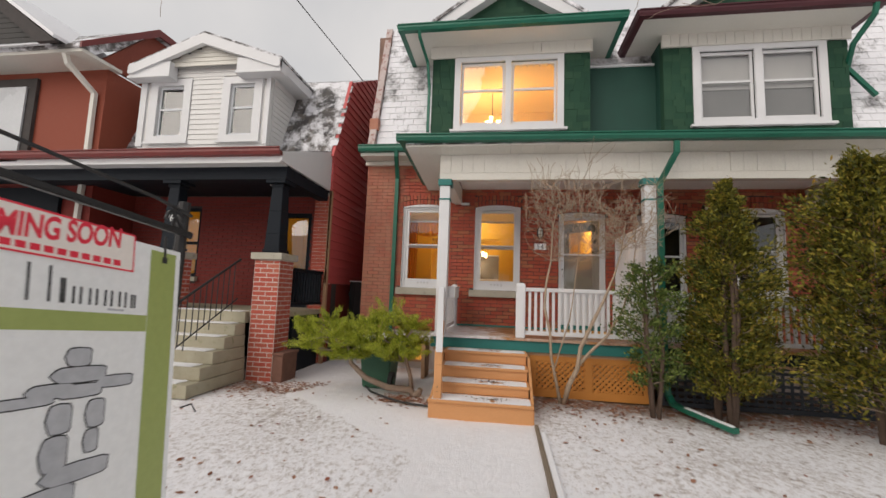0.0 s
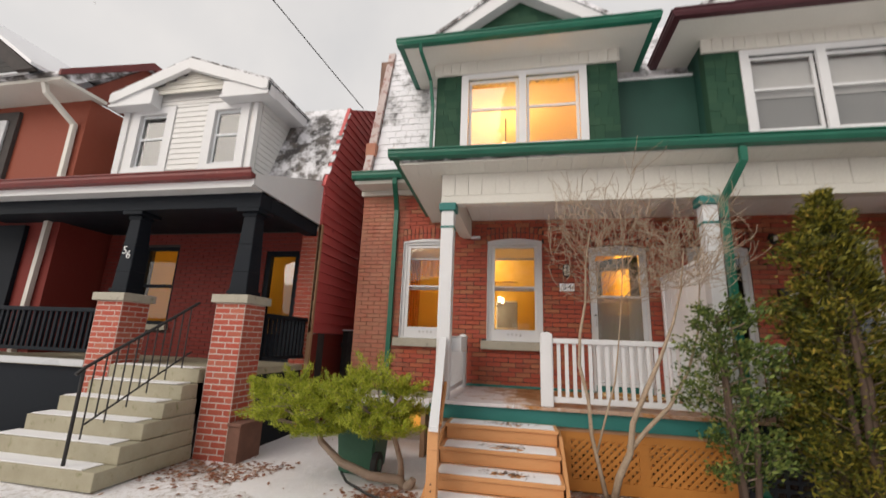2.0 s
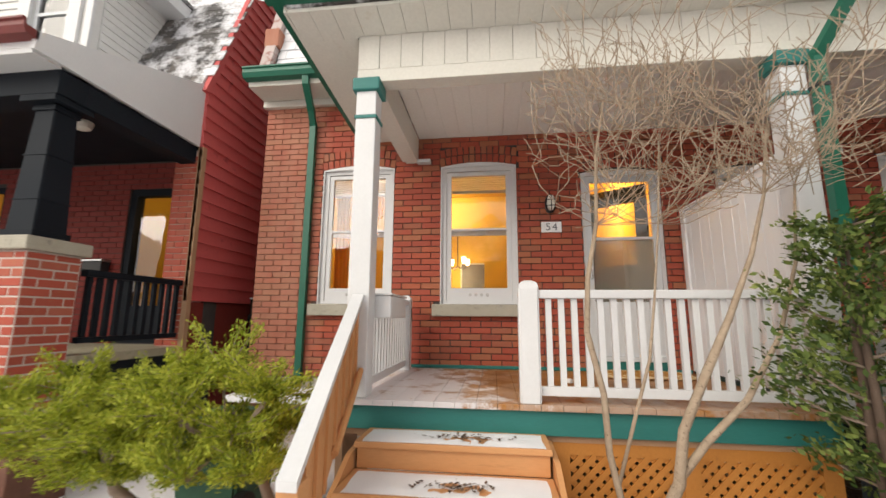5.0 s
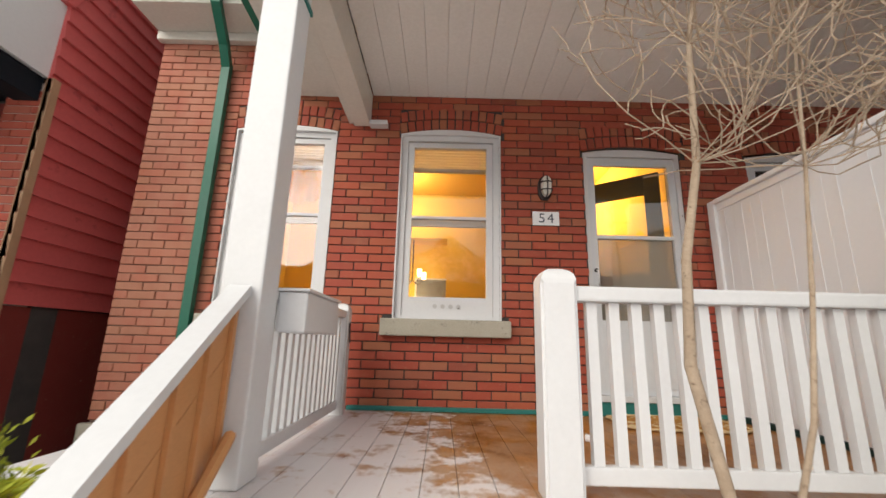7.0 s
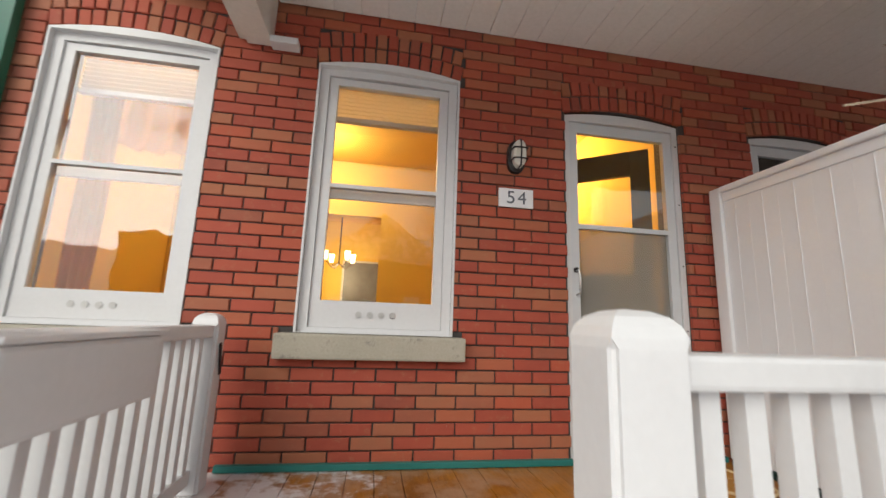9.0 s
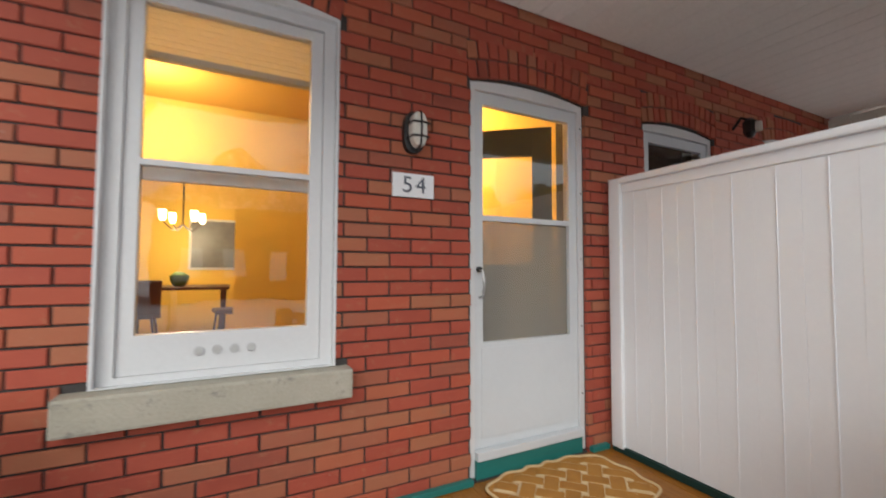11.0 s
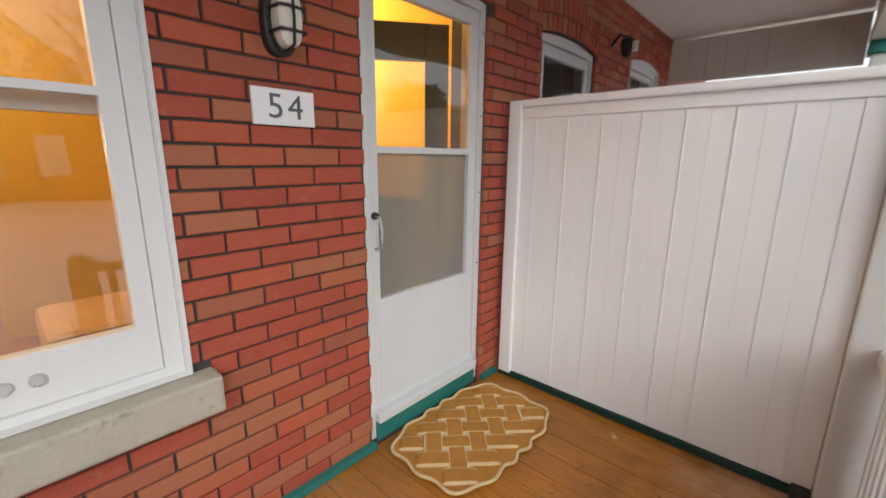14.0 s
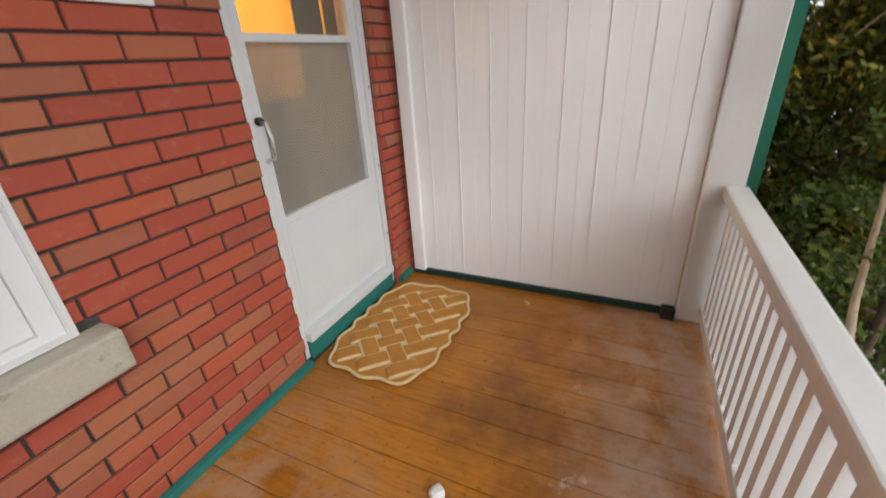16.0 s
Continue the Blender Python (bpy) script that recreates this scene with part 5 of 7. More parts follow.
def newel(name, x, y, w, z0, z1, parent):
    bm = bmesh.new()
    h = w / 2
    prof = [(h, z0), (h, z1 - 0.062), (h * 0.96, z1 - 0.045), (h * 0.87, z1 - 0.027), (h * 0.7, z1 - 0.013), (h * 0.4, z1 - 0.003), (0.002, z1)]
    rings = [[bm.verts.new((x + sx * r, y + sy * r, z)) for sx, sy in ((-1, -1), (1, -1), (1, 1), (-1, 1))] for r, z in prof]
    for a, b in zip(rings, rings[1:]):
        for k in range(4):
            bm.faces.new((a[k], a[(k + 1) % 4], b[(k + 1) % 4], b[k]))
    bm.faces.new(rings[0])
    bmesh.ops.bevel(bm, geom=[e for e in bm.edges if abs(e.verts[0].co.z - e.verts[1].co.z) > 0.3], offset=0.012, segments=3, affect='EDGES')
    return part(name, bm, M_WHITE, parent)


fr = thing("porch_railing", (1.35, PY, DECK), "white vinyl railing with square balusters along the porch", "railing")
RY = 6.285       # line of the front railing
newel("newel", 0.445, RY, 0.135, DECK + 0.003, 1.64, fr)
part("top_rail", boxes((0.514, 2.182, RY - 0.045, RY + 0.045, 1.515, 1.572), bevel=0.01), M_WHITE, fr)
part("bottom_rail", boxes((0.514, 2.182, RY - 0.022, RY + 0.022, 0.885, 0.945), bevel=0.005), M_WHITE, fr)
for i in range(19):
    x = 0.578 + i * 0.0845
    part("baluster", boxes((x - 0.019, x + 0.019, RY - 0.017, RY + 0.017, 0.946, 1.514)), M_WHITE, fr)
sr = thing("side_railing", (-0.745, 7.1, DECK), "white vinyl side railing with square balusters", "railing")
part("top_rail", boxes((-0.765, -0.675, 6.41, 7.712, 1.505, 1.56), bevel=0.01), M_WHITE, sr)
part("bottom_rail", boxes((-0.742, -0.698, 6.41, 7.712, 0.885, 0.945), bevel=0.005), M_WHITE, sr)
for i in range(14):
    y = 6.49 + i * 0.09
    part("baluster", boxes((-0.737, -0.703, y - 0.019, y + 0.019, 0.946, 1.504)), M_WHITE, sr)
newel("newel", -0.72, 7.77, 0.115, DECK + 0.003, 1.615, sr)
bm = bmesh.new()
add_box(bm, -0.661, -0.653, 7.755, 7.78, 1.33, 1.48, bevel=0.006, m=Matrix.Translation((0, 7.77, 1.44)) @ Matrix.Rotation(radians(14), 4, 'X') @ Matrix.Translation((0, -7.77, -1.44)))
part("latch", bm, M_BLACK, sr, "dark metal latch plate")
pl = thing("planter_box", (-0.61, 6.7, 1.38), "empty white planter box hung on the side railing", "planter")
part("trough", boxes((-0.674, -0.55, 6.44, 6.97, 1.375, 1.545), bevel=0.012), M_WHITE, pl)
part("rim", boxes((-0.68, -0.54, 6.43, 6.98, 1.546, 1.56), bevel=0.005), M_WHITE, pl)

# the stair railing: white capped, with an orange boarded side
st = thing("stair_railing", (-0.68, 5.6, 0.2), "orange boarded stair railing with a white snow-dusted cap", "railing")
pA, pB = Vector((-0.555, 4.955, 0.785)), Vector((-0.75, 6.24, 1.535))


def sloped(x0, x1, lo, hi, t0=0.0, t1=1.0):
    """A board following the stair railing, from lo to hi under its cap line."""
    bm = bmesh.new()
    q0, q1 = pA.lerp(pB, t0), pA.lerp(pB, t1)
    vs = []
    for q in (q0, q1):
        for dx in (x0, x1):
            for dz in (lo, hi):
                vs.append(bm.verts.new((q.x + dx, q.y, q.z + dz)))
    for f in ((0, 1, 3, 2), (4, 6, 7, 5), (0, 4, 5, 1), (2, 3, 7, 6), (0, 2, 6, 4), (1, 5, 7, 3)):
        bm.faces.new([vs[i] for i in f])
    return bm


part("cap_rail", sloped(-0.03, 0.052, -0.03, 0.008), M_WHITE, st, "white painted cap rail")
part("side_board", sloped(-0.022, 0.018, -0.20, -0.031, 0.03, 1.0), M_ORANGE, st)
part("side_board", sloped(-0.022, 0.018, -0.56, -0.204, 0.1, 1.0), M_ORANGE, st)
for k in range(7):
    t = 0.13 + k * 0.135
    part("batten", sloped(0.019, 0.034, -0.54, -0.04, t, t + 0.02), M_ORANGE, st)
part("newel", boxes((-0.60, -0.51, 4.985, 5.075, 0.217, 0.77), bevel=0.006), M_ORANGE, st)
part("grab_rail", tube([(-0.62, 5.62, 0.68), (-0.655, 5.95, 0.88), (-0.685, 6.2, 1.03)], 0.02, 8), M_ORANGE, st)
for k in range(2):
    part("bolt", disc(-0.555, 0.30 + 0.05 * k, 0.007, 4.978, 4.984, 8), M_BLACK, st)

# partition between the two porches
M_BLACKTEAL = surf("dark_teal_paint", (0.008, 0.035, 0.032), (0.014, 0.05, 0.045), 3, 60, 0.5, bumps=0.15)
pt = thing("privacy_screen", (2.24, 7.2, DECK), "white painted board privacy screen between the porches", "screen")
bm_y = 6.412
bw = 0.0915
k = 0
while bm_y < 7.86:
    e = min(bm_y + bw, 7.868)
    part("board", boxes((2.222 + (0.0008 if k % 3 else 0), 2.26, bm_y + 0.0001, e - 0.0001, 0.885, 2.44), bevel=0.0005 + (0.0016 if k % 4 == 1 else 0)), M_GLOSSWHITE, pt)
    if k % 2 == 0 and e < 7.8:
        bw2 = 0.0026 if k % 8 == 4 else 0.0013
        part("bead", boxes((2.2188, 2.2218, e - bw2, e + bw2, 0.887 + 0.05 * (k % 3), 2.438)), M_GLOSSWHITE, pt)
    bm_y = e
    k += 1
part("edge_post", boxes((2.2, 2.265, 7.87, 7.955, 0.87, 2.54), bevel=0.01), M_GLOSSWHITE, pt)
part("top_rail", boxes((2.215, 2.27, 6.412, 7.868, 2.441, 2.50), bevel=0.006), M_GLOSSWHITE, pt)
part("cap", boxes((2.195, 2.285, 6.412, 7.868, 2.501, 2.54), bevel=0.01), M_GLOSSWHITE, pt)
part("base_strip", boxes((2.21, 2.27, 6.412, 7.955, DECK + 0.003, 0.88)), M_BLACKTEAL, pt, "dark teal base strip")
part("post_block", boxes((2.16, 2.219, 6.414, 6.475, DECK + 0.003, 0.90)), M_BLACK, pt)

top(part("trim", boxes((-0.69, 1.204, 7.965, 8.0, DECK + 0.003, 0.875), (2.056, 2.2, 7.965, 8.0, DECK + 0.003, 0.875), bevel=0.004), M_TEAL), "teal painted strip at the foot of the brick wall", "trim", kind="structure")

# number plate and wall lamp
plate = thing("house_number", (0.863, 7.99, 2.385), "white tile house number plate reading 54", "house number")
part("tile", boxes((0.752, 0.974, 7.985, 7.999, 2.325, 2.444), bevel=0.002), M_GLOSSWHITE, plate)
M_NUM = surf("number_grey", (0.09, 0.1, 0.13), (0.13, 0.14, 0.17), 5, 60, 0.5, bumps=0.02)
for dx, ch_ in ((-0.036, "5"), (0.036, "4")):
    text_mesh("digit", ch_, 0.115, M_NUM, plate, (0.865 + dx, 7.984, 2.383), depth=0.0008, stretch=1.05)


def bulkhead(x, z, y=7.97):
    b = thing("bulkhead_lamp", (x, y, z), "black oval caged bulkhead lamp with frosted glass", "wall lamp")

    def oval(rx, rz, y0, y1, y2):
        bm = bmesh.new()
        n = 20
        rings = []
        for yy, s in ((y0, 1.0), (y1, 1.0), (y2, 0.72)):
            rings.append([bm.verts.new((x + rx * s * math.copysign(abs(math.cos(k * math.tau / n)) ** 0.75, math.cos(k * math.tau / n)), yy, z + rz * s * math.copysign(abs(math.sin(k * math.tau / n)) ** 0.75, math.sin(k * math.tau / n)))) for k in range(n)])
        for a, c in zip(rings, rings[1:]):
            for k in range(n):
                bm.faces.new((a[k], a[(k + 1) % n], c[(k + 1) % n], c[k]))
        bm.faces.new(rings[0])
        bm.faces.new(rings[-1])
        return bm
    part("base", oval(0.056, 0.104, 8.0, 7.965, 7.955), M_BLACK, b)
    part("glass", oval(0.04, 0.084, 7.954, 7.90, 7.885), M_CREAM, b, "frosted white glass")
    for dz in (-0.04, 0.028):
        part("cage_bar", tube([(x - 0.048, 7.95, z + dz), (x - 0.042, 7.885, z + dz), (x, 7.878, z + dz), (x + 0.042, 7.885, z + dz), (x + 0.048, 7.95, z + dz)], 0.005, 6), M_BLACK, b)
    part("cage_bar", tube([(x, 7.95, z - 0.095), (x, 7.885, z - 0.08), (x, 7.876, z), (x, 7.885, z + 0.08), (x, 7.95, z + 0.095)], 0.005, 6), M_BLACK, b)
    part("cage_ring", tube([(x + 0.049 * math.cos(k * math.tau / 16), 7.945, z + 0.095 * math.sin(k * math.tau / 16)) for k in range(17)], 0.005, 6), M_BLACK, b)
    return b


bulkhead(0.858, 2.648)
nl = thing("lantern", (3.72, 7.9, 3.1), "small dark brass wall lantern beside the neighbouring door", "wall lamp")
part("bracket", tube([(3.72, 8.0, 3.12), (3.72, 7.93, 3.2), (3.72, 7.87, 3.16)], 0.012), M_BLACK, nl)
part("lamp_body", tube([(3.72, 7.87, 3.02), (3.72, 7.87, 3.06), (3.72, 7.87, 3.15), (3.72, 7.87, 3.18)], [0.02, 0.045, 0.05, 0.012], 8), M_BLACK, nl)
part("glass", tube([(3.72, 7.81, 3.06), (3.72, 7.81, 3.13)], 0.025, 8), M_CREAM, nl)
mb = thing("mailbox", (3.89, 7.95, 2.33), "dark metal mailbox with a white label", "mailbox")
part("body", boxes((3.74, 4.02, 7.9, 8.0, 2.26, 2.4), bevel=0.01), M_BLACK, mb)
part("label", boxes((3.82, 3.96, 7.892, 7.899, 2.29, 2.33)), M_WHITE, mb)

# rope mat
M_COIR = surf("coir", (0.36, 0.155, 0.028), (0.52, 0.25, 0.05), 12, 220, 0.95, bumps=0.9)
M_ROPE = surf("pale_rope", (0.6, 0.43, 0.22), (0.74, 0.57, 0.34), 14, 260, 0.95, bumps=0.9)
mat_thing = thing("door_mat", (1.64, 7.71, DECK), "braided tan coir door mat with pale rope edges", "door mat")


def braid_strip(hl, hw, lift, turn, cx, cy):
    """One visible length of a woven strand: level in the middle, dipping under its neighbours at both ends."""
    bm = bmesh.new()
    rows = []
    for k in range(11):
        u = -hl + 2 * hl * k / 10
        f = max(0.0, abs(u) / hl - 0.55) / 0.45
        z = DECK + 0.023 + lift - 0.017 * f * f
        w = hw * (1 - 0.1 * f)
        rows.append([bm.verts.new((u, v, q)) for v, q in ((-w, DECK + 0.003), (-w, z - 0.004), (-w * 0.8, z), (w * 0.8, z), (w, z - 0.004), (w, DECK + 0.003))])
    for a, b in zip(rows, rows[1:]):
        for m in range(5):
            bm.faces.new((a[m], a[m + 1], b[m + 1], b[m]))
    bm.faces.new(rows[0])
    bm.faces.new(rows[-1])
    bmesh.ops.transform(bm, matrix=Matrix.Translation((1.64 + cx, 7.71 + cy, 0)) @ Matrix.Rotation(turn, 4, 'Z'), verts=bm.verts[:])
    return bm


def inside_rim(cx, cy, hl, hw, turn):
    c, q = math.cos(turn), math.sin(turn)
    return all(abs((cx + c * u - q * v) / 0.412) ** 4 + abs((cy + q * u + c * v) / 0.268) ** 4 < 1 for u in (-hl, hl) for v in (-hw * 0.9, hw * 0.9))


s = 0.109
hw = 0.0495
for i in range(-7, 8):
    for j in range(-7, 8):
        cx, cy = (i + j) * s * 0.7071, (i - j) * s * 0.7071
        if abs(cx) > 0.42 or abs(cy) > 0.28:
            continue
        turn = radians(45 if (i + j) % 2 else -45)
        hl = next((q for q in (0.098, 0.088, 0.078, 0.068, 0.058) if inside_rim(cx, cy, q, hw, turn)), 0)
        if not hl:
            continue
        rope = part("rope_edge", braid_strip(hl, hw, 0, turn, cx, cy), M_ROPE, mat_thing)
        part("braid", braid_strip(hl - 0.001, hw - 0.0085, 0.0022, turn, cx, cy), M_COIR, rope)


def scallop(grow_by):
    out = []
    n = 120
    for k in range(n):
        t = k * math.tau / n
        c, q = math.cos(t), math.sin(t)
        r = 1 / (abs(c / 0.415) ** 4 + abs(q / 0.272) ** 4) ** 0.25
        r += 0.012 * math.cos(14 * t) + grow_by
        out.append((1.64 + r * c, 7.71 + r * q))
    return out


part("backing", prism(scallop(-0.004), 'z', DECK + 0.0025, DECK + 0.0125), M_COIR, mat_thing)
rim = [Vector((x, y, DECK + 0.0135)) for x, y in scallop(0.0)]
part("rope_border", tube(rim + rim[:1], 0.008, 7), M_ROPE, mat_thing, "pale rope border")

# crumb of snow on the boards
bm = bmesh.new()
bmesh.ops.create_icosphere(bm, subdivisions=2, radius=0.03, matrix=Matrix.Translation((0.85, 7.15, DECK + 0.014)))
for v in bm.verts:
    v.co += 0.012 * noise.noise_vector(v.co * 30)
    v.co.z = max(v.co.z, DECK + 0.002)
top(part("snow_lump", bm, M_SNOW), "small lump of snow on the deck", "snow")

# ---------- downspouts ----------
ds = thing("downspout", (2.45, 6.3, 0), "green metal downspout with a foot along the ground", "downspout")
part("elbow", square_pipe([(2.52, 5.97, 3.66), (2.52, 5.975, 3.50), (2.50, 6.0, 3.46), (2.39, 6.17, 3.17), (2.37, 6.2, 3.12)], 0.068, 0.055), M_GREEN, ds)
part("shaft", square_pipe([(2.375, 6.2, 3.14), (2.375, 6.2, 1.5), (2.40, 6.195, 0.4), (2.42, 6.18, 0.18)], 0.07, 0.06), M_GREEN, ds)
part("foot", square_pipe([(2.42, 6.2, 0.2), (2.44, 6.1, 0.10), (2.5, 5.95, 0.075), (2.75, 5.2, 0.055)], 0.075, 0.055), M_GREEN, ds)
part("strap", boxes((2.335, 2.415, 6.165, 6.25, 2.90, 2.925)), M_BLACK, ds)
part("foot_snow", square_pipe([(2.52, 5.9, 0.107), (2.74, 5.24, 0.09)], 0.05, 0.012), M_SNOW, ds, "thin snow on the downspout foot")
d2 = thing("downspout", (-1.98, 7.93, 0), "green metal downspout on the brick wall", "downspout")
part("elbow", square_pipe([(-1.92, 7.55, 4.16), (-1.92, 7.56, 4.06), (-1.96, 7.82, 3.86), (-1.98, 7.94, 3.72)], 0.075, 0.055), M_GREEN, d2)
part("shaft", square_pipe([(-1.98, 7.945, 3.75), (-1.98, 7.945, 0.25)], 0.075, 0.055), M_GREEN, d2)
d3 = thing("dormer_downspout", (-1.5, 7.2, 5), "slim green downspout under the dormer gutter", "downspout")
part("shaft", square_pipe([(-1.42, 6.93, 6.2), (-1.42, 6.97, 6.1), (-1.34, 7.4, 5.85), (-1.31, 7.5, 5.4), (-1.31, 7.5, 4.5)], 0.05, 0.05), M_GREEN, d3)
d4 = thing("dormer_downspout", (5.9, 7.2, 5), "slim dark downspout under the dormer gutter", "downspout")
part("shaft", square_pipe([(5.86, 6.93, 6.2), (5.86, 6.97, 6.05), (5.78, 7.3, 5.75), (5.9, 7.6, 5.5), (6.3, 7.6, 5.0)], 0.06, 0.06), M_GREEN, d4)

# ---------- lattice under the porch ----------


def lattice(name, label, xa, xb, za, zb, y, material, border, pitch, slat_w=0.0125):
    lt = thing(name, ((xa + xb) / 2, y, za), label, "lattice")
    part("border", wall_with_holes(xa, xb, za, zb, y - 0.012, y + 0.02, [(xa + border, xb - border, za + border * 1.1, zb - border * 1.1)]), material, lt)
    ia, ib, ic, id_ = xa + border, xb - border, za + border * 1.1, zb - border * 1.1
    for s, yy in ((1, y - 0.004), (-1, y + 0.005)):
        c = ia - (id_ - ic)
        while c < ib + (id_ - ic):
            pts = []
            for t in (0, 1):
                z = ic if t == 0 else id_
                x = c + (z - ic) if s > 0 else c + (id_ - z)
                pts.append([x, z])
            (x0, z0), (x1, z1) = pts
            lo, hi = (x0, z0), (x1, z1)

            def clip(p, q):
                if p[0] < ia:
                    f = (ia - p[0]) / (q[0] - p[0])
                    p = (ia, p[1] + (q[1] - p[1]) * f)
                if p[0] > ib:
                    f = (p[0] - ib) / (p[0] - q[0])
                    p = (ib, p[1] + (q[1] - p[1]) * f)
                return p
            if max(x0, x1) > ia and min(x0, x1) < ib:
                lo, hi = clip(lo, hi), clip(hi, lo)
                L = math.hypot(hi[0] - lo[0], hi[1] - lo[1])
                if L > 0.04:
                    m = Matrix.Translation(((lo[0] + hi[0]) / 2, yy, (lo[1] + hi[1]) / 2)) @ Matrix.Rotation(-math.atan2(hi[1] - lo[1], hi[0] - lo[0]), 4, 'Y')
                    bm = bmesh.new()
                    add_box(bm, -L / 2, L / 2, -0.004, 0.004, -slat_w, slat_w, m=m)
                    part("slat", bm, material, lt)
            c += pitch
    return lt


lattice("porch_lattice", "orange-stained wooden lattice under the porch", 0.58, 2.25, 0.02, 0.64, 6.31, M_LATTICE, 0.105, 0.08, 0.018)
port = bpy.data.objects["porch_lattice"]
part("mullion", boxes((1.36, 1.46, 6.292, 6.297, 0.136, 0.524), bevel=0.001), M_LATTICE, port)
# the deep shade below the deck is put into this near-black tone
M_LATTICE_D = surf("shaded_blue_grey_lattice", (0.022, 0.027, 0.034), (0.035, 0.04, 0.05), 3, 60, 0.7, bumps=0.2)
ld = thing("porch_lattice", (3.85, 6.31, 0.02), "blue-grey square lattice under the adjoining porch, shade in its colour", "lattice")
part("border", wall_with_holes(2.36, 5.35, 0.02, 0.64, 6.298, 6.33, [(2.42, 5.29, 0.08, 0.58)]), M_LATTICE_D, ld)
for k in range(6):
    part("slat", boxes((2.422, 5.288, 6.304, 6.31, 0.10 + 0.083 * k, 0.14 + 0.083 * k)), M_LATTICE_D, ld)
for k in range(26):
    part("upright", boxes((2.45 + 0.11 * k, 2.49 + 0.11 * k, 6.312, 6.318, 0.082, 0.578)), M_LATTICE_D, ld)
nr = thing("porch_railing", (3.9, PY, DECK), "white railing of the adjoining porch", "railing")
part("top_rail", boxes((2.40, 5.27, RY - 0.04, RY + 0.04, 1.515, 1.572), bevel=0.01), M_WHITE, nr)
part("bottom_rail", boxes((2.40, 5.27, RY - 0.02, RY + 0.02, 0.885, 0.945)), M_WHITE, nr)
for i in range(32):
    x = 2.46 + i * 0.089
    part("baluster", boxes((x - 0.019, x + 0.019, RY - 0.016, RY + 0.016, 0.946, 1.514)), M_WHITE, nr)
bw_ = thing("basement_window", (-1.5, 7.97, 0.2), "small basement window glowing amber", "window")
part("frame", wall_with_holes(-1.75, -1.2, 0.12, 0.44, 7.95, 7.985, [(-1.71, -1.24, 0.16, 0.40)]), M_PINE, bw_)
# no room or lamp behind: the pane itself emits the amber glow
part("pane", boxes((-1.71, -1.24, 7.975, 7.984, 0.16, 0.40)), glow_mat("self_lit_pane", (0.8, 0.35, 0.06), 0.5), bw_)

# ---------- porch of the house next door ----------


def brick_pillar(xa, xb, ya, yb, z1, label):
    p = thing("brick_pillar", ((xa + xb) / 2, (ya + yb) / 2, 0), label, "pillar", "brick porch pillars")
    part("core", boxes((xa + 0.0005, xb - 0.0005, ya + 0.0005, yb - 0.0005, -0.05, z1)), M_MORTAR_P, p)
    for row, (w0, w1, fixed, along) in enumerate(((xa, xb, ya, 'x'), (ya, yb, xb, 'y'), (ya, yb, xa, 'w'))):
        for cx, cz, w, h in brick_rects(w0, w1, 0.0, z1, [], 0.218, 0.0725, 0.013, 0.0 if along == 'x' else 0.11):
            ob = link("brick", brick_mesh(w, h, 0.03, "n", M_BRICK_N), M_BRICK_N, p)
            if along == 'x':
                ob.location = (cx, fixed - 0.004, cz)
            else:
                ob.rotation_euler[2] = radians(90 if along == 'y' else -90)
                ob.location = (fixed + (0.004 if along == 'y' else -0.004), cx, cz)
            ob.matrix_parent_inverse = W(p).inverted()
    bm = boxes((xa - 0.05, xb + 0.05, ya - 0.05, yb + 0.05, z1 + 0.002, z1 + 0.11), bevel=0.012)
    part("cap_stone", bm, M_STONE, p, "pale concrete cap stone")
    return p


brick_pillar(-3.73, -3.30, 6.08, 6.50, 1.87, "red brick porch pillar with a pale cap stone")
brick_pillar(-5.63, -5.2, 6.08, 6.50, 1.87, "red brick porch pillar with a pale cap stone beside concrete steps")


M_SIGN56 = surf("pale_metal_digits", (0.6, 0.6, 0.6), (0.7, 0.7, 0.7), 5, 60, 0.4, bumps=0.05)


def tapered_post(cx, cy, label, number=False):
    p = thing("porch_post", (cx, cy, 1.98), label, "post", "tapered porch posts")
    bm = bmesh.new()
    rings = [[bm.verts.new((cx + sx * r, cy + sy * r, z)) for sx, sy in ((-1, -1), (1, -1), (1, 1), (-1, 1))] for r, z in ((0.135, 1.982), (0.095, 3.10))]
    for k in range(4):
        bm.faces.new((rings[0][k], rings[0][(k + 1) % 4], rings[1][(k + 1) % 4], rings[1][k]))
    bm.faces.new(rings[0])
    bm.faces.new(rings[1])
    bmesh.ops.bevel(bm, geom=bm.edges[:], offset=0.008, segments=2, affect='EDGES')
    part("shaft", bm, M_NAVY, p)
    for z, r in ((2.0, 0.15), (2.3, 0.129), (2.68, 0.116), (3.08, 0.11)):
        part("band", boxes((cx - r, cx + r, cy - r, cy + r, z, z + (0.05 if z in (2.0, 3.08) else 0.012)), bevel=0.003), M_NAVY, p)
    part("cap", boxes((cx - 0.17, cx + 0.17, cy - 0.17, cy + 0.17, 3.135, 3.188), bevel=0.004), M_NAVY, p)
    if number:
        text_mesh("digit", "5", 0.165, M_SIGN56, p, (cx - 0.035, cy - 0.128, 2.6), (88, 0, 0), 0.004)
        text_mesh("digit", "6", 0.165, M_SIGN56, p, (cx + 0.04, cy - 0.131, 2.535), (88, 0, 0), 0.004)
    return p


tapered_post(-3.515, 6.29, "blue-black tapered porch post")
tapered_post(-5.415, 6.29, "blue-black tapered porch post numbered 56", True)

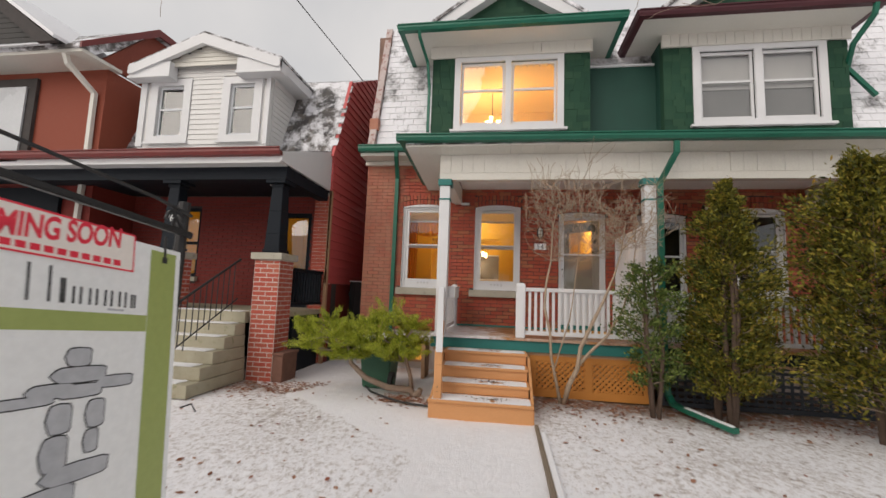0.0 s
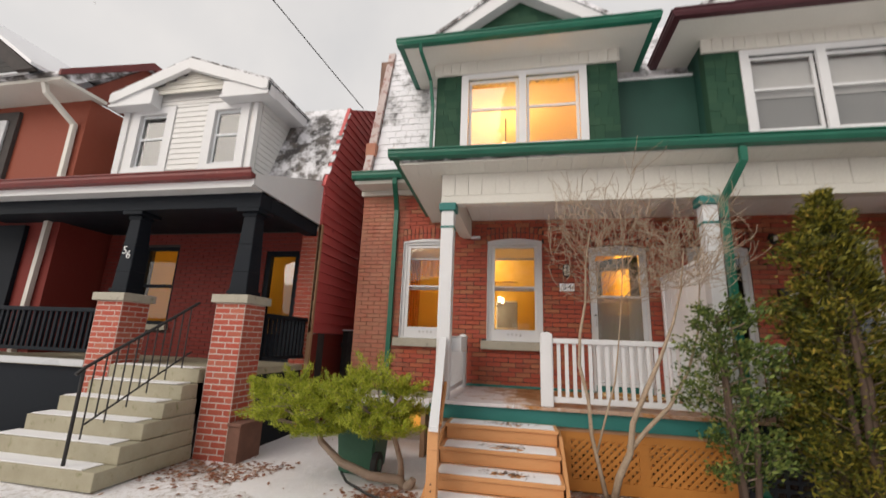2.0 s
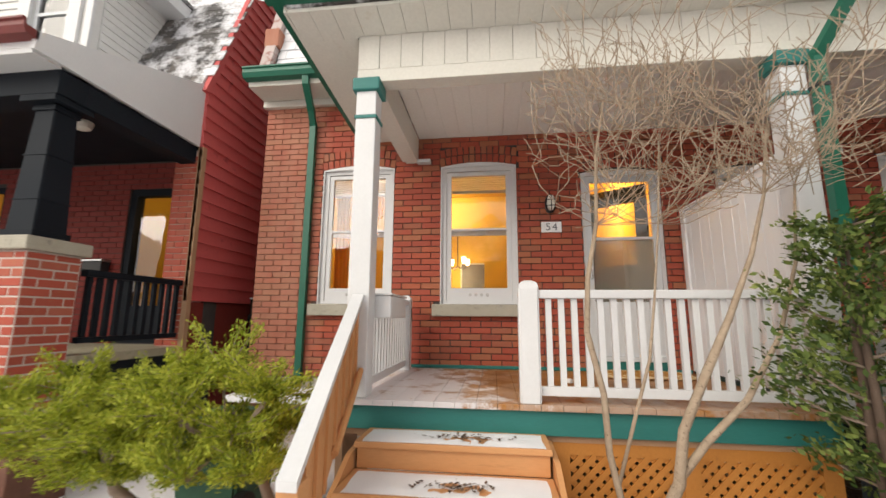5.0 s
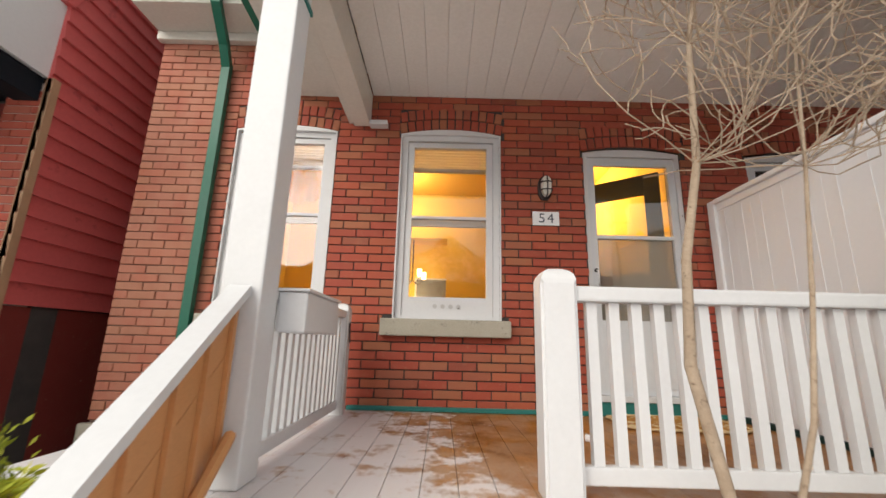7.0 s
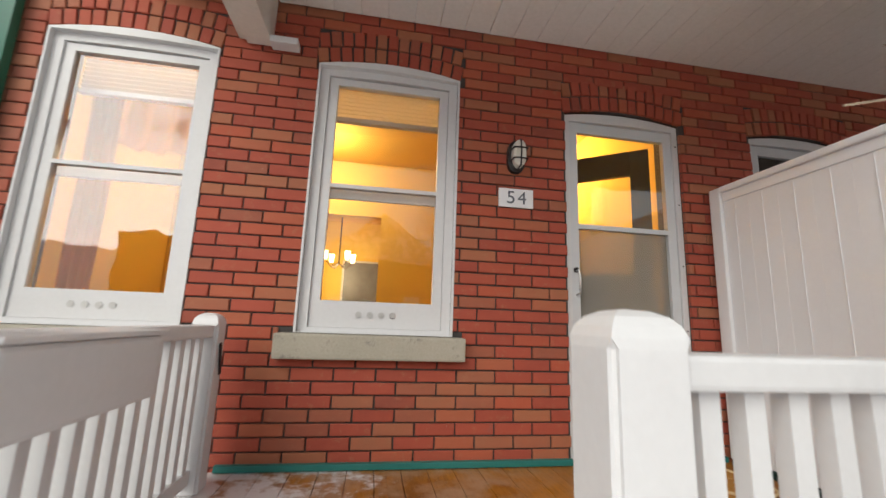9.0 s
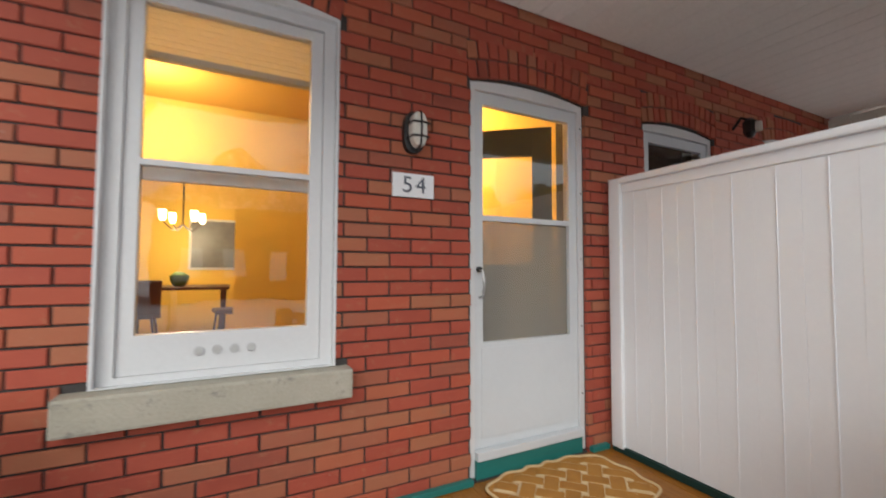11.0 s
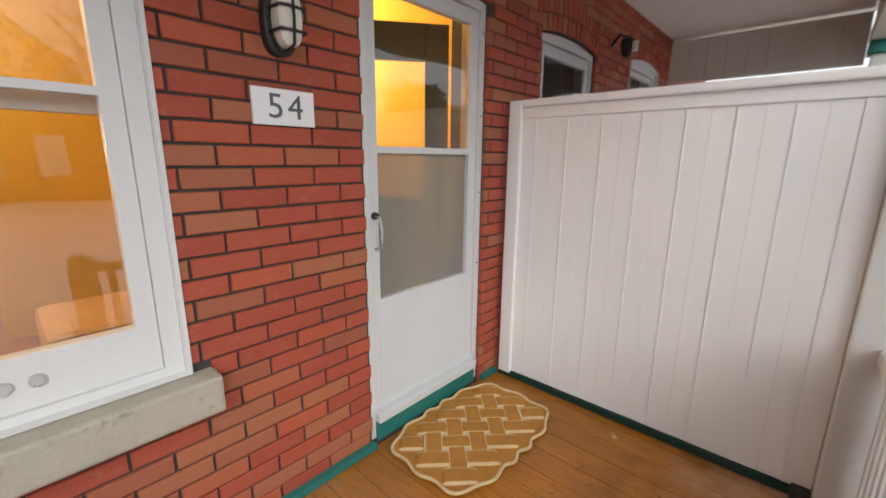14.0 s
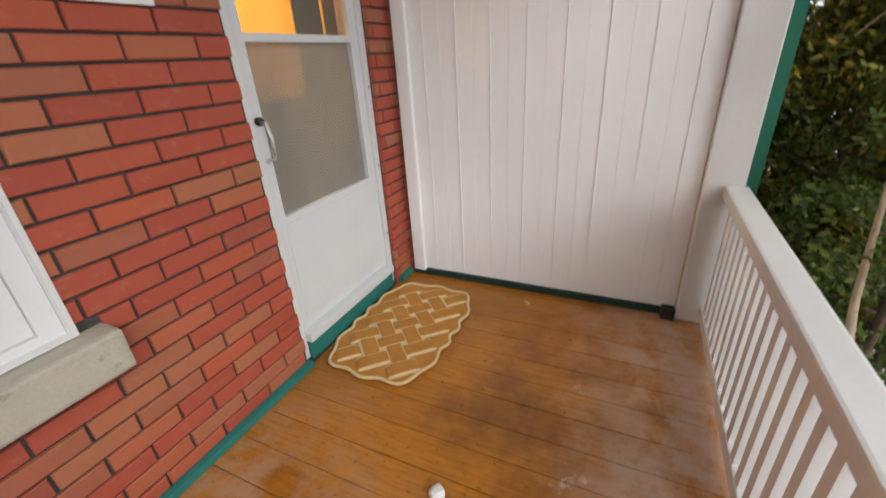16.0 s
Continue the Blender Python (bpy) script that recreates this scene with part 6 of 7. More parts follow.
ns = thing("concrete_steps", (-4.5, 5.5, 0), "mossy concrete front steps dusted with snow", "steps")
for k in range(6):
    z = 1.035 - 0.173 * k
    yf = 6.05 - 0.235 * k
    xl = -5.16 - (0.0 if k < 2 else 0.09 * (k - 1))
    bm = boxes((xl, -3.80 + 0.014 * k, yf, 6.7 if k == 0 else 6.06, z - 0.17, z), bevel=0.014)
    for v in bm.verts:
        v.co += 0.006 * noise.noise_vector(v.co * 5)
    part("step", bm, M_CONCRETE, ns)
    bm = boxes((xl + 0.03, -3.9, yf + 0.02, yf + 0.235, z + 0.002, z + 0.012), bevel=0.004)
    top(part("snow_patch", bm, M_SNOW), "thin snow on a concrete step", "snow", "snow on the concrete steps")
ir = thing("iron_handrail", (-4.1, 5.4, 0.2), "black wrought iron stair handrail", "handrail")
hA, hB = Vector((-4.16, 4.92, 1.09)), Vector((-3.95, 6.04, 1.86))
part("rail", tube([hA + Vector((-0.01, -0.06, -0.06)), hA, hA.lerp(hB, 0.5), hB], 0.018, 8), M_BLACK, ir)
part("lower_rail", tube([hA + Vector((0.02, 0.1, -0.55)), hB + Vector((0, 0, -0.62))], 0.011, 6), M_BLACK, ir)
part("post", tube([(-4.17, 4.93, 0.16), hA], 0.018, 8), M_BLACK, ir)
for k in range(1, 12):
    q = hA.lerp(hB, k / 12)
    part("baluster", tube([q + Vector((0, 0, -0.75 if k % 2 else -0.62)), q], 0.008, 6), M_BLACK, ir)


def black_rail(a, b, label, n):
    r = thing("black_railing", ((a[0] + b[0]) / 2, (a[1] + b[1]) / 2, 1.04), label, "railing", "black porch railings")
    d = (Vector(b) - Vector(a))
    L = d.length
    m = Matrix.Translation(a) @ Matrix.Rotation(math.atan2(d.y, d.x), 4, 'Z')
    for nm, z0, z1, w in (("top_rail", 1.72, 1.78, 0.04), ("bottom_rail", 1.14, 1.19, 0.03)):
        bm = bmesh.new()
        add_box(bm, 0, L, -w, w, z0, z1, bevel=0.006, m=m)
        part(nm, bm, M_NAVY, r)
    for k in range(n):
        x = L * (k + 0.5) / n
        bm = bmesh.new()
        add_box(bm, x - 0.022, x + 0.022, -0.018, 0.018, 1.191, 1.719, m=m)
        part("baluster", bm, M_NAVY, r)
    return r


black_rail((-9.3, 6.4, 0), (-5.7, 6.4, 0), "blue-black wooden porch railing", 34)
black_rail((-3.36, 6.6, 0), (-3.36, 7.72, 0), "blue-black wooden side railing of the porch", 11)
part("deck_edge", boxes((-9.4, -5.69, 6.12, 6.198, 0.97, 1.06), bevel=0.006), M_BLIND_G, nb)
M_PLINTH = surf("brown_brick_plinth", (0.14, 0.07, 0.05), (0.22, 0.11, 0.08), 7, 70, 0.85, bumps=0.5)
bs = thing("pillar_plinth", (-3.26, 6.3, 0), "low brown brick plinth at the foot of the pillar", "plinth")
part("block", boxes((-3.29, -3.12, 6.06, 6.5, -0.03, 0.40), bevel=0.012), M_PLINTH, bs)
part("coping", boxes((-3.29, -3.10, 6.04, 6.52, 0.402, 0.44), bevel=0.008), M_PLINTH, bs)

nw = thing("window_9", (-6.75, 8.1, 1.6), "dark framed window of the next house, lit amber", "window", kind="structure")
part("window_frame", wall_with_holes(NWIN[0] + 0.002, NWIN[1] - 0.002, NWIN[2], NWIN[3], 8.05, 8.12, [(NWIN[0] + 0.07, NWIN[1] - 0.07, NWIN[2] + 0.07, 2.3), (NWIN[0] + 0.07, NWIN[1] - 0.07, 2.36, NWIN[3] - 0.07)]), M_NAVY, nw)
pane(nw, NWIN[0] + 0.07, NWIN[1] - 0.07, NWIN[2] + 0.07, 2.3, 8.08)
pane(nw, NWIN[0] + 0.07, NWIN[1] - 0.07, 2.36, NWIN[3] - 0.07, 8.08)
part("window_sill", boxes((NWIN[0] - 0.05, NWIN[1] + 0.05, 7.93, 8.05, 1.5, 1.598), bevel=0.008), M_STONE, nw)
nd2 = thing("door_3", (-4.13, 8.1, 1.05), "glazed front door of the next house in a dark frame", "door", kind="structure")
part("door_frame", wall_with_holes(NDOOR[0] + 0.002, NDOOR[1] - 0.002, NDOOR[2], NDOOR[3], 8.04, 8.14, [(NDOOR[0] + 0.08, NDOOR[1] - 0.08, 1.5, NDOOR[3] - 0.09)]), M_NAVY, nd2)
pane(nd2, NDOOR[0] + 0.08, NDOOR[1] - 0.08, 1.5, NDOOR[3] - 0.09, 8.09)
top(part("neighbour_room", boxes((-7.9, -3.5, 10.4, 10.5, 0.95, 3.5), (-7.9, -3.5, 8.27, 10.39, 0.9, 0.945), (-7.9, -3.5, 8.27, 10.39, 3.42, 3.5), (-5.3, -5.2, 8.27, 10.39, 0.95, 3.41), (-8.02, -7.905, 8.27, 10.5, 0.9, 3.5), (-3.495, -3.4, 8.27, 10.5, 0.9, 3.5)), M_WALL_Y), "amber lit rooms of the next house", "wall", kind="structure")
nm = thing("mailbox", (-4.75, 7.95, 2.0), "small pale mailbox on the porch wall", "mailbox")
part("body", boxes((-4.87, -4.6, 7.88, 8.0, 1.90, 2.04), bevel=0.01), M_BLACK, nm)
part("lid", boxes((-4.88, -4.59, 7.87, 8.0, 2.042, 2.065), bevel=0.004), M_STEEL, nm)
cl_ = thing("ceiling_lamp", (-4.0, 7.0, 3.33), "small round white porch ceiling lamp", "ceiling lamp")
part("dome", tube([(-4.0, 6.9, 3.358), (-4.0, 6.9, 3.33), (-4.0, 6.9, 3.29), (-4.0, 6.9, 3.27)], [0.1, 0.1, 0.085, 0.04], 14), M_CREAM, cl_)
for k, (a, b, c, e) in enumerate(DW):
    w = thing("window_%d" % (10 + k), ((a + b) / 2, 7.25, c), "dark sash window in the white dormer", "window", kind="structure")
    m = (c + e) / 2 + 0.05
    part("sash", wall_with_holes(a + 0.002, b - 0.002, c, e, 7.22, 7.26, [(a + 0.05, b - 0.05, c + 0.05, m - 0.02), (a + 0.05, b - 0.05, m + 0.02, e - 0.05)]), M_GREYDOOR, w)
    pane(w, a + 0.05, b - 0.05, c + 0.05, m - 0.02, 7.24)
    pane(w, a + 0.05, b - 0.05, m + 0.02, e - 0.05, 7.24)
    # not cloth: a dark sheet for the unlit room, hiding the roof body
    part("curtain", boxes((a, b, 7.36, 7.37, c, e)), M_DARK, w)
gate = thing("alley_gate", (-2.95, 8.6, 0), "black wooden gate closing the alley", "gate")
for k in range(5):
    part("board", boxes((-3.22 + k * 0.12, -3.105 + k * 0.12, 8.9, 8.93, 0.02, 1.62), bevel=0.003), M_BLACK, gate)
part("rail", boxes((-3.23, -2.64, 8.87, 8.898, 1.3, 1.4)), M_BLACK, gate)
part("snow_cap", boxes((-3.23, -2.64, 8.89, 8.94, 1.622, 1.64), bevel=0.006), M_SNOW, gate)
# plain dark sheet added to end the view down the alley
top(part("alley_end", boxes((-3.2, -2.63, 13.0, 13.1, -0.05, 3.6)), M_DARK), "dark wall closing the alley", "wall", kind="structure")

# ---------- clutter by the steps ----------
M_BIN = surf("green_plastic", (0.03, 0.10, 0.06), (0.045, 0.14, 0.085), 3, 60, 0.5, bumps=0.1)
M_RUBBER = surf("black_rubber", (0.02, 0.02, 0.02), (0.035, 0.035, 0.035), 5, 80, 0.7, bumps=0.2)
gb = thing("wheeled_bin", (-1.65, 6.3, 0), "dark green wheeled bin behind the shrub", "bin")
bm = bmesh.new()
rings = [[bm.verts.new((-1.65 + sx * a, 6.3 + sy * b, z)) for sx, sy in ((-1, -1), (1, -1), (1, 1), (-1, 1))] for a, b, z in ((0.2, 0.22, 0.02), (0.24, 0.27, 0.62), (0.26, 0.29, 0.64))]
for a, b in zip(rings, rings[1:]):
    for k in range(4):
        bm.faces.new((a[k], a[(k + 1) % 4], b[(k + 1) % 4], b[k]))
bm.faces.new(rings[0])
bm.faces.new(rings[-1])
bmesh.ops.bevel(bm, geom=bm.edges[:], offset=0.02, segments=2, affect='EDGES')
part("body", bm, M_BIN, gb)
part("lid", boxes((-1.93, -1.37, 6.0, 6.6, 0.645, 0.69), bevel=0.02), M_BIN, gb)
wheel = part("wheel", prism([(6.1 + 0.13 * math.cos(k * math.tau / 20), 0.135 + 0.13 * math.sin(k * math.tau / 20)) for k in range(20)], 'x', -1.44, -1.38), M_RUBBER, gb)
part("hub", prism([(6.1 + 0.06 * math.cos(k * math.tau / 12), 0.135 + 0.06 * math.sin(k * math.tau / 12)) for k in range(12)], 'x', -1.379, -1.37), M_BIN, wheel)
hose = [(-1.75, 5.95, 0.06), (-1.6, 5.75, 0.04), (-1.3, 5.52, 0.035), (-0.98, 5.38, 0.03), (-0.68, 5.33, 0.03)]
top(part("garden_hose", tube([Vector(q) + Vector((0, 0, ground_z(q[0], q[1]))) for q in hose], 0.013, 8), M_RUBBER), "black garden hose lying on the snowy ground", "hose")
top(part("covered_board", boxes((-2.2, -1.0, 7.0, 7.5, 0.62, 0.68), bevel=0.01), M_SNOW), "snow-covered board behind the shrub", "board")
for tx in (-2.1, -1.16):
    part("trestle", boxes((tx, tx + 0.06, 7.05, 7.45, 0.0, 0.618)), M_PINE, bpy.data.objects["covered_board"])
top(part("edging", boxes((0.56, 0.60, 2.4, 4.9, -0.05, 0.045), bevel=0.006), M_EDGING), "weathered wooden edging board beside the path", "edging", kind="structure")

# thin snow along it
top(part("edging_snow", boxes((0.602, 0.66, 2.4, 4.7, 0.0, 0.038), bevel=0.012), M_SNOW), "snow drifted against the wooden edging board", "snow")

# ---------- sale sign ----------
sg = thing("sale_sign", (-0.9, 1.4, 0), "white and green sale sign hanging from a black iron post", "sign")
P0, P1 = Vector((-0.93, 1.39, 0)), Vector((-0.91, 0.3, 0))
sd = (P1 - P0).normalized()
u_dir, n_dir = -sd, Vector((-sd.y, sd.x, 0))
if n_dir.dot(Vector((0.2, 0.2, 0)) - P0) < 0:
    n_dir = -n_dir


def on_sign(u, z, n):
    """A place on the sign: u metres from its right edge, at a height, n in front of the face."""
    tilt = 0.10
    q = P0 - u_dir * (u + 0.055 * (z - 1.56)) + n_dir * n
    return Vector((q.x, q.y, z + tilt * u))


def sign_box(u0, u1, z0, z1, n0, n1, bevel=0.0):
    bm = bmesh.new()
    vs = [bm.verts.new(on_sign(u, z, n)) for u in (u0, u1) for n in (n0, n1) for z in (z0, z1)]
    fs = [bm.faces.new([vs[i] for i in f]) for f in ((0, 1, 3, 2), (4, 6, 7, 5), (0, 4, 5, 1), (2, 3, 7, 6), (0, 2, 6, 4), (1, 5, 7, 3))]
    if bevel:
        bmesh.ops.bevel(bm, geom=bm.edges[:], offset=bevel, segments=2, affect='EDGES')
    return bm


M_SIGN = surf("sign_white", (0.78, 0.79, 0.78), (0.82, 0.83, 0.82), 2, 40, 0.35, bumps=0.02)
M_SIGNG = surf("sign_green", (0.30, 0.36, 0.11), (0.34, 0.40, 0.13), 2, 40, 0.4, bumps=0.02)
M_SIGNR = surf("sign_red", (0.7, 0.03, 0.06), (0.75, 0.04, 0.07), 3, 40, 0.4, bumps=0.02)
M_SIGNC = surf("sign_cream", (0.78, 0.72, 0.66), (0.82, 0.76, 0.7), 3, 40, 0.4, bumps=0.02)
M_SIGNK = surf("sign_grey", (0.35, 0.36, 0.38), (0.55, 0.56, 0.58), 6, 40, 0.5, bumps=0.02)
part("board", sign_box(0.0, 0.8, 0.52, 1.56, -0.006, 0.0, 0.002), M_SIGN, sg)
part("edge_stripe", sign_box(0.022, 0.125, 0.54, 1.545, 0.0004, 0.001), M_SIGNG, sg)
part("band", sign_box(0.127, 0.78, 1.285, 1.335, 0.0004, 0.001), M_SIGNG, sg)
rider = part("rider", sign_box(0.19, 0.7, 1.462, 1.575, 0.002, 0.004), M_SIGNC, sg, "cream rider panel with red writing")
for a, b, c, d in ((0.19, 0.7, 1.57, 1.575), (0.19, 0.7, 1.462, 1.467), (0.19, 0.194, 1.467, 1.57), (0.696, 0.7, 1.467, 1.57)):
    part("border", sign_box(a, b, c, d, 0.0042, 0.005), M_SIGNR, rider)
rot = Matrix((u_dir, Vector((0, 0, 1)), n_dir)).transposed().to_4x4()


def sign_text(name, body, size, material, parent, u, z, n=0.0046, stretch=1.0):
    ob = text_mesh(name, body, size, material, parent, (0, 0, 0), (0, 0, 0), 0.0003, stretch=stretch, bold=0.0022)
    ob.data.transform(Matrix.Translation(on_sign(u, z, n)) @ rot)
    return ob


sign_text("writing", "COMING SOON", 0.078, M_SIGNR, rider, 0.432, 1.532, stretch=0.69)
for k in range(14):
    part("small_writing", sign_box(0.235 + 0.031 * k, 0.257 + 0.031 * k, 1.474, 1.49, 0.0042, 0.005), M_SIGNR, rider)
for k, (u, w, h) in enumerate(((0.17, 0.016, 0.045), (0.2, 0.03, 0.05), (0.245, 0.03, 0.05), (0.29, 0.03, 0.05), (0.335, 0.03, 0.05), (0.38, 0.012, 0.07), (0.41, 0.075, 0.1))):
    for du in (0.1, 0.75):
        part("name_mark", sign_box(u + w * du, u + w * du + 0.0065, 1.355, 1.355 + h * 0.9, 0.0004, 0.001, 0.0), M_BLACKLINE, sg)
part("small_bar", sign_box(0.21, 0.26, 1.343, 1.349, 0.0004, 0.001), M_SIGNK, sg)
# drawing of stacked stones
stones = [(0.44, 1.185, 0.055, 0.04), (0.43, 1.115, 0.115, 0.035), (0.52, 1.06, 0.09, 0.03), (0.30, 1.075, 0.09, 0.028), (0.62, 1.03, 0.14, 0.022), (0.43, 1.05, 0.1, 0.03), (0.49, 0.95, 0.05, 0.06), (0.37, 0.95, 0.045, 0.06), (0.5, 0.82, 0.055, 0.07), (0.38, 0.84, 0.035, 0.05), (0.42, 0.73, 0.14, 0.04), (0.52, 0.64, 0.12, 0.06)]
for u, z, a, b in [(0.325 + (q[0] - 0.43) * 0.8, 1.215 + (q[1] - 1.185) * 0.66, q[2] * 0.72, q[3] * 0.68) for q in stones]:
    bm = bmesh.new()
    lo = [bm.verts.new(on_sign(u + a * (1 + 0.12 * math.sin(5 * k)) * math.copysign(abs(math.cos(k * math.tau / 12)) ** 0.6, math.cos(k * math.tau / 12)), z + b * math.copysign(abs(math.sin(k * math.tau / 12)) ** 0.6, math.sin(k * math.tau / 12)), 0.0006 + 0.00002 * len(sg.children))) for k in range(12)]
    bm.faces.new(lo)
    part("stone_outline", bm, M_BLACKLINE, sg)
    bm = bmesh.new()
    lo = [bm.verts.new(on_sign(u + (a - 0.0035) * (1 + 0.12 * math.sin(5 * k)) * math.copysign(abs(math.cos(k * math.tau / 12)) ** 0.6, math.cos(k * math.tau / 12)), z + (b - 0.0035) * math.copysign(abs(math.sin(k * math.tau / 12)) ** 0.6, math.sin(k * math.tau / 12)), 0.0010 + 0.00002 * len(sg.children))) for k in range(12)]
    bm.faces.new(lo)
    part("stone_drawing", bm, M_SIGNK, sg)
part("post", tube([on_sign(0.10, -0.08, -0.035), on_sign(0.0, 1.1, -0.035), on_sign(-0.04, 1.75, -0.03)], 0.02, 8), M_BLACK, sg)
part("arm", sign_box(-0.04, 0.9, 1.62, 1.64, -0.012, 0.012, 0.003), M_BLACK, sg)
part("top_rod", tube([on_sign(-0.04, 1.7, 0), on_sign(0.12, 1.715, 0), on_sign(0.5, 1.72, 0), on_sign(0.9, 1.72, 0)], 0.006, 6), M_BLACK, sg)
part("scroll", tube([on_sign(0.03 + 0.045 * (1 - t / 15) * math.cos(t * 0.6), 1.66 + 0.045 * (1 - t / 15) * math.sin(t * 0.6), 0) for t in range(14)], 0.006, 6), M_BLACK, sg)
part("scroll", tube([on_sign(-0.04, 1.62, 0), on_sign(0.0, 1.64, 0), on_sign(0.05, 1.695, 0), on_sign(0.0, 1.71, 0)], 0.006, 6), M_BLACK, sg)
for u in (0.07, 0.72):
    part("hanger", tube([on_sign(u, 1.60, 0), on_sign(u, 1.52, 0)], 0.005, 6), M_BLACK, sg)
    part("eyelet", sign_box(u - 0.01, u + 0.01, 1.51, 1.53, 0.0005, 0.003, 0.001), M_BLACK, sg)
part("hook", tube([on_sign(-0.04, 1.02, 0), on_sign(-0.07, 1.03, 0.02), on_sign(-0.08, 1.0, 0.03)], 0.003, 6), M_BLACK, sg)

# ---------- plants ----------


def leaf_cloud(name, centres, dirs, size, material, parent, label, droop=0.3, seed=1, aspect=0.35):
    """Many small pointed leaves at the centres, each lying along its direction."""
    rng = np.random.default_rng(seed)
    c, d = np.asarray(centres, float), np.asarray(dirs, float)
    n = len(c)
    d = d + rng.normal(0, 0.45, (n, 3))
    d[:, 2] -= droop * rng.random(n)
    d /= np.linalg.norm(d, axis=1)[:, None] + 1e-9
    s = np.cross(d, rng.normal(0, 1, (n, 3)))
    s /= np.linalg.norm(s, axis=1)[:, None] + 1e-9
    L = size * (0.6 + 0.8 * rng.random(n))[:, None]
    w = L * aspect
    v = np.stack([c - d * L * 0.5, c + s * w * 0.5, c + d * L * 0.55, c - s * w * 0.5], 1).reshape(-1, 3)
    f = np.arange(n * 4).reshape(n, 4)
    me = bpy.data.meshes.new(name)
    me.from_pydata(v.tolist(), [], f.tolist())
    return link(name, me, material, parent, label)


def leaf_mat(name, stops, rough=0.6):
    m, nt, n, l, p = node_mat(name)
    pos = place(n, l)
    rnd = n.new("ShaderNodeNewGeometry").outputs["Random Per Island"]
    clump = noise_of(n, l, pos, 5, 4, 0.6)
    col = ramp(n, l, maths(n, l, 'ADD', maths(n, l, 'MULTIPLY', rnd, 0.55), maths(n, l, 'MULTIPLY', clump, 0.5)), stops)
    l.new(col, p.inputs["Base Color"])
    p.inputs["Roughness"].default_value, p.inputs["Specular IOR Level"].default_value = rough, 0.3
    tr = n.new("ShaderNodeBsdfTranslucent")
    l.new(col, tr.inputs[0])
    ms = n.new("ShaderNodeMixShader")
    ms.inputs[0].default_value = 0.22
    l.new(p.outputs[0], ms.inputs[1])
    l.new(tr.outputs[0], ms.inputs[2])
    l.new(ms.outputs[0], n["Material Output"].inputs[0])
    return m


M_CEDAR = leaf_mat("cedar_foliage", [(0.25, (0.025, 0.03, 0.007)), (0.45, (0.095, 0.1, 0.014)), (0.68, (0.26, 0.235, 0.03)), (0.92, (0.42, 0.25, 0.05))])
M_YEW = leaf_mat("yew_foliage", [(0.2, (0.022, 0.045, 0.012)), (0.5, (0.09, 0.14, 0.03)), (0.8, (0.23, 0.28, 0.07)), (0.95, (0.32, 0.26, 0.09))])
M_JUNI = leaf_mat("juniper_foliage", [(0.12, (0.08, 0.12, 0.015)), (0.35, (0.25, 0.31, 0.03)), (0.65, (0.44, 0.48, 0.05)), (0.95, (0.56, 0.54, 0.1))])
M_BARK = surf("grey_brown_bark", (0.22, 0.16, 0.12), (0.36, 0.28, 0.22), 9, 120, 0.9, bumps=0.9, dirt=(0.13, 0.1, 0.08))
M_BARKD = surf("dark_conifer_bark", (0.08, 0.055, 0.04), (0.15, 0.1, 0.075), 9, 120, 0.9, bumps=0.9)
M_BARK2 = surf("pale_twig_bark", (0.29, 0.215, 0.15), (0.46, 0.36, 0.265), 16, 120, 0.85, bumps=0.9, dirt=(0.17, 0.12, 0.08), dirt_at=0.56)


def conifer(name, x, y, height, radius, n_branch, leaves, size, material, label, seed, base=0.25, lean=(0, 0), shape=None, category="tree", aspect=0.35):
    rng = random.Random(seed)
    t = thing(name, (x, y, ground_z(x, y)), label, category)
    topp = Vector((x + lean[0], y + lean[1], height))
    stems = bmesh.new()
    for k in range(3):
        a = rng.random() * math.tau
        off = Vector((math.cos(a), math.sin(a), 0)) * radius * 0.3
        add_tube(stems, [Vector((x, y, -0.05)) + off * 0.3, Vector((x, y, height * 0.4)) + off, topp.lerp(Vector((x, y, height * 0.7)), 0.3) + off * 0.5], [0.02 + radius * 0.03, 0.014 + radius * 0.03, 0.008], 7)
    part("trunk", stems, M_BARKD, t, smooth=True)
    cs, dr, limbs = [], [], bmesh.new()
    for b in range(n_branch):
        h = base + (1 - base) * (b + rng.random()) / n_branch
        prof = (shape or (lambda q: min(1, (1 - q) * 2.2 + 0.1) * min(1, 0.55 + q * 1.4)))(h)
        r = radius * prof * (0.65 + 0.6 * rng.random())
        a = b * 2.399 + rng.random()
        o = Vector((x, y, 0)).lerp(Vector((topp.x, topp.y, 0)), h) + Vector((0, 0, h * height * 0.93))
        tip = o + Vector((math.cos(a) * r, math.sin(a) * r, r * (0.2 + 0.55 * rng.random())))
        mid = o.lerp(tip, 0.5) + Vector((0, 0, -0.03))
        add_tube(limbs, [o, mid, tip], [0.008, 0.006, 0.002], 4, False)
        d = (tip - o).normalized()
        cnt = leaves // n_branch
        for i in range(cnt):
            u = 0.25 + 0.85 * rng.random() ** 0.7
            spread = 0.06 + 0.12 * r / radius
            q = o.lerp(tip, u) + Vector((rng.gauss(0, spread), rng.gauss(0, spread), rng.gauss(0, spread * 0.9))) * radius * 0.8
            if q.y > 6.2 and q.z < 3.0 and q.x < 2.6:
                continue
            cs.append(q)
            dr.append(d + Vector((rng.gauss(0, 0.3), rng.gauss(0, 0.3), rng.gauss(0.15, 0.3))))
    part("limb_mass", limbs, M_BARK, t)["kind"] = "stuff"
    leaf_cloud("foliage", cs, dr, size, material, t, "", 0.2, seed, aspect)
    return t


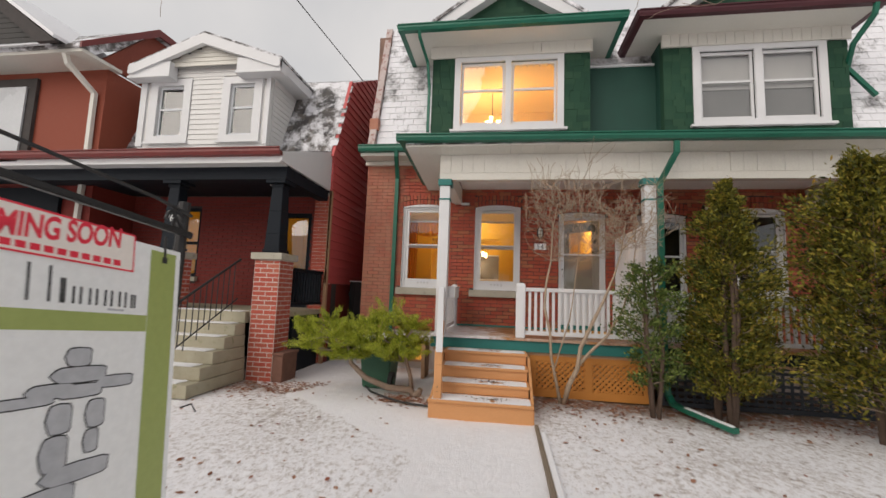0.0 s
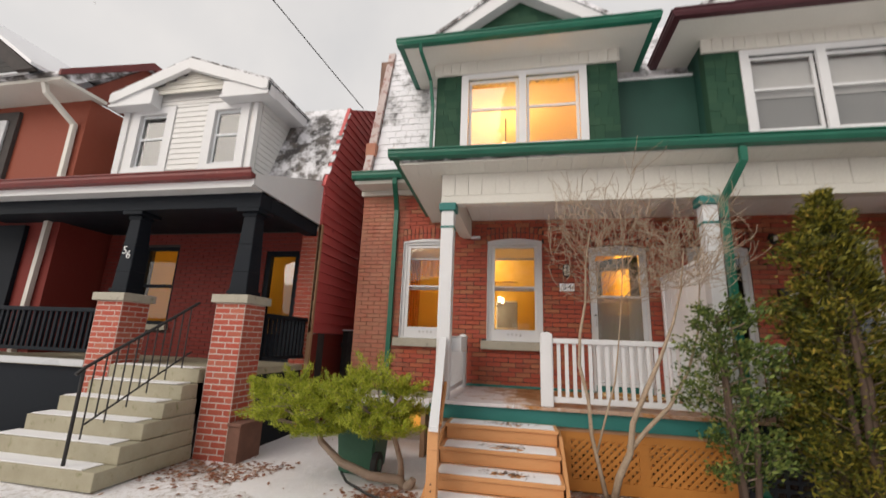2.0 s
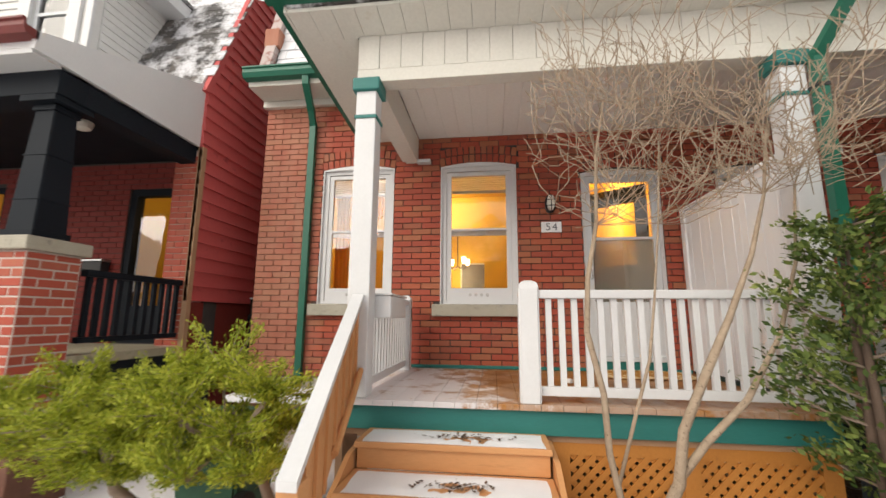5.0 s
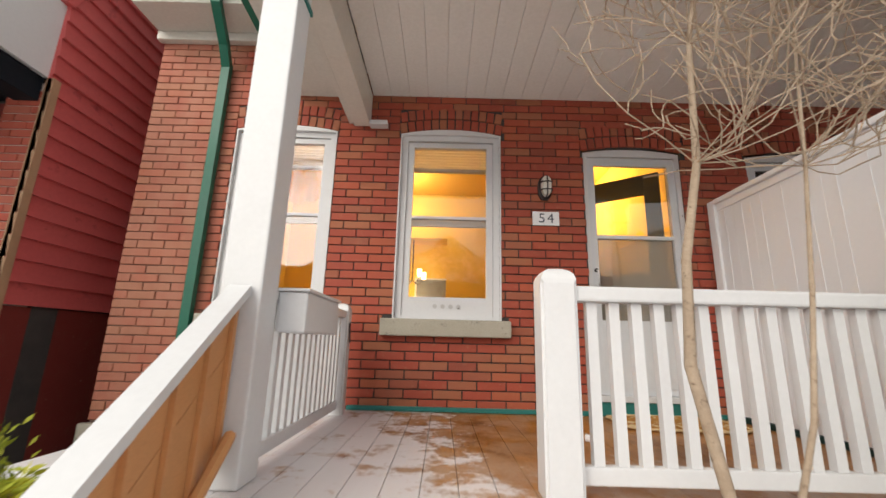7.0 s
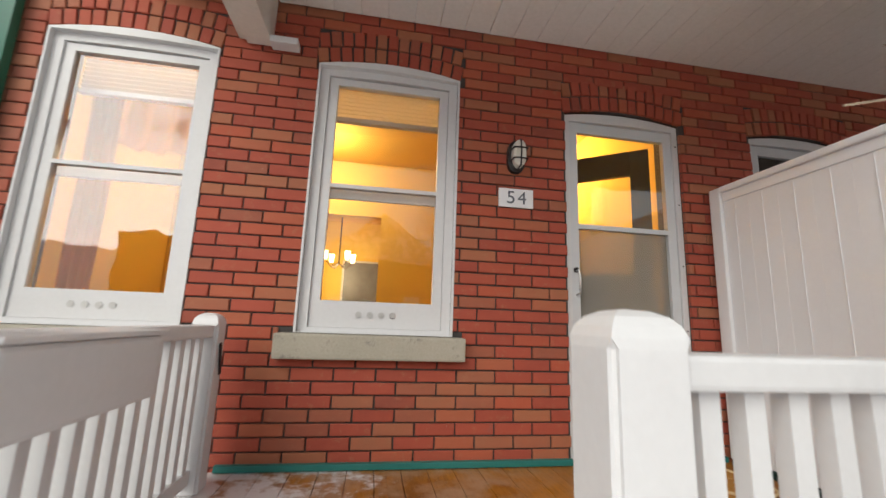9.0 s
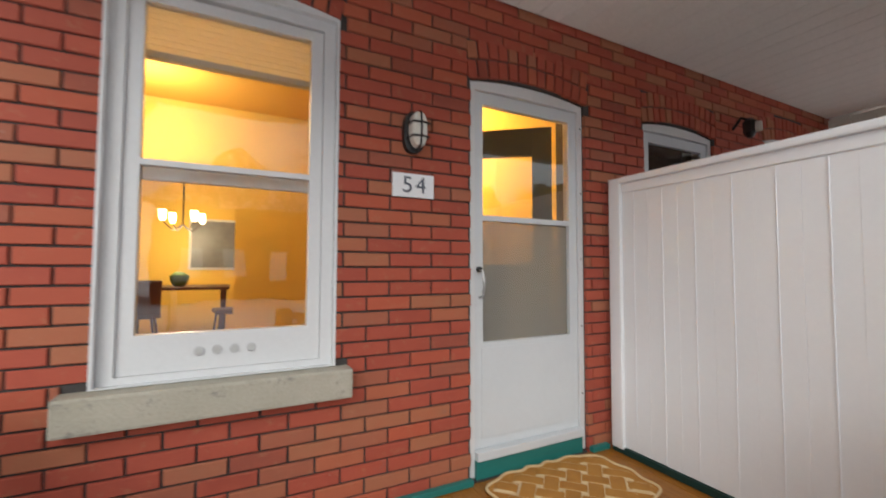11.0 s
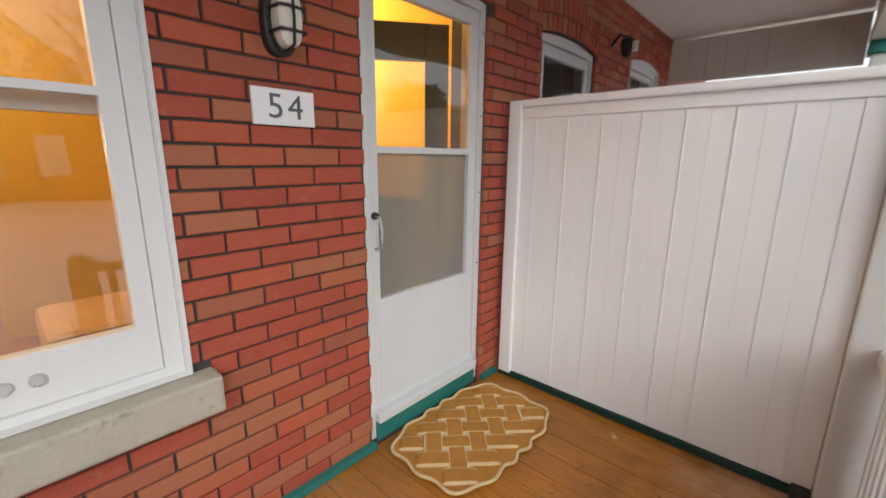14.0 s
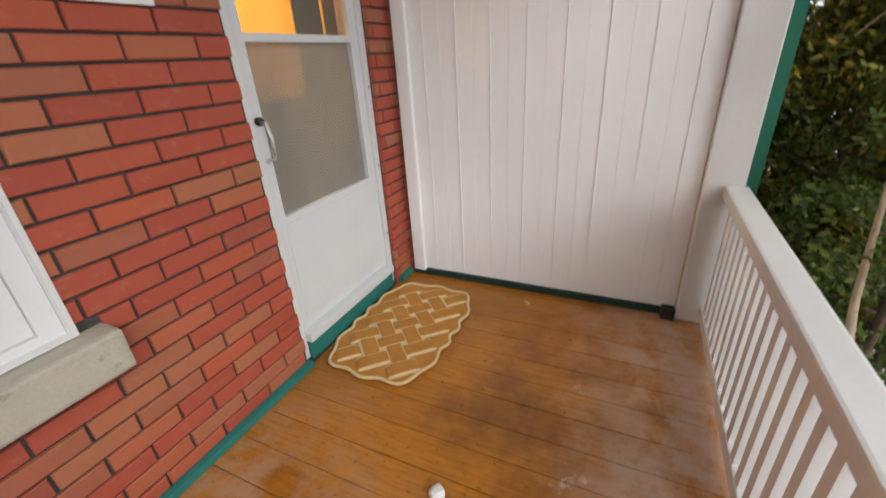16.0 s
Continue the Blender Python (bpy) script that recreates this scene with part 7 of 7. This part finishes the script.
conifer("cedar_tree", 2.92, 5.62, 3.16, 0.46, 105, 34000, 0.05, M_CEDAR, "tall yellow-green cedar with browning tips in the leaf bed", 5, base=0.1)
conifer("cedar_tree", 4.28, 5.3, 3.3, 0.66, 120, 36000, 0.06, M_CEDAR, "broad tall olive-green cedar with browning tips", 8, base=0.1, shape=lambda q: min(1, (1 - q) * 2.6 + 0.25))
conifer("yew_bush", 2.1, 5.72, 2.0, 0.32, 42, 7500, 0.04, M_YEW, "loose dark green yew bush before the porch", 11, base=0.18, lean=(-0.1, 0), shape=lambda q: 0.6 + 0.5 * math.sin(q * 3.0), category="shrub", aspect=0.5)
conifer("yew_bush", 2.85, 5.80, 2.0, 0.36, 44, 7000, 0.042, M_YEW, "dark green yew bush beside the downspout", 14, base=0.2, shape=lambda q: 0.6 + 0.5 * math.sin(q * 3.0), category="shrub", aspect=0.5)


def juniper():
    rng = random.Random(3)
    t = thing("juniper_shrub", (-1.05, 5.9, 0), "spreading bright green juniper on a bent bare trunk", "shrub")
    trunk = [(-1.0, 5.9, -0.03), (-1.08, 5.88, 0.08), (-1.38, 5.8, 0.11), (-1.68, 5.72, 0.24), (-1.86, 5.62, 0.44), (-1.9, 5.55, 0.68)]
    part("trunk", tube(trunk, [0.055, 0.05, 0.045, 0.04, 0.032, 0.02], 9), M_BARK, t, smooth=True)
    part("trunk", tube([(-1.06, 5.93, -0.03), (-1.08, 5.9, 0.25), (-1.15, 5.8, 0.55), (-1.25, 5.7, 0.85)], [0.04, 0.032, 0.025, 0.015], 8), M_BARK, t, smooth=True)
    part("stub", tube([(-1.0, 5.88, 0.02), (-0.94, 5.85, 0.06), (-0.92, 5.84, 0.11)], [0.05, 0.045, 0.035], 8), M_BARK, t)
    cs, dr, limbs = [], [], bmesh.new()
    clumps = [(-2.35, 5.55, 0.70, 0.34), (-2.05, 5.45, 0.85, 0.32), (-2.25, 5.7, 0.98, 0.26), (-1.75, 5.5, 0.78, 0.3), (-1.45, 5.5, 0.92, 0.33), (-1.15, 5.55, 0.82, 0.34), (-1.3, 5.65, 1.12, 0.28), (-1.0, 5.6, 1.02, 0.26), (-1.6, 5.65, 1.02, 0.24), (-0.95, 5.5, 0.66, 0.22), (-1.3, 5.4, 0.66, 0.24), (-2.45, 5.5, 0.9, 0.2), (-1.72, 5.62, 0.6, 0.26), (-1.48, 5.78, 0.62, 0.28), (-1.2, 5.8, 0.55, 0.24), (-2.0, 5.6, 0.6, 0.26), (-1.0, 5.85, 0.8, 0.25), (-1.8, 5.75, 0.9, 0.26)]
    for cx, cy, cz, r in clumps:
        o = Vector((-1.85, 5.52, 0.6)) if cx < -1.6 else Vector((-1.22, 5.6, 0.7))
        for b in range(16):
            a, el = rng.random() * math.tau, rng.uniform(-0.35, 1.0)
            r2 = r * rng.uniform(0.55, 1.55)
            tip = Vector((cx + r2 * math.cos(a) * math.cos(el) - 0.05, cy + r2 * 0.8 * math.sin(a) * math.cos(el), cz + r2 * 0.7 * math.sin(el)))
            add_tube(limbs, [o.lerp(Vector((cx, cy, cz - 0.1)), 0.4 + 0.5 * rng.random()), Vector((cx, cy, cz - 0.05)), tip], [0.007, 0.005, 0.002], 4, False)
            d = (tip - Vector((cx, cy, cz - r * 0.3))).normalized()
            for i in range(260):
                u = rng.random() ** 0.6
                cs.append(Vector((cx, cy, cz - 0.05)).lerp(tip, u) + Vector((rng.gauss(0, 0.022), rng.gauss(0, 0.022), rng.gauss(0, 0.02))))
                dr.append(d + Vector((0, 0, 0.25)))
    part("limb_mass", limbs, M_BARK, t)["kind"] = "stuff"
    leaf_cloud("foliage", cs, dr, 0.027, M_JUNI, t, "", 0.05, 4, 0.3)


juniper()


def grow(bm, p, d, length, r, depth, rng, up=0.25, wander=0.22, fence=None, west=None):
    pts, rad = [p], [r]
    n = 4
    for i in range(n):
        d = (d + Vector((rng.gauss(0, wander), rng.gauss(0, wander), rng.gauss(0, wander) + up * 0.25))).normalized()
        p = p + d * length / n
        pts.append(p)
        rad.append(max(0.0026, r * (1 - 0.5 * (i + 1) / n)))
    if fence and max(q.y for q in pts) > fence:
        return
    if west and (min(q.x for q in pts) < west or max(q.z for q in pts) > 3.5 or min(q.z for q in pts) < 1.95 or max(q.x for q in pts) > 2.5):
        return
    add_tube(bm, pts, rad, 6 if r > 0.012 else 4, False)
    if depth > 0:
        for k in range(rng.choice((2, 3, 3))):
            i = rng.randint(1, n)
            q = pts[i]
            a = Vector((rng.gauss(0, 1), rng.gauss(0, 0.8), rng.gauss(0.3, 0.6))).normalized()
            grow(bm, q, (d * 0.7 + a * 0.75).normalized(), length * rng.uniform(0.5, 0.8), rad[i] * 0.62, depth - 1, rng, up, wander, fence, west)


def lilac():
    rng = random.Random(21)
    t = thing("bare_shrub", (1.0, 6.05, 0), "leafless multi-stemmed shrub before the porch", "shrub")
    stems = [[(1.0, 6.05, -0.04), (0.93, 6.04, 0.3), (0.86, 6.02, 0.62), (0.84, 6.0, 0.95), (0.76, 5.98, 1.3), (0.78, 5.98, 1.62), (0.84, 5.97, 1.95), (0.86, 5.96, 2.4), (0.92, 5.95, 2.75)],
             [(1.02, 6.03, -0.04), (1.1, 6.0, 0.28), (1.2, 5.97, 0.5), (1.24, 5.95, 0.78), (1.38, 5.93, 1.1), (1.52, 5.92, 1.4), (1.66, 5.9, 1.75), (1.76, 5.9, 2.1), (1.82, 5.9, 2.5)],
             [(1.2, 5.97, 0.52), (1.36, 5.96, 0.72), (1.58, 5.95, 0.95), (1.78, 5.94, 1.3), (1.9, 5.93, 1.7), (1.95, 5.93, 2.15)],
             [(0.9, 6.03, 0.45), (1.0, 6.0, 0.8), (1.1, 5.98, 1.15), (1.15, 5.97, 1.5), (1.2, 5.97, 1.95), (1.24, 5.96, 2.45)]]
    rads = [[0.034, 0.028, 0.026, 0.024, 0.022, 0.019, 0.016, 0.011, 0.008], [0.044, 0.042, 0.038, 0.034, 0.03, 0.025, 0.018, 0.012, 0.009], [0.03, 0.028, 0.022, 0.016, 0.011, 0.008], [0.015, 0.013, 0.011, 0.009, 0.008, 0.006]]
    rads = [[q * 0.8 for q in r] for r in rads]
    for s, r in zip(stems, rads):
        bm = tube(s, r, 9)
        for v in bm.verts:
            v.co += 0.007 * noise.noise_vector(v.co * 11)
        part("stem", bm, M_BARK2, t, smooth=True)
    tw = bmesh.new()
    for s, r in zip(stems, rads):
        for i in range(len(s) // 2, len(s)):
            if s[i][2] < 1.9:
                continue
            for k in range(14):
                d = Vector((rng.gauss(0.05, 1.1), rng.gauss(-0.2, 0.4), rng.gauss(0.35, 0.4))).normalized()
                grow(tw, Vector(s[i]), d, rng.uniform(0.35, 0.7), r[i] * 0.26, 2, rng, 0.3, 0.24, 6.17, 0.42)
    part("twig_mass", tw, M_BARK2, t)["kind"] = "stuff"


lilac()

# overhanging street tree, trunk behind the walk, and the service cable
tree = thing("street_tree", (-3.2, -4.5, 0), "bare street tree with fine overhanging twigs", "tree")
rng_t = random.Random(77)
part("trunk", tube([(-3.2, -4.5, -0.1), (-3.15, -4.4, 2.0), (-3.1, -4.2, 4.2), (-2.9, -3.9, 6.0)], [0.28, 0.24, 0.2, 0.15], 12), M_BARK, tree, smooth=True)
bl = bmesh.new()
for tip in ((-3.7, 3.1, 4.75), (-1.5, 3.2, 4.4), (1.65, 3.3, 4.2), (0.5, -1.0, 8.0), (-6, -3, 7.5), (-3.0, 3.2, 4.9)):
    o, e = Vector((-2.95, -4.0, 5.4)), Vector(tip)
    m1 = o.lerp(e, 0.5) + Vector((0, 0, 1.6))
    add_tube(bl, [o, o.lerp(m1, 0.6) + Vector((0, 0, 0.4)), m1, m1.lerp(e, 0.6) + Vector((0, 0, 0.4)), e], [0.1, 0.07, 0.05, 0.02, 0.006], 6, False)
    for k in range(11):
        q = m1.lerp(e, 0.75 + 0.27 * rng_t.random())
        grow(bl, q, Vector((rng_t.gauss(0, 0.8), rng_t.gauss(0.4, 0.5), rng_t.gauss(-0.1, 0.4))).normalized(), rng_t.uniform(0.4, 0.8), 0.006, 2, rng_t, 0.0, 0.25)
part("branch_mass", bl, M_BARK, tree)["kind"] = "stuff"
cab = [Vector((-3.17, 8.8, 6.32)).lerp(Vector((-5.0, -3.0, 7.8)), k / 12) + Vector((0, 0, -0.15 * math.sin(math.pi * k / 12))) for k in range(13)]
top(part("service_cable", tube(cab, 0.009, 6), M_BLACK), "black service cable running from the roof to the street", "cable")

# fallen leaves
M_LEAF = island_mat("fallen_leaf", [(0, (0.2, 0.08, 0.045)), (0.4, (0.34, 0.16, 0.09)), (0.7, (0.5, 0.3, 0.2)), (1, (0.3, 0.085, 0.05))], 0.8)
rl = random.Random(9)
vs, fs = [], []
for k in range(2600):
    if k < 1500:
        x, y = rl.uniform(0.6, 6.5), 6.2 - abs(rl.gauss(0, 0.35))
    elif k < 2000:
        x, y = rl.uniform(-3.9, -2.6), rl.gauss(5.75, 0.25)
        x -= (5.6 - y) * 0.4
    elif k < 2250:
        x, y = rl.gauss(-1.15, 0.2), rl.gauss(5.62, 0.13)
    else:
        x, y = rl.uniform(-5, 6), rl.uniform(1.5, 6.0)
        if abs(x) < 0.6:
            continue
    if y > 6.28 and x > -0.9:
        continue
    a, sz = rl.random() * math.tau, rl.uniform(0.018, 0.042)
    z = ground_z(x, y) + 0.006
    i = len(vs)
    for dx, dy, dz in ((-1, 0, 0), (0, -0.55, 0.15 * rl.random()), (1, 0, 0.3 * rl.random()), (0, 0.55, 0.35 * rl.random())):
        vs.append((x + sz * (dx * math.cos(a) - dy * math.sin(a)), y + sz * (dx * math.sin(a) + dy * math.cos(a)), z + sz * dz))
    fs.append((i, i + 1, i + 2, i + 3))
me = bpy.data.meshes.new("fallen_leaves")
me.from_pydata(vs, [], fs)
top(link("fallen_leaves", me, M_LEAF), "scattered brown fallen leaves on the snowy ground", "leaves", kind="stuff")

vs, fs = [], []
for z, yf in TREAD:
    for k in range(70):
        x, y = rl.gauss(0.04, 0.11), yf + 0.14 + rl.gauss(0, 0.03)
        if abs(x) > 0.45:
            continue
        a, sz, i = rl.random() * math.tau, rl.uniform(0.008, 0.022), len(vs)
        for dx, dy, dz in ((-1, 0, 0), (0, -0.5, 0.2 * rl.random()), (1, 0, 0.3 * rl.random()), (0, 0.5, 0.25 * rl.random())):
            vs.append((x + sz * (dx * math.cos(a) - dy * math.sin(a)), y + sz * (dx * math.sin(a) + dy * math.cos(a)), z + 0.013 + sz * dz))
        fs.append((i, i + 1, i + 2, i + 3))
me = bpy.data.meshes.new("step_litter")
me.from_pydata(vs, [], fs)
M_WETLEAF = island_mat("wet_leaf", [(0, (0.05, 0.03, 0.02)), (0.5, (0.12, 0.075, 0.05)), (1, (0.2, 0.13, 0.09))], 0.6)
top(link("step_litter", me, M_WETLEAF), "wet brown leaf litter trodden into the snow on the steps", "leaves", kind="stuff")

# ---------- the far side of the street, seen only in the glass ----------
oh = thing("house_opposite", (0, -17, 0), "plain brick house across the street with a gable roof", "house", kind="structure")
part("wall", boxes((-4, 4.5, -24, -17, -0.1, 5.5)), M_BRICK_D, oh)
part("roof", prism([(-4.4, 5.5), (4.9, 5.5), (0.2, 9.0)], 'y', -24.3, -16.6), M_SLATE_B, oh)
for k in range(3):
    part("window", boxes((-3 + k * 2.4, -1.8 + k * 2.4, -16.99, -16.95, 1.2, 3.0)), M_GREYDOOR, oh)
for x0, x1, h in ((-16, -6, 6.5), (7, 18, 6.2)):
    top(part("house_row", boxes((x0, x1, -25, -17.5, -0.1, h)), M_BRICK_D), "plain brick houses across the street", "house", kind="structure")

# ---------- deck boards ----------
bd = {}


def deck_board(xa, xb):
    w = round(xb - xa, 3)
    if w not in bd:
        bm = boxes((-w / 2 + 0.0013, w / 2 - 0.0013, 6.205, 7.9975, 0.803, DECK), bevel=0.0025)
        me = bpy.data.meshes.new("board")
        bmesh.ops.recalc_face_normals(bm, faces=bm.faces)
        bm.to_mesh(me)
        bm.free()
        me.materials.append(M_DECK)
        bd[w] = me
    ob = link("board", bd[w], M_DECK, deck)
    ob.location = ((xa + xb) / 2, 0, 0.0012 * random.random() - 0.0015)
    ob.matrix_parent_inverse = W(deck).inverted()


x = -0.875
while x < 5.4:
    deck_board(x, min(x + 0.138, 5.42))
    x += 0.138

# ---------- bricks ----------
cut = []
for a, b, c, d in OPEN.values():
    cut.append((a + 0.0045, b - 0.0045, c + 0.002, d + 0.04))
    for k in range(9):
        u0, u1 = -1.05 + 2.1 * k / 9, -1.05 + 2.1 * (k + 1) / 9
        um = (u0 + u1) / 2
        cut.append(((a + b) / 2 + u0 * (b - a) / 2, (a + b) / 2 + u1 * (b - a) / 2, d - 0.005, d + RISE * (1 - um * um) + 2 * 0.108 - 0.028))
for a, b, c, d in (OPEN["wl"], OPEN["wm"], OPEN["nw"]):
    cut.append((a - 0.083, b + 0.063, c - 0.123, c - 0.01))
far_v, far_f = [], []
rb = random.Random(31)


def far_brick(cx, cz, w, h, lean=0.0, fy=8.0, d=0.025, side=None):
    c = 0.004
    a, b = w / 2, h / 2
    base = len(far_v)
    for px, py, pz in ((-a, d, -b), (a, d, -b), (a, d, b), (-a, d, b), (-a, c, -b), (a, c, -b), (a, c, b), (-a, c, b), (-a + c, 0, -b + c), (a - c, 0, -b + c), (a - c, 0, b - c), (-a + c, 0, b - c)):
        if py < d:
            px, pz = px + rb.uniform(-0.0012, 0.0012), pz + rb.uniform(-0.0012, 0.0012)
        qx, qz = px * math.cos(lean) + pz * math.sin(lean), -px * math.sin(lean) + pz * math.cos(lean)
        if side is None:
            far_v.append((cx + qx, fy + py, cz + qz))
        else:
            far_v.append((side + py, cx - qx, cz + qz))
    for f in ((8, 9, 10, 11), (4, 5, 9, 8), (5, 6, 10, 9), (6, 7, 11, 10), (7, 4, 8, 11), (0, 1, 5, 4), (1, 2, 6, 5), (2, 3, 7, 6), (3, 0, 4, 7)):
        far_f.append(tuple(base + i for i in f))


near = 0
for cx, cz, w, h in brick_rects(-2.63, 7.4, 0.72, 4.1, cut):
    jut = rb.uniform(-0.0025, 0.0025)
    if -0.95 < cx < 2.25 and 0.85 < cz < 2.75 and near < 300:
        near += 1
        ob = link("brick", brick_mesh(w, h, 0.025, "h", M_BRICK), M_BRICK, house_wall)
        ob.location = (cx, 8.0 + jut, cz)
    else:
        far_brick(cx, cz, w, h, 0, 8.0 + jut)
for a, b, c, d in OPEN.values():
    for ax, az, aw, ah, lean in arch_rects(a, b, d, RISE):
        far_brick(ax, az, aw, ah, lean, 8.0 + rb.uniform(-0.004, 0.002))
me = bpy.data.meshes.new("bricks")
me.from_pydata(far_v, [], far_f)
ob = link("bricks", me, M_BRICK, house_wall)
ob["kind"] = "stuff"
far_v, far_f = [], []
for cx, cz, w, h in brick_rects(8.0, 13.9, 0.72, 4.05, []):
    far_brick(cx, cz, w, h, 0, 0, side=-2.63)
me = bpy.data.meshes.new("bricks")
me.from_pydata(far_v, [], far_f)
link("bricks", me, M_BRICK, side)["kind"] = "stuff"
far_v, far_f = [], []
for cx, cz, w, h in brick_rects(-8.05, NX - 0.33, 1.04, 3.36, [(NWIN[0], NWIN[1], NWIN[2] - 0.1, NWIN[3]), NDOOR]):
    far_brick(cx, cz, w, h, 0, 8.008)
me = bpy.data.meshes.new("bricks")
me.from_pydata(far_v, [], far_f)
# these bricks carry the shade of the porch recess in their colour
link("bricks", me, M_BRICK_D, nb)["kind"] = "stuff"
far_v, far_f = [], []
for cx, cz, w, h in brick_rects(NX - 0.33, NX - 0.034, 0.0, 3.3, []):
    far_brick(cx, cz, w, h, 0, 7.71)
me = bpy.data.meshes.new("bricks")
me.from_pydata(far_v, [], far_f)
link("bricks", me, M_BRICK_N, nb)["kind"] = "stuff"
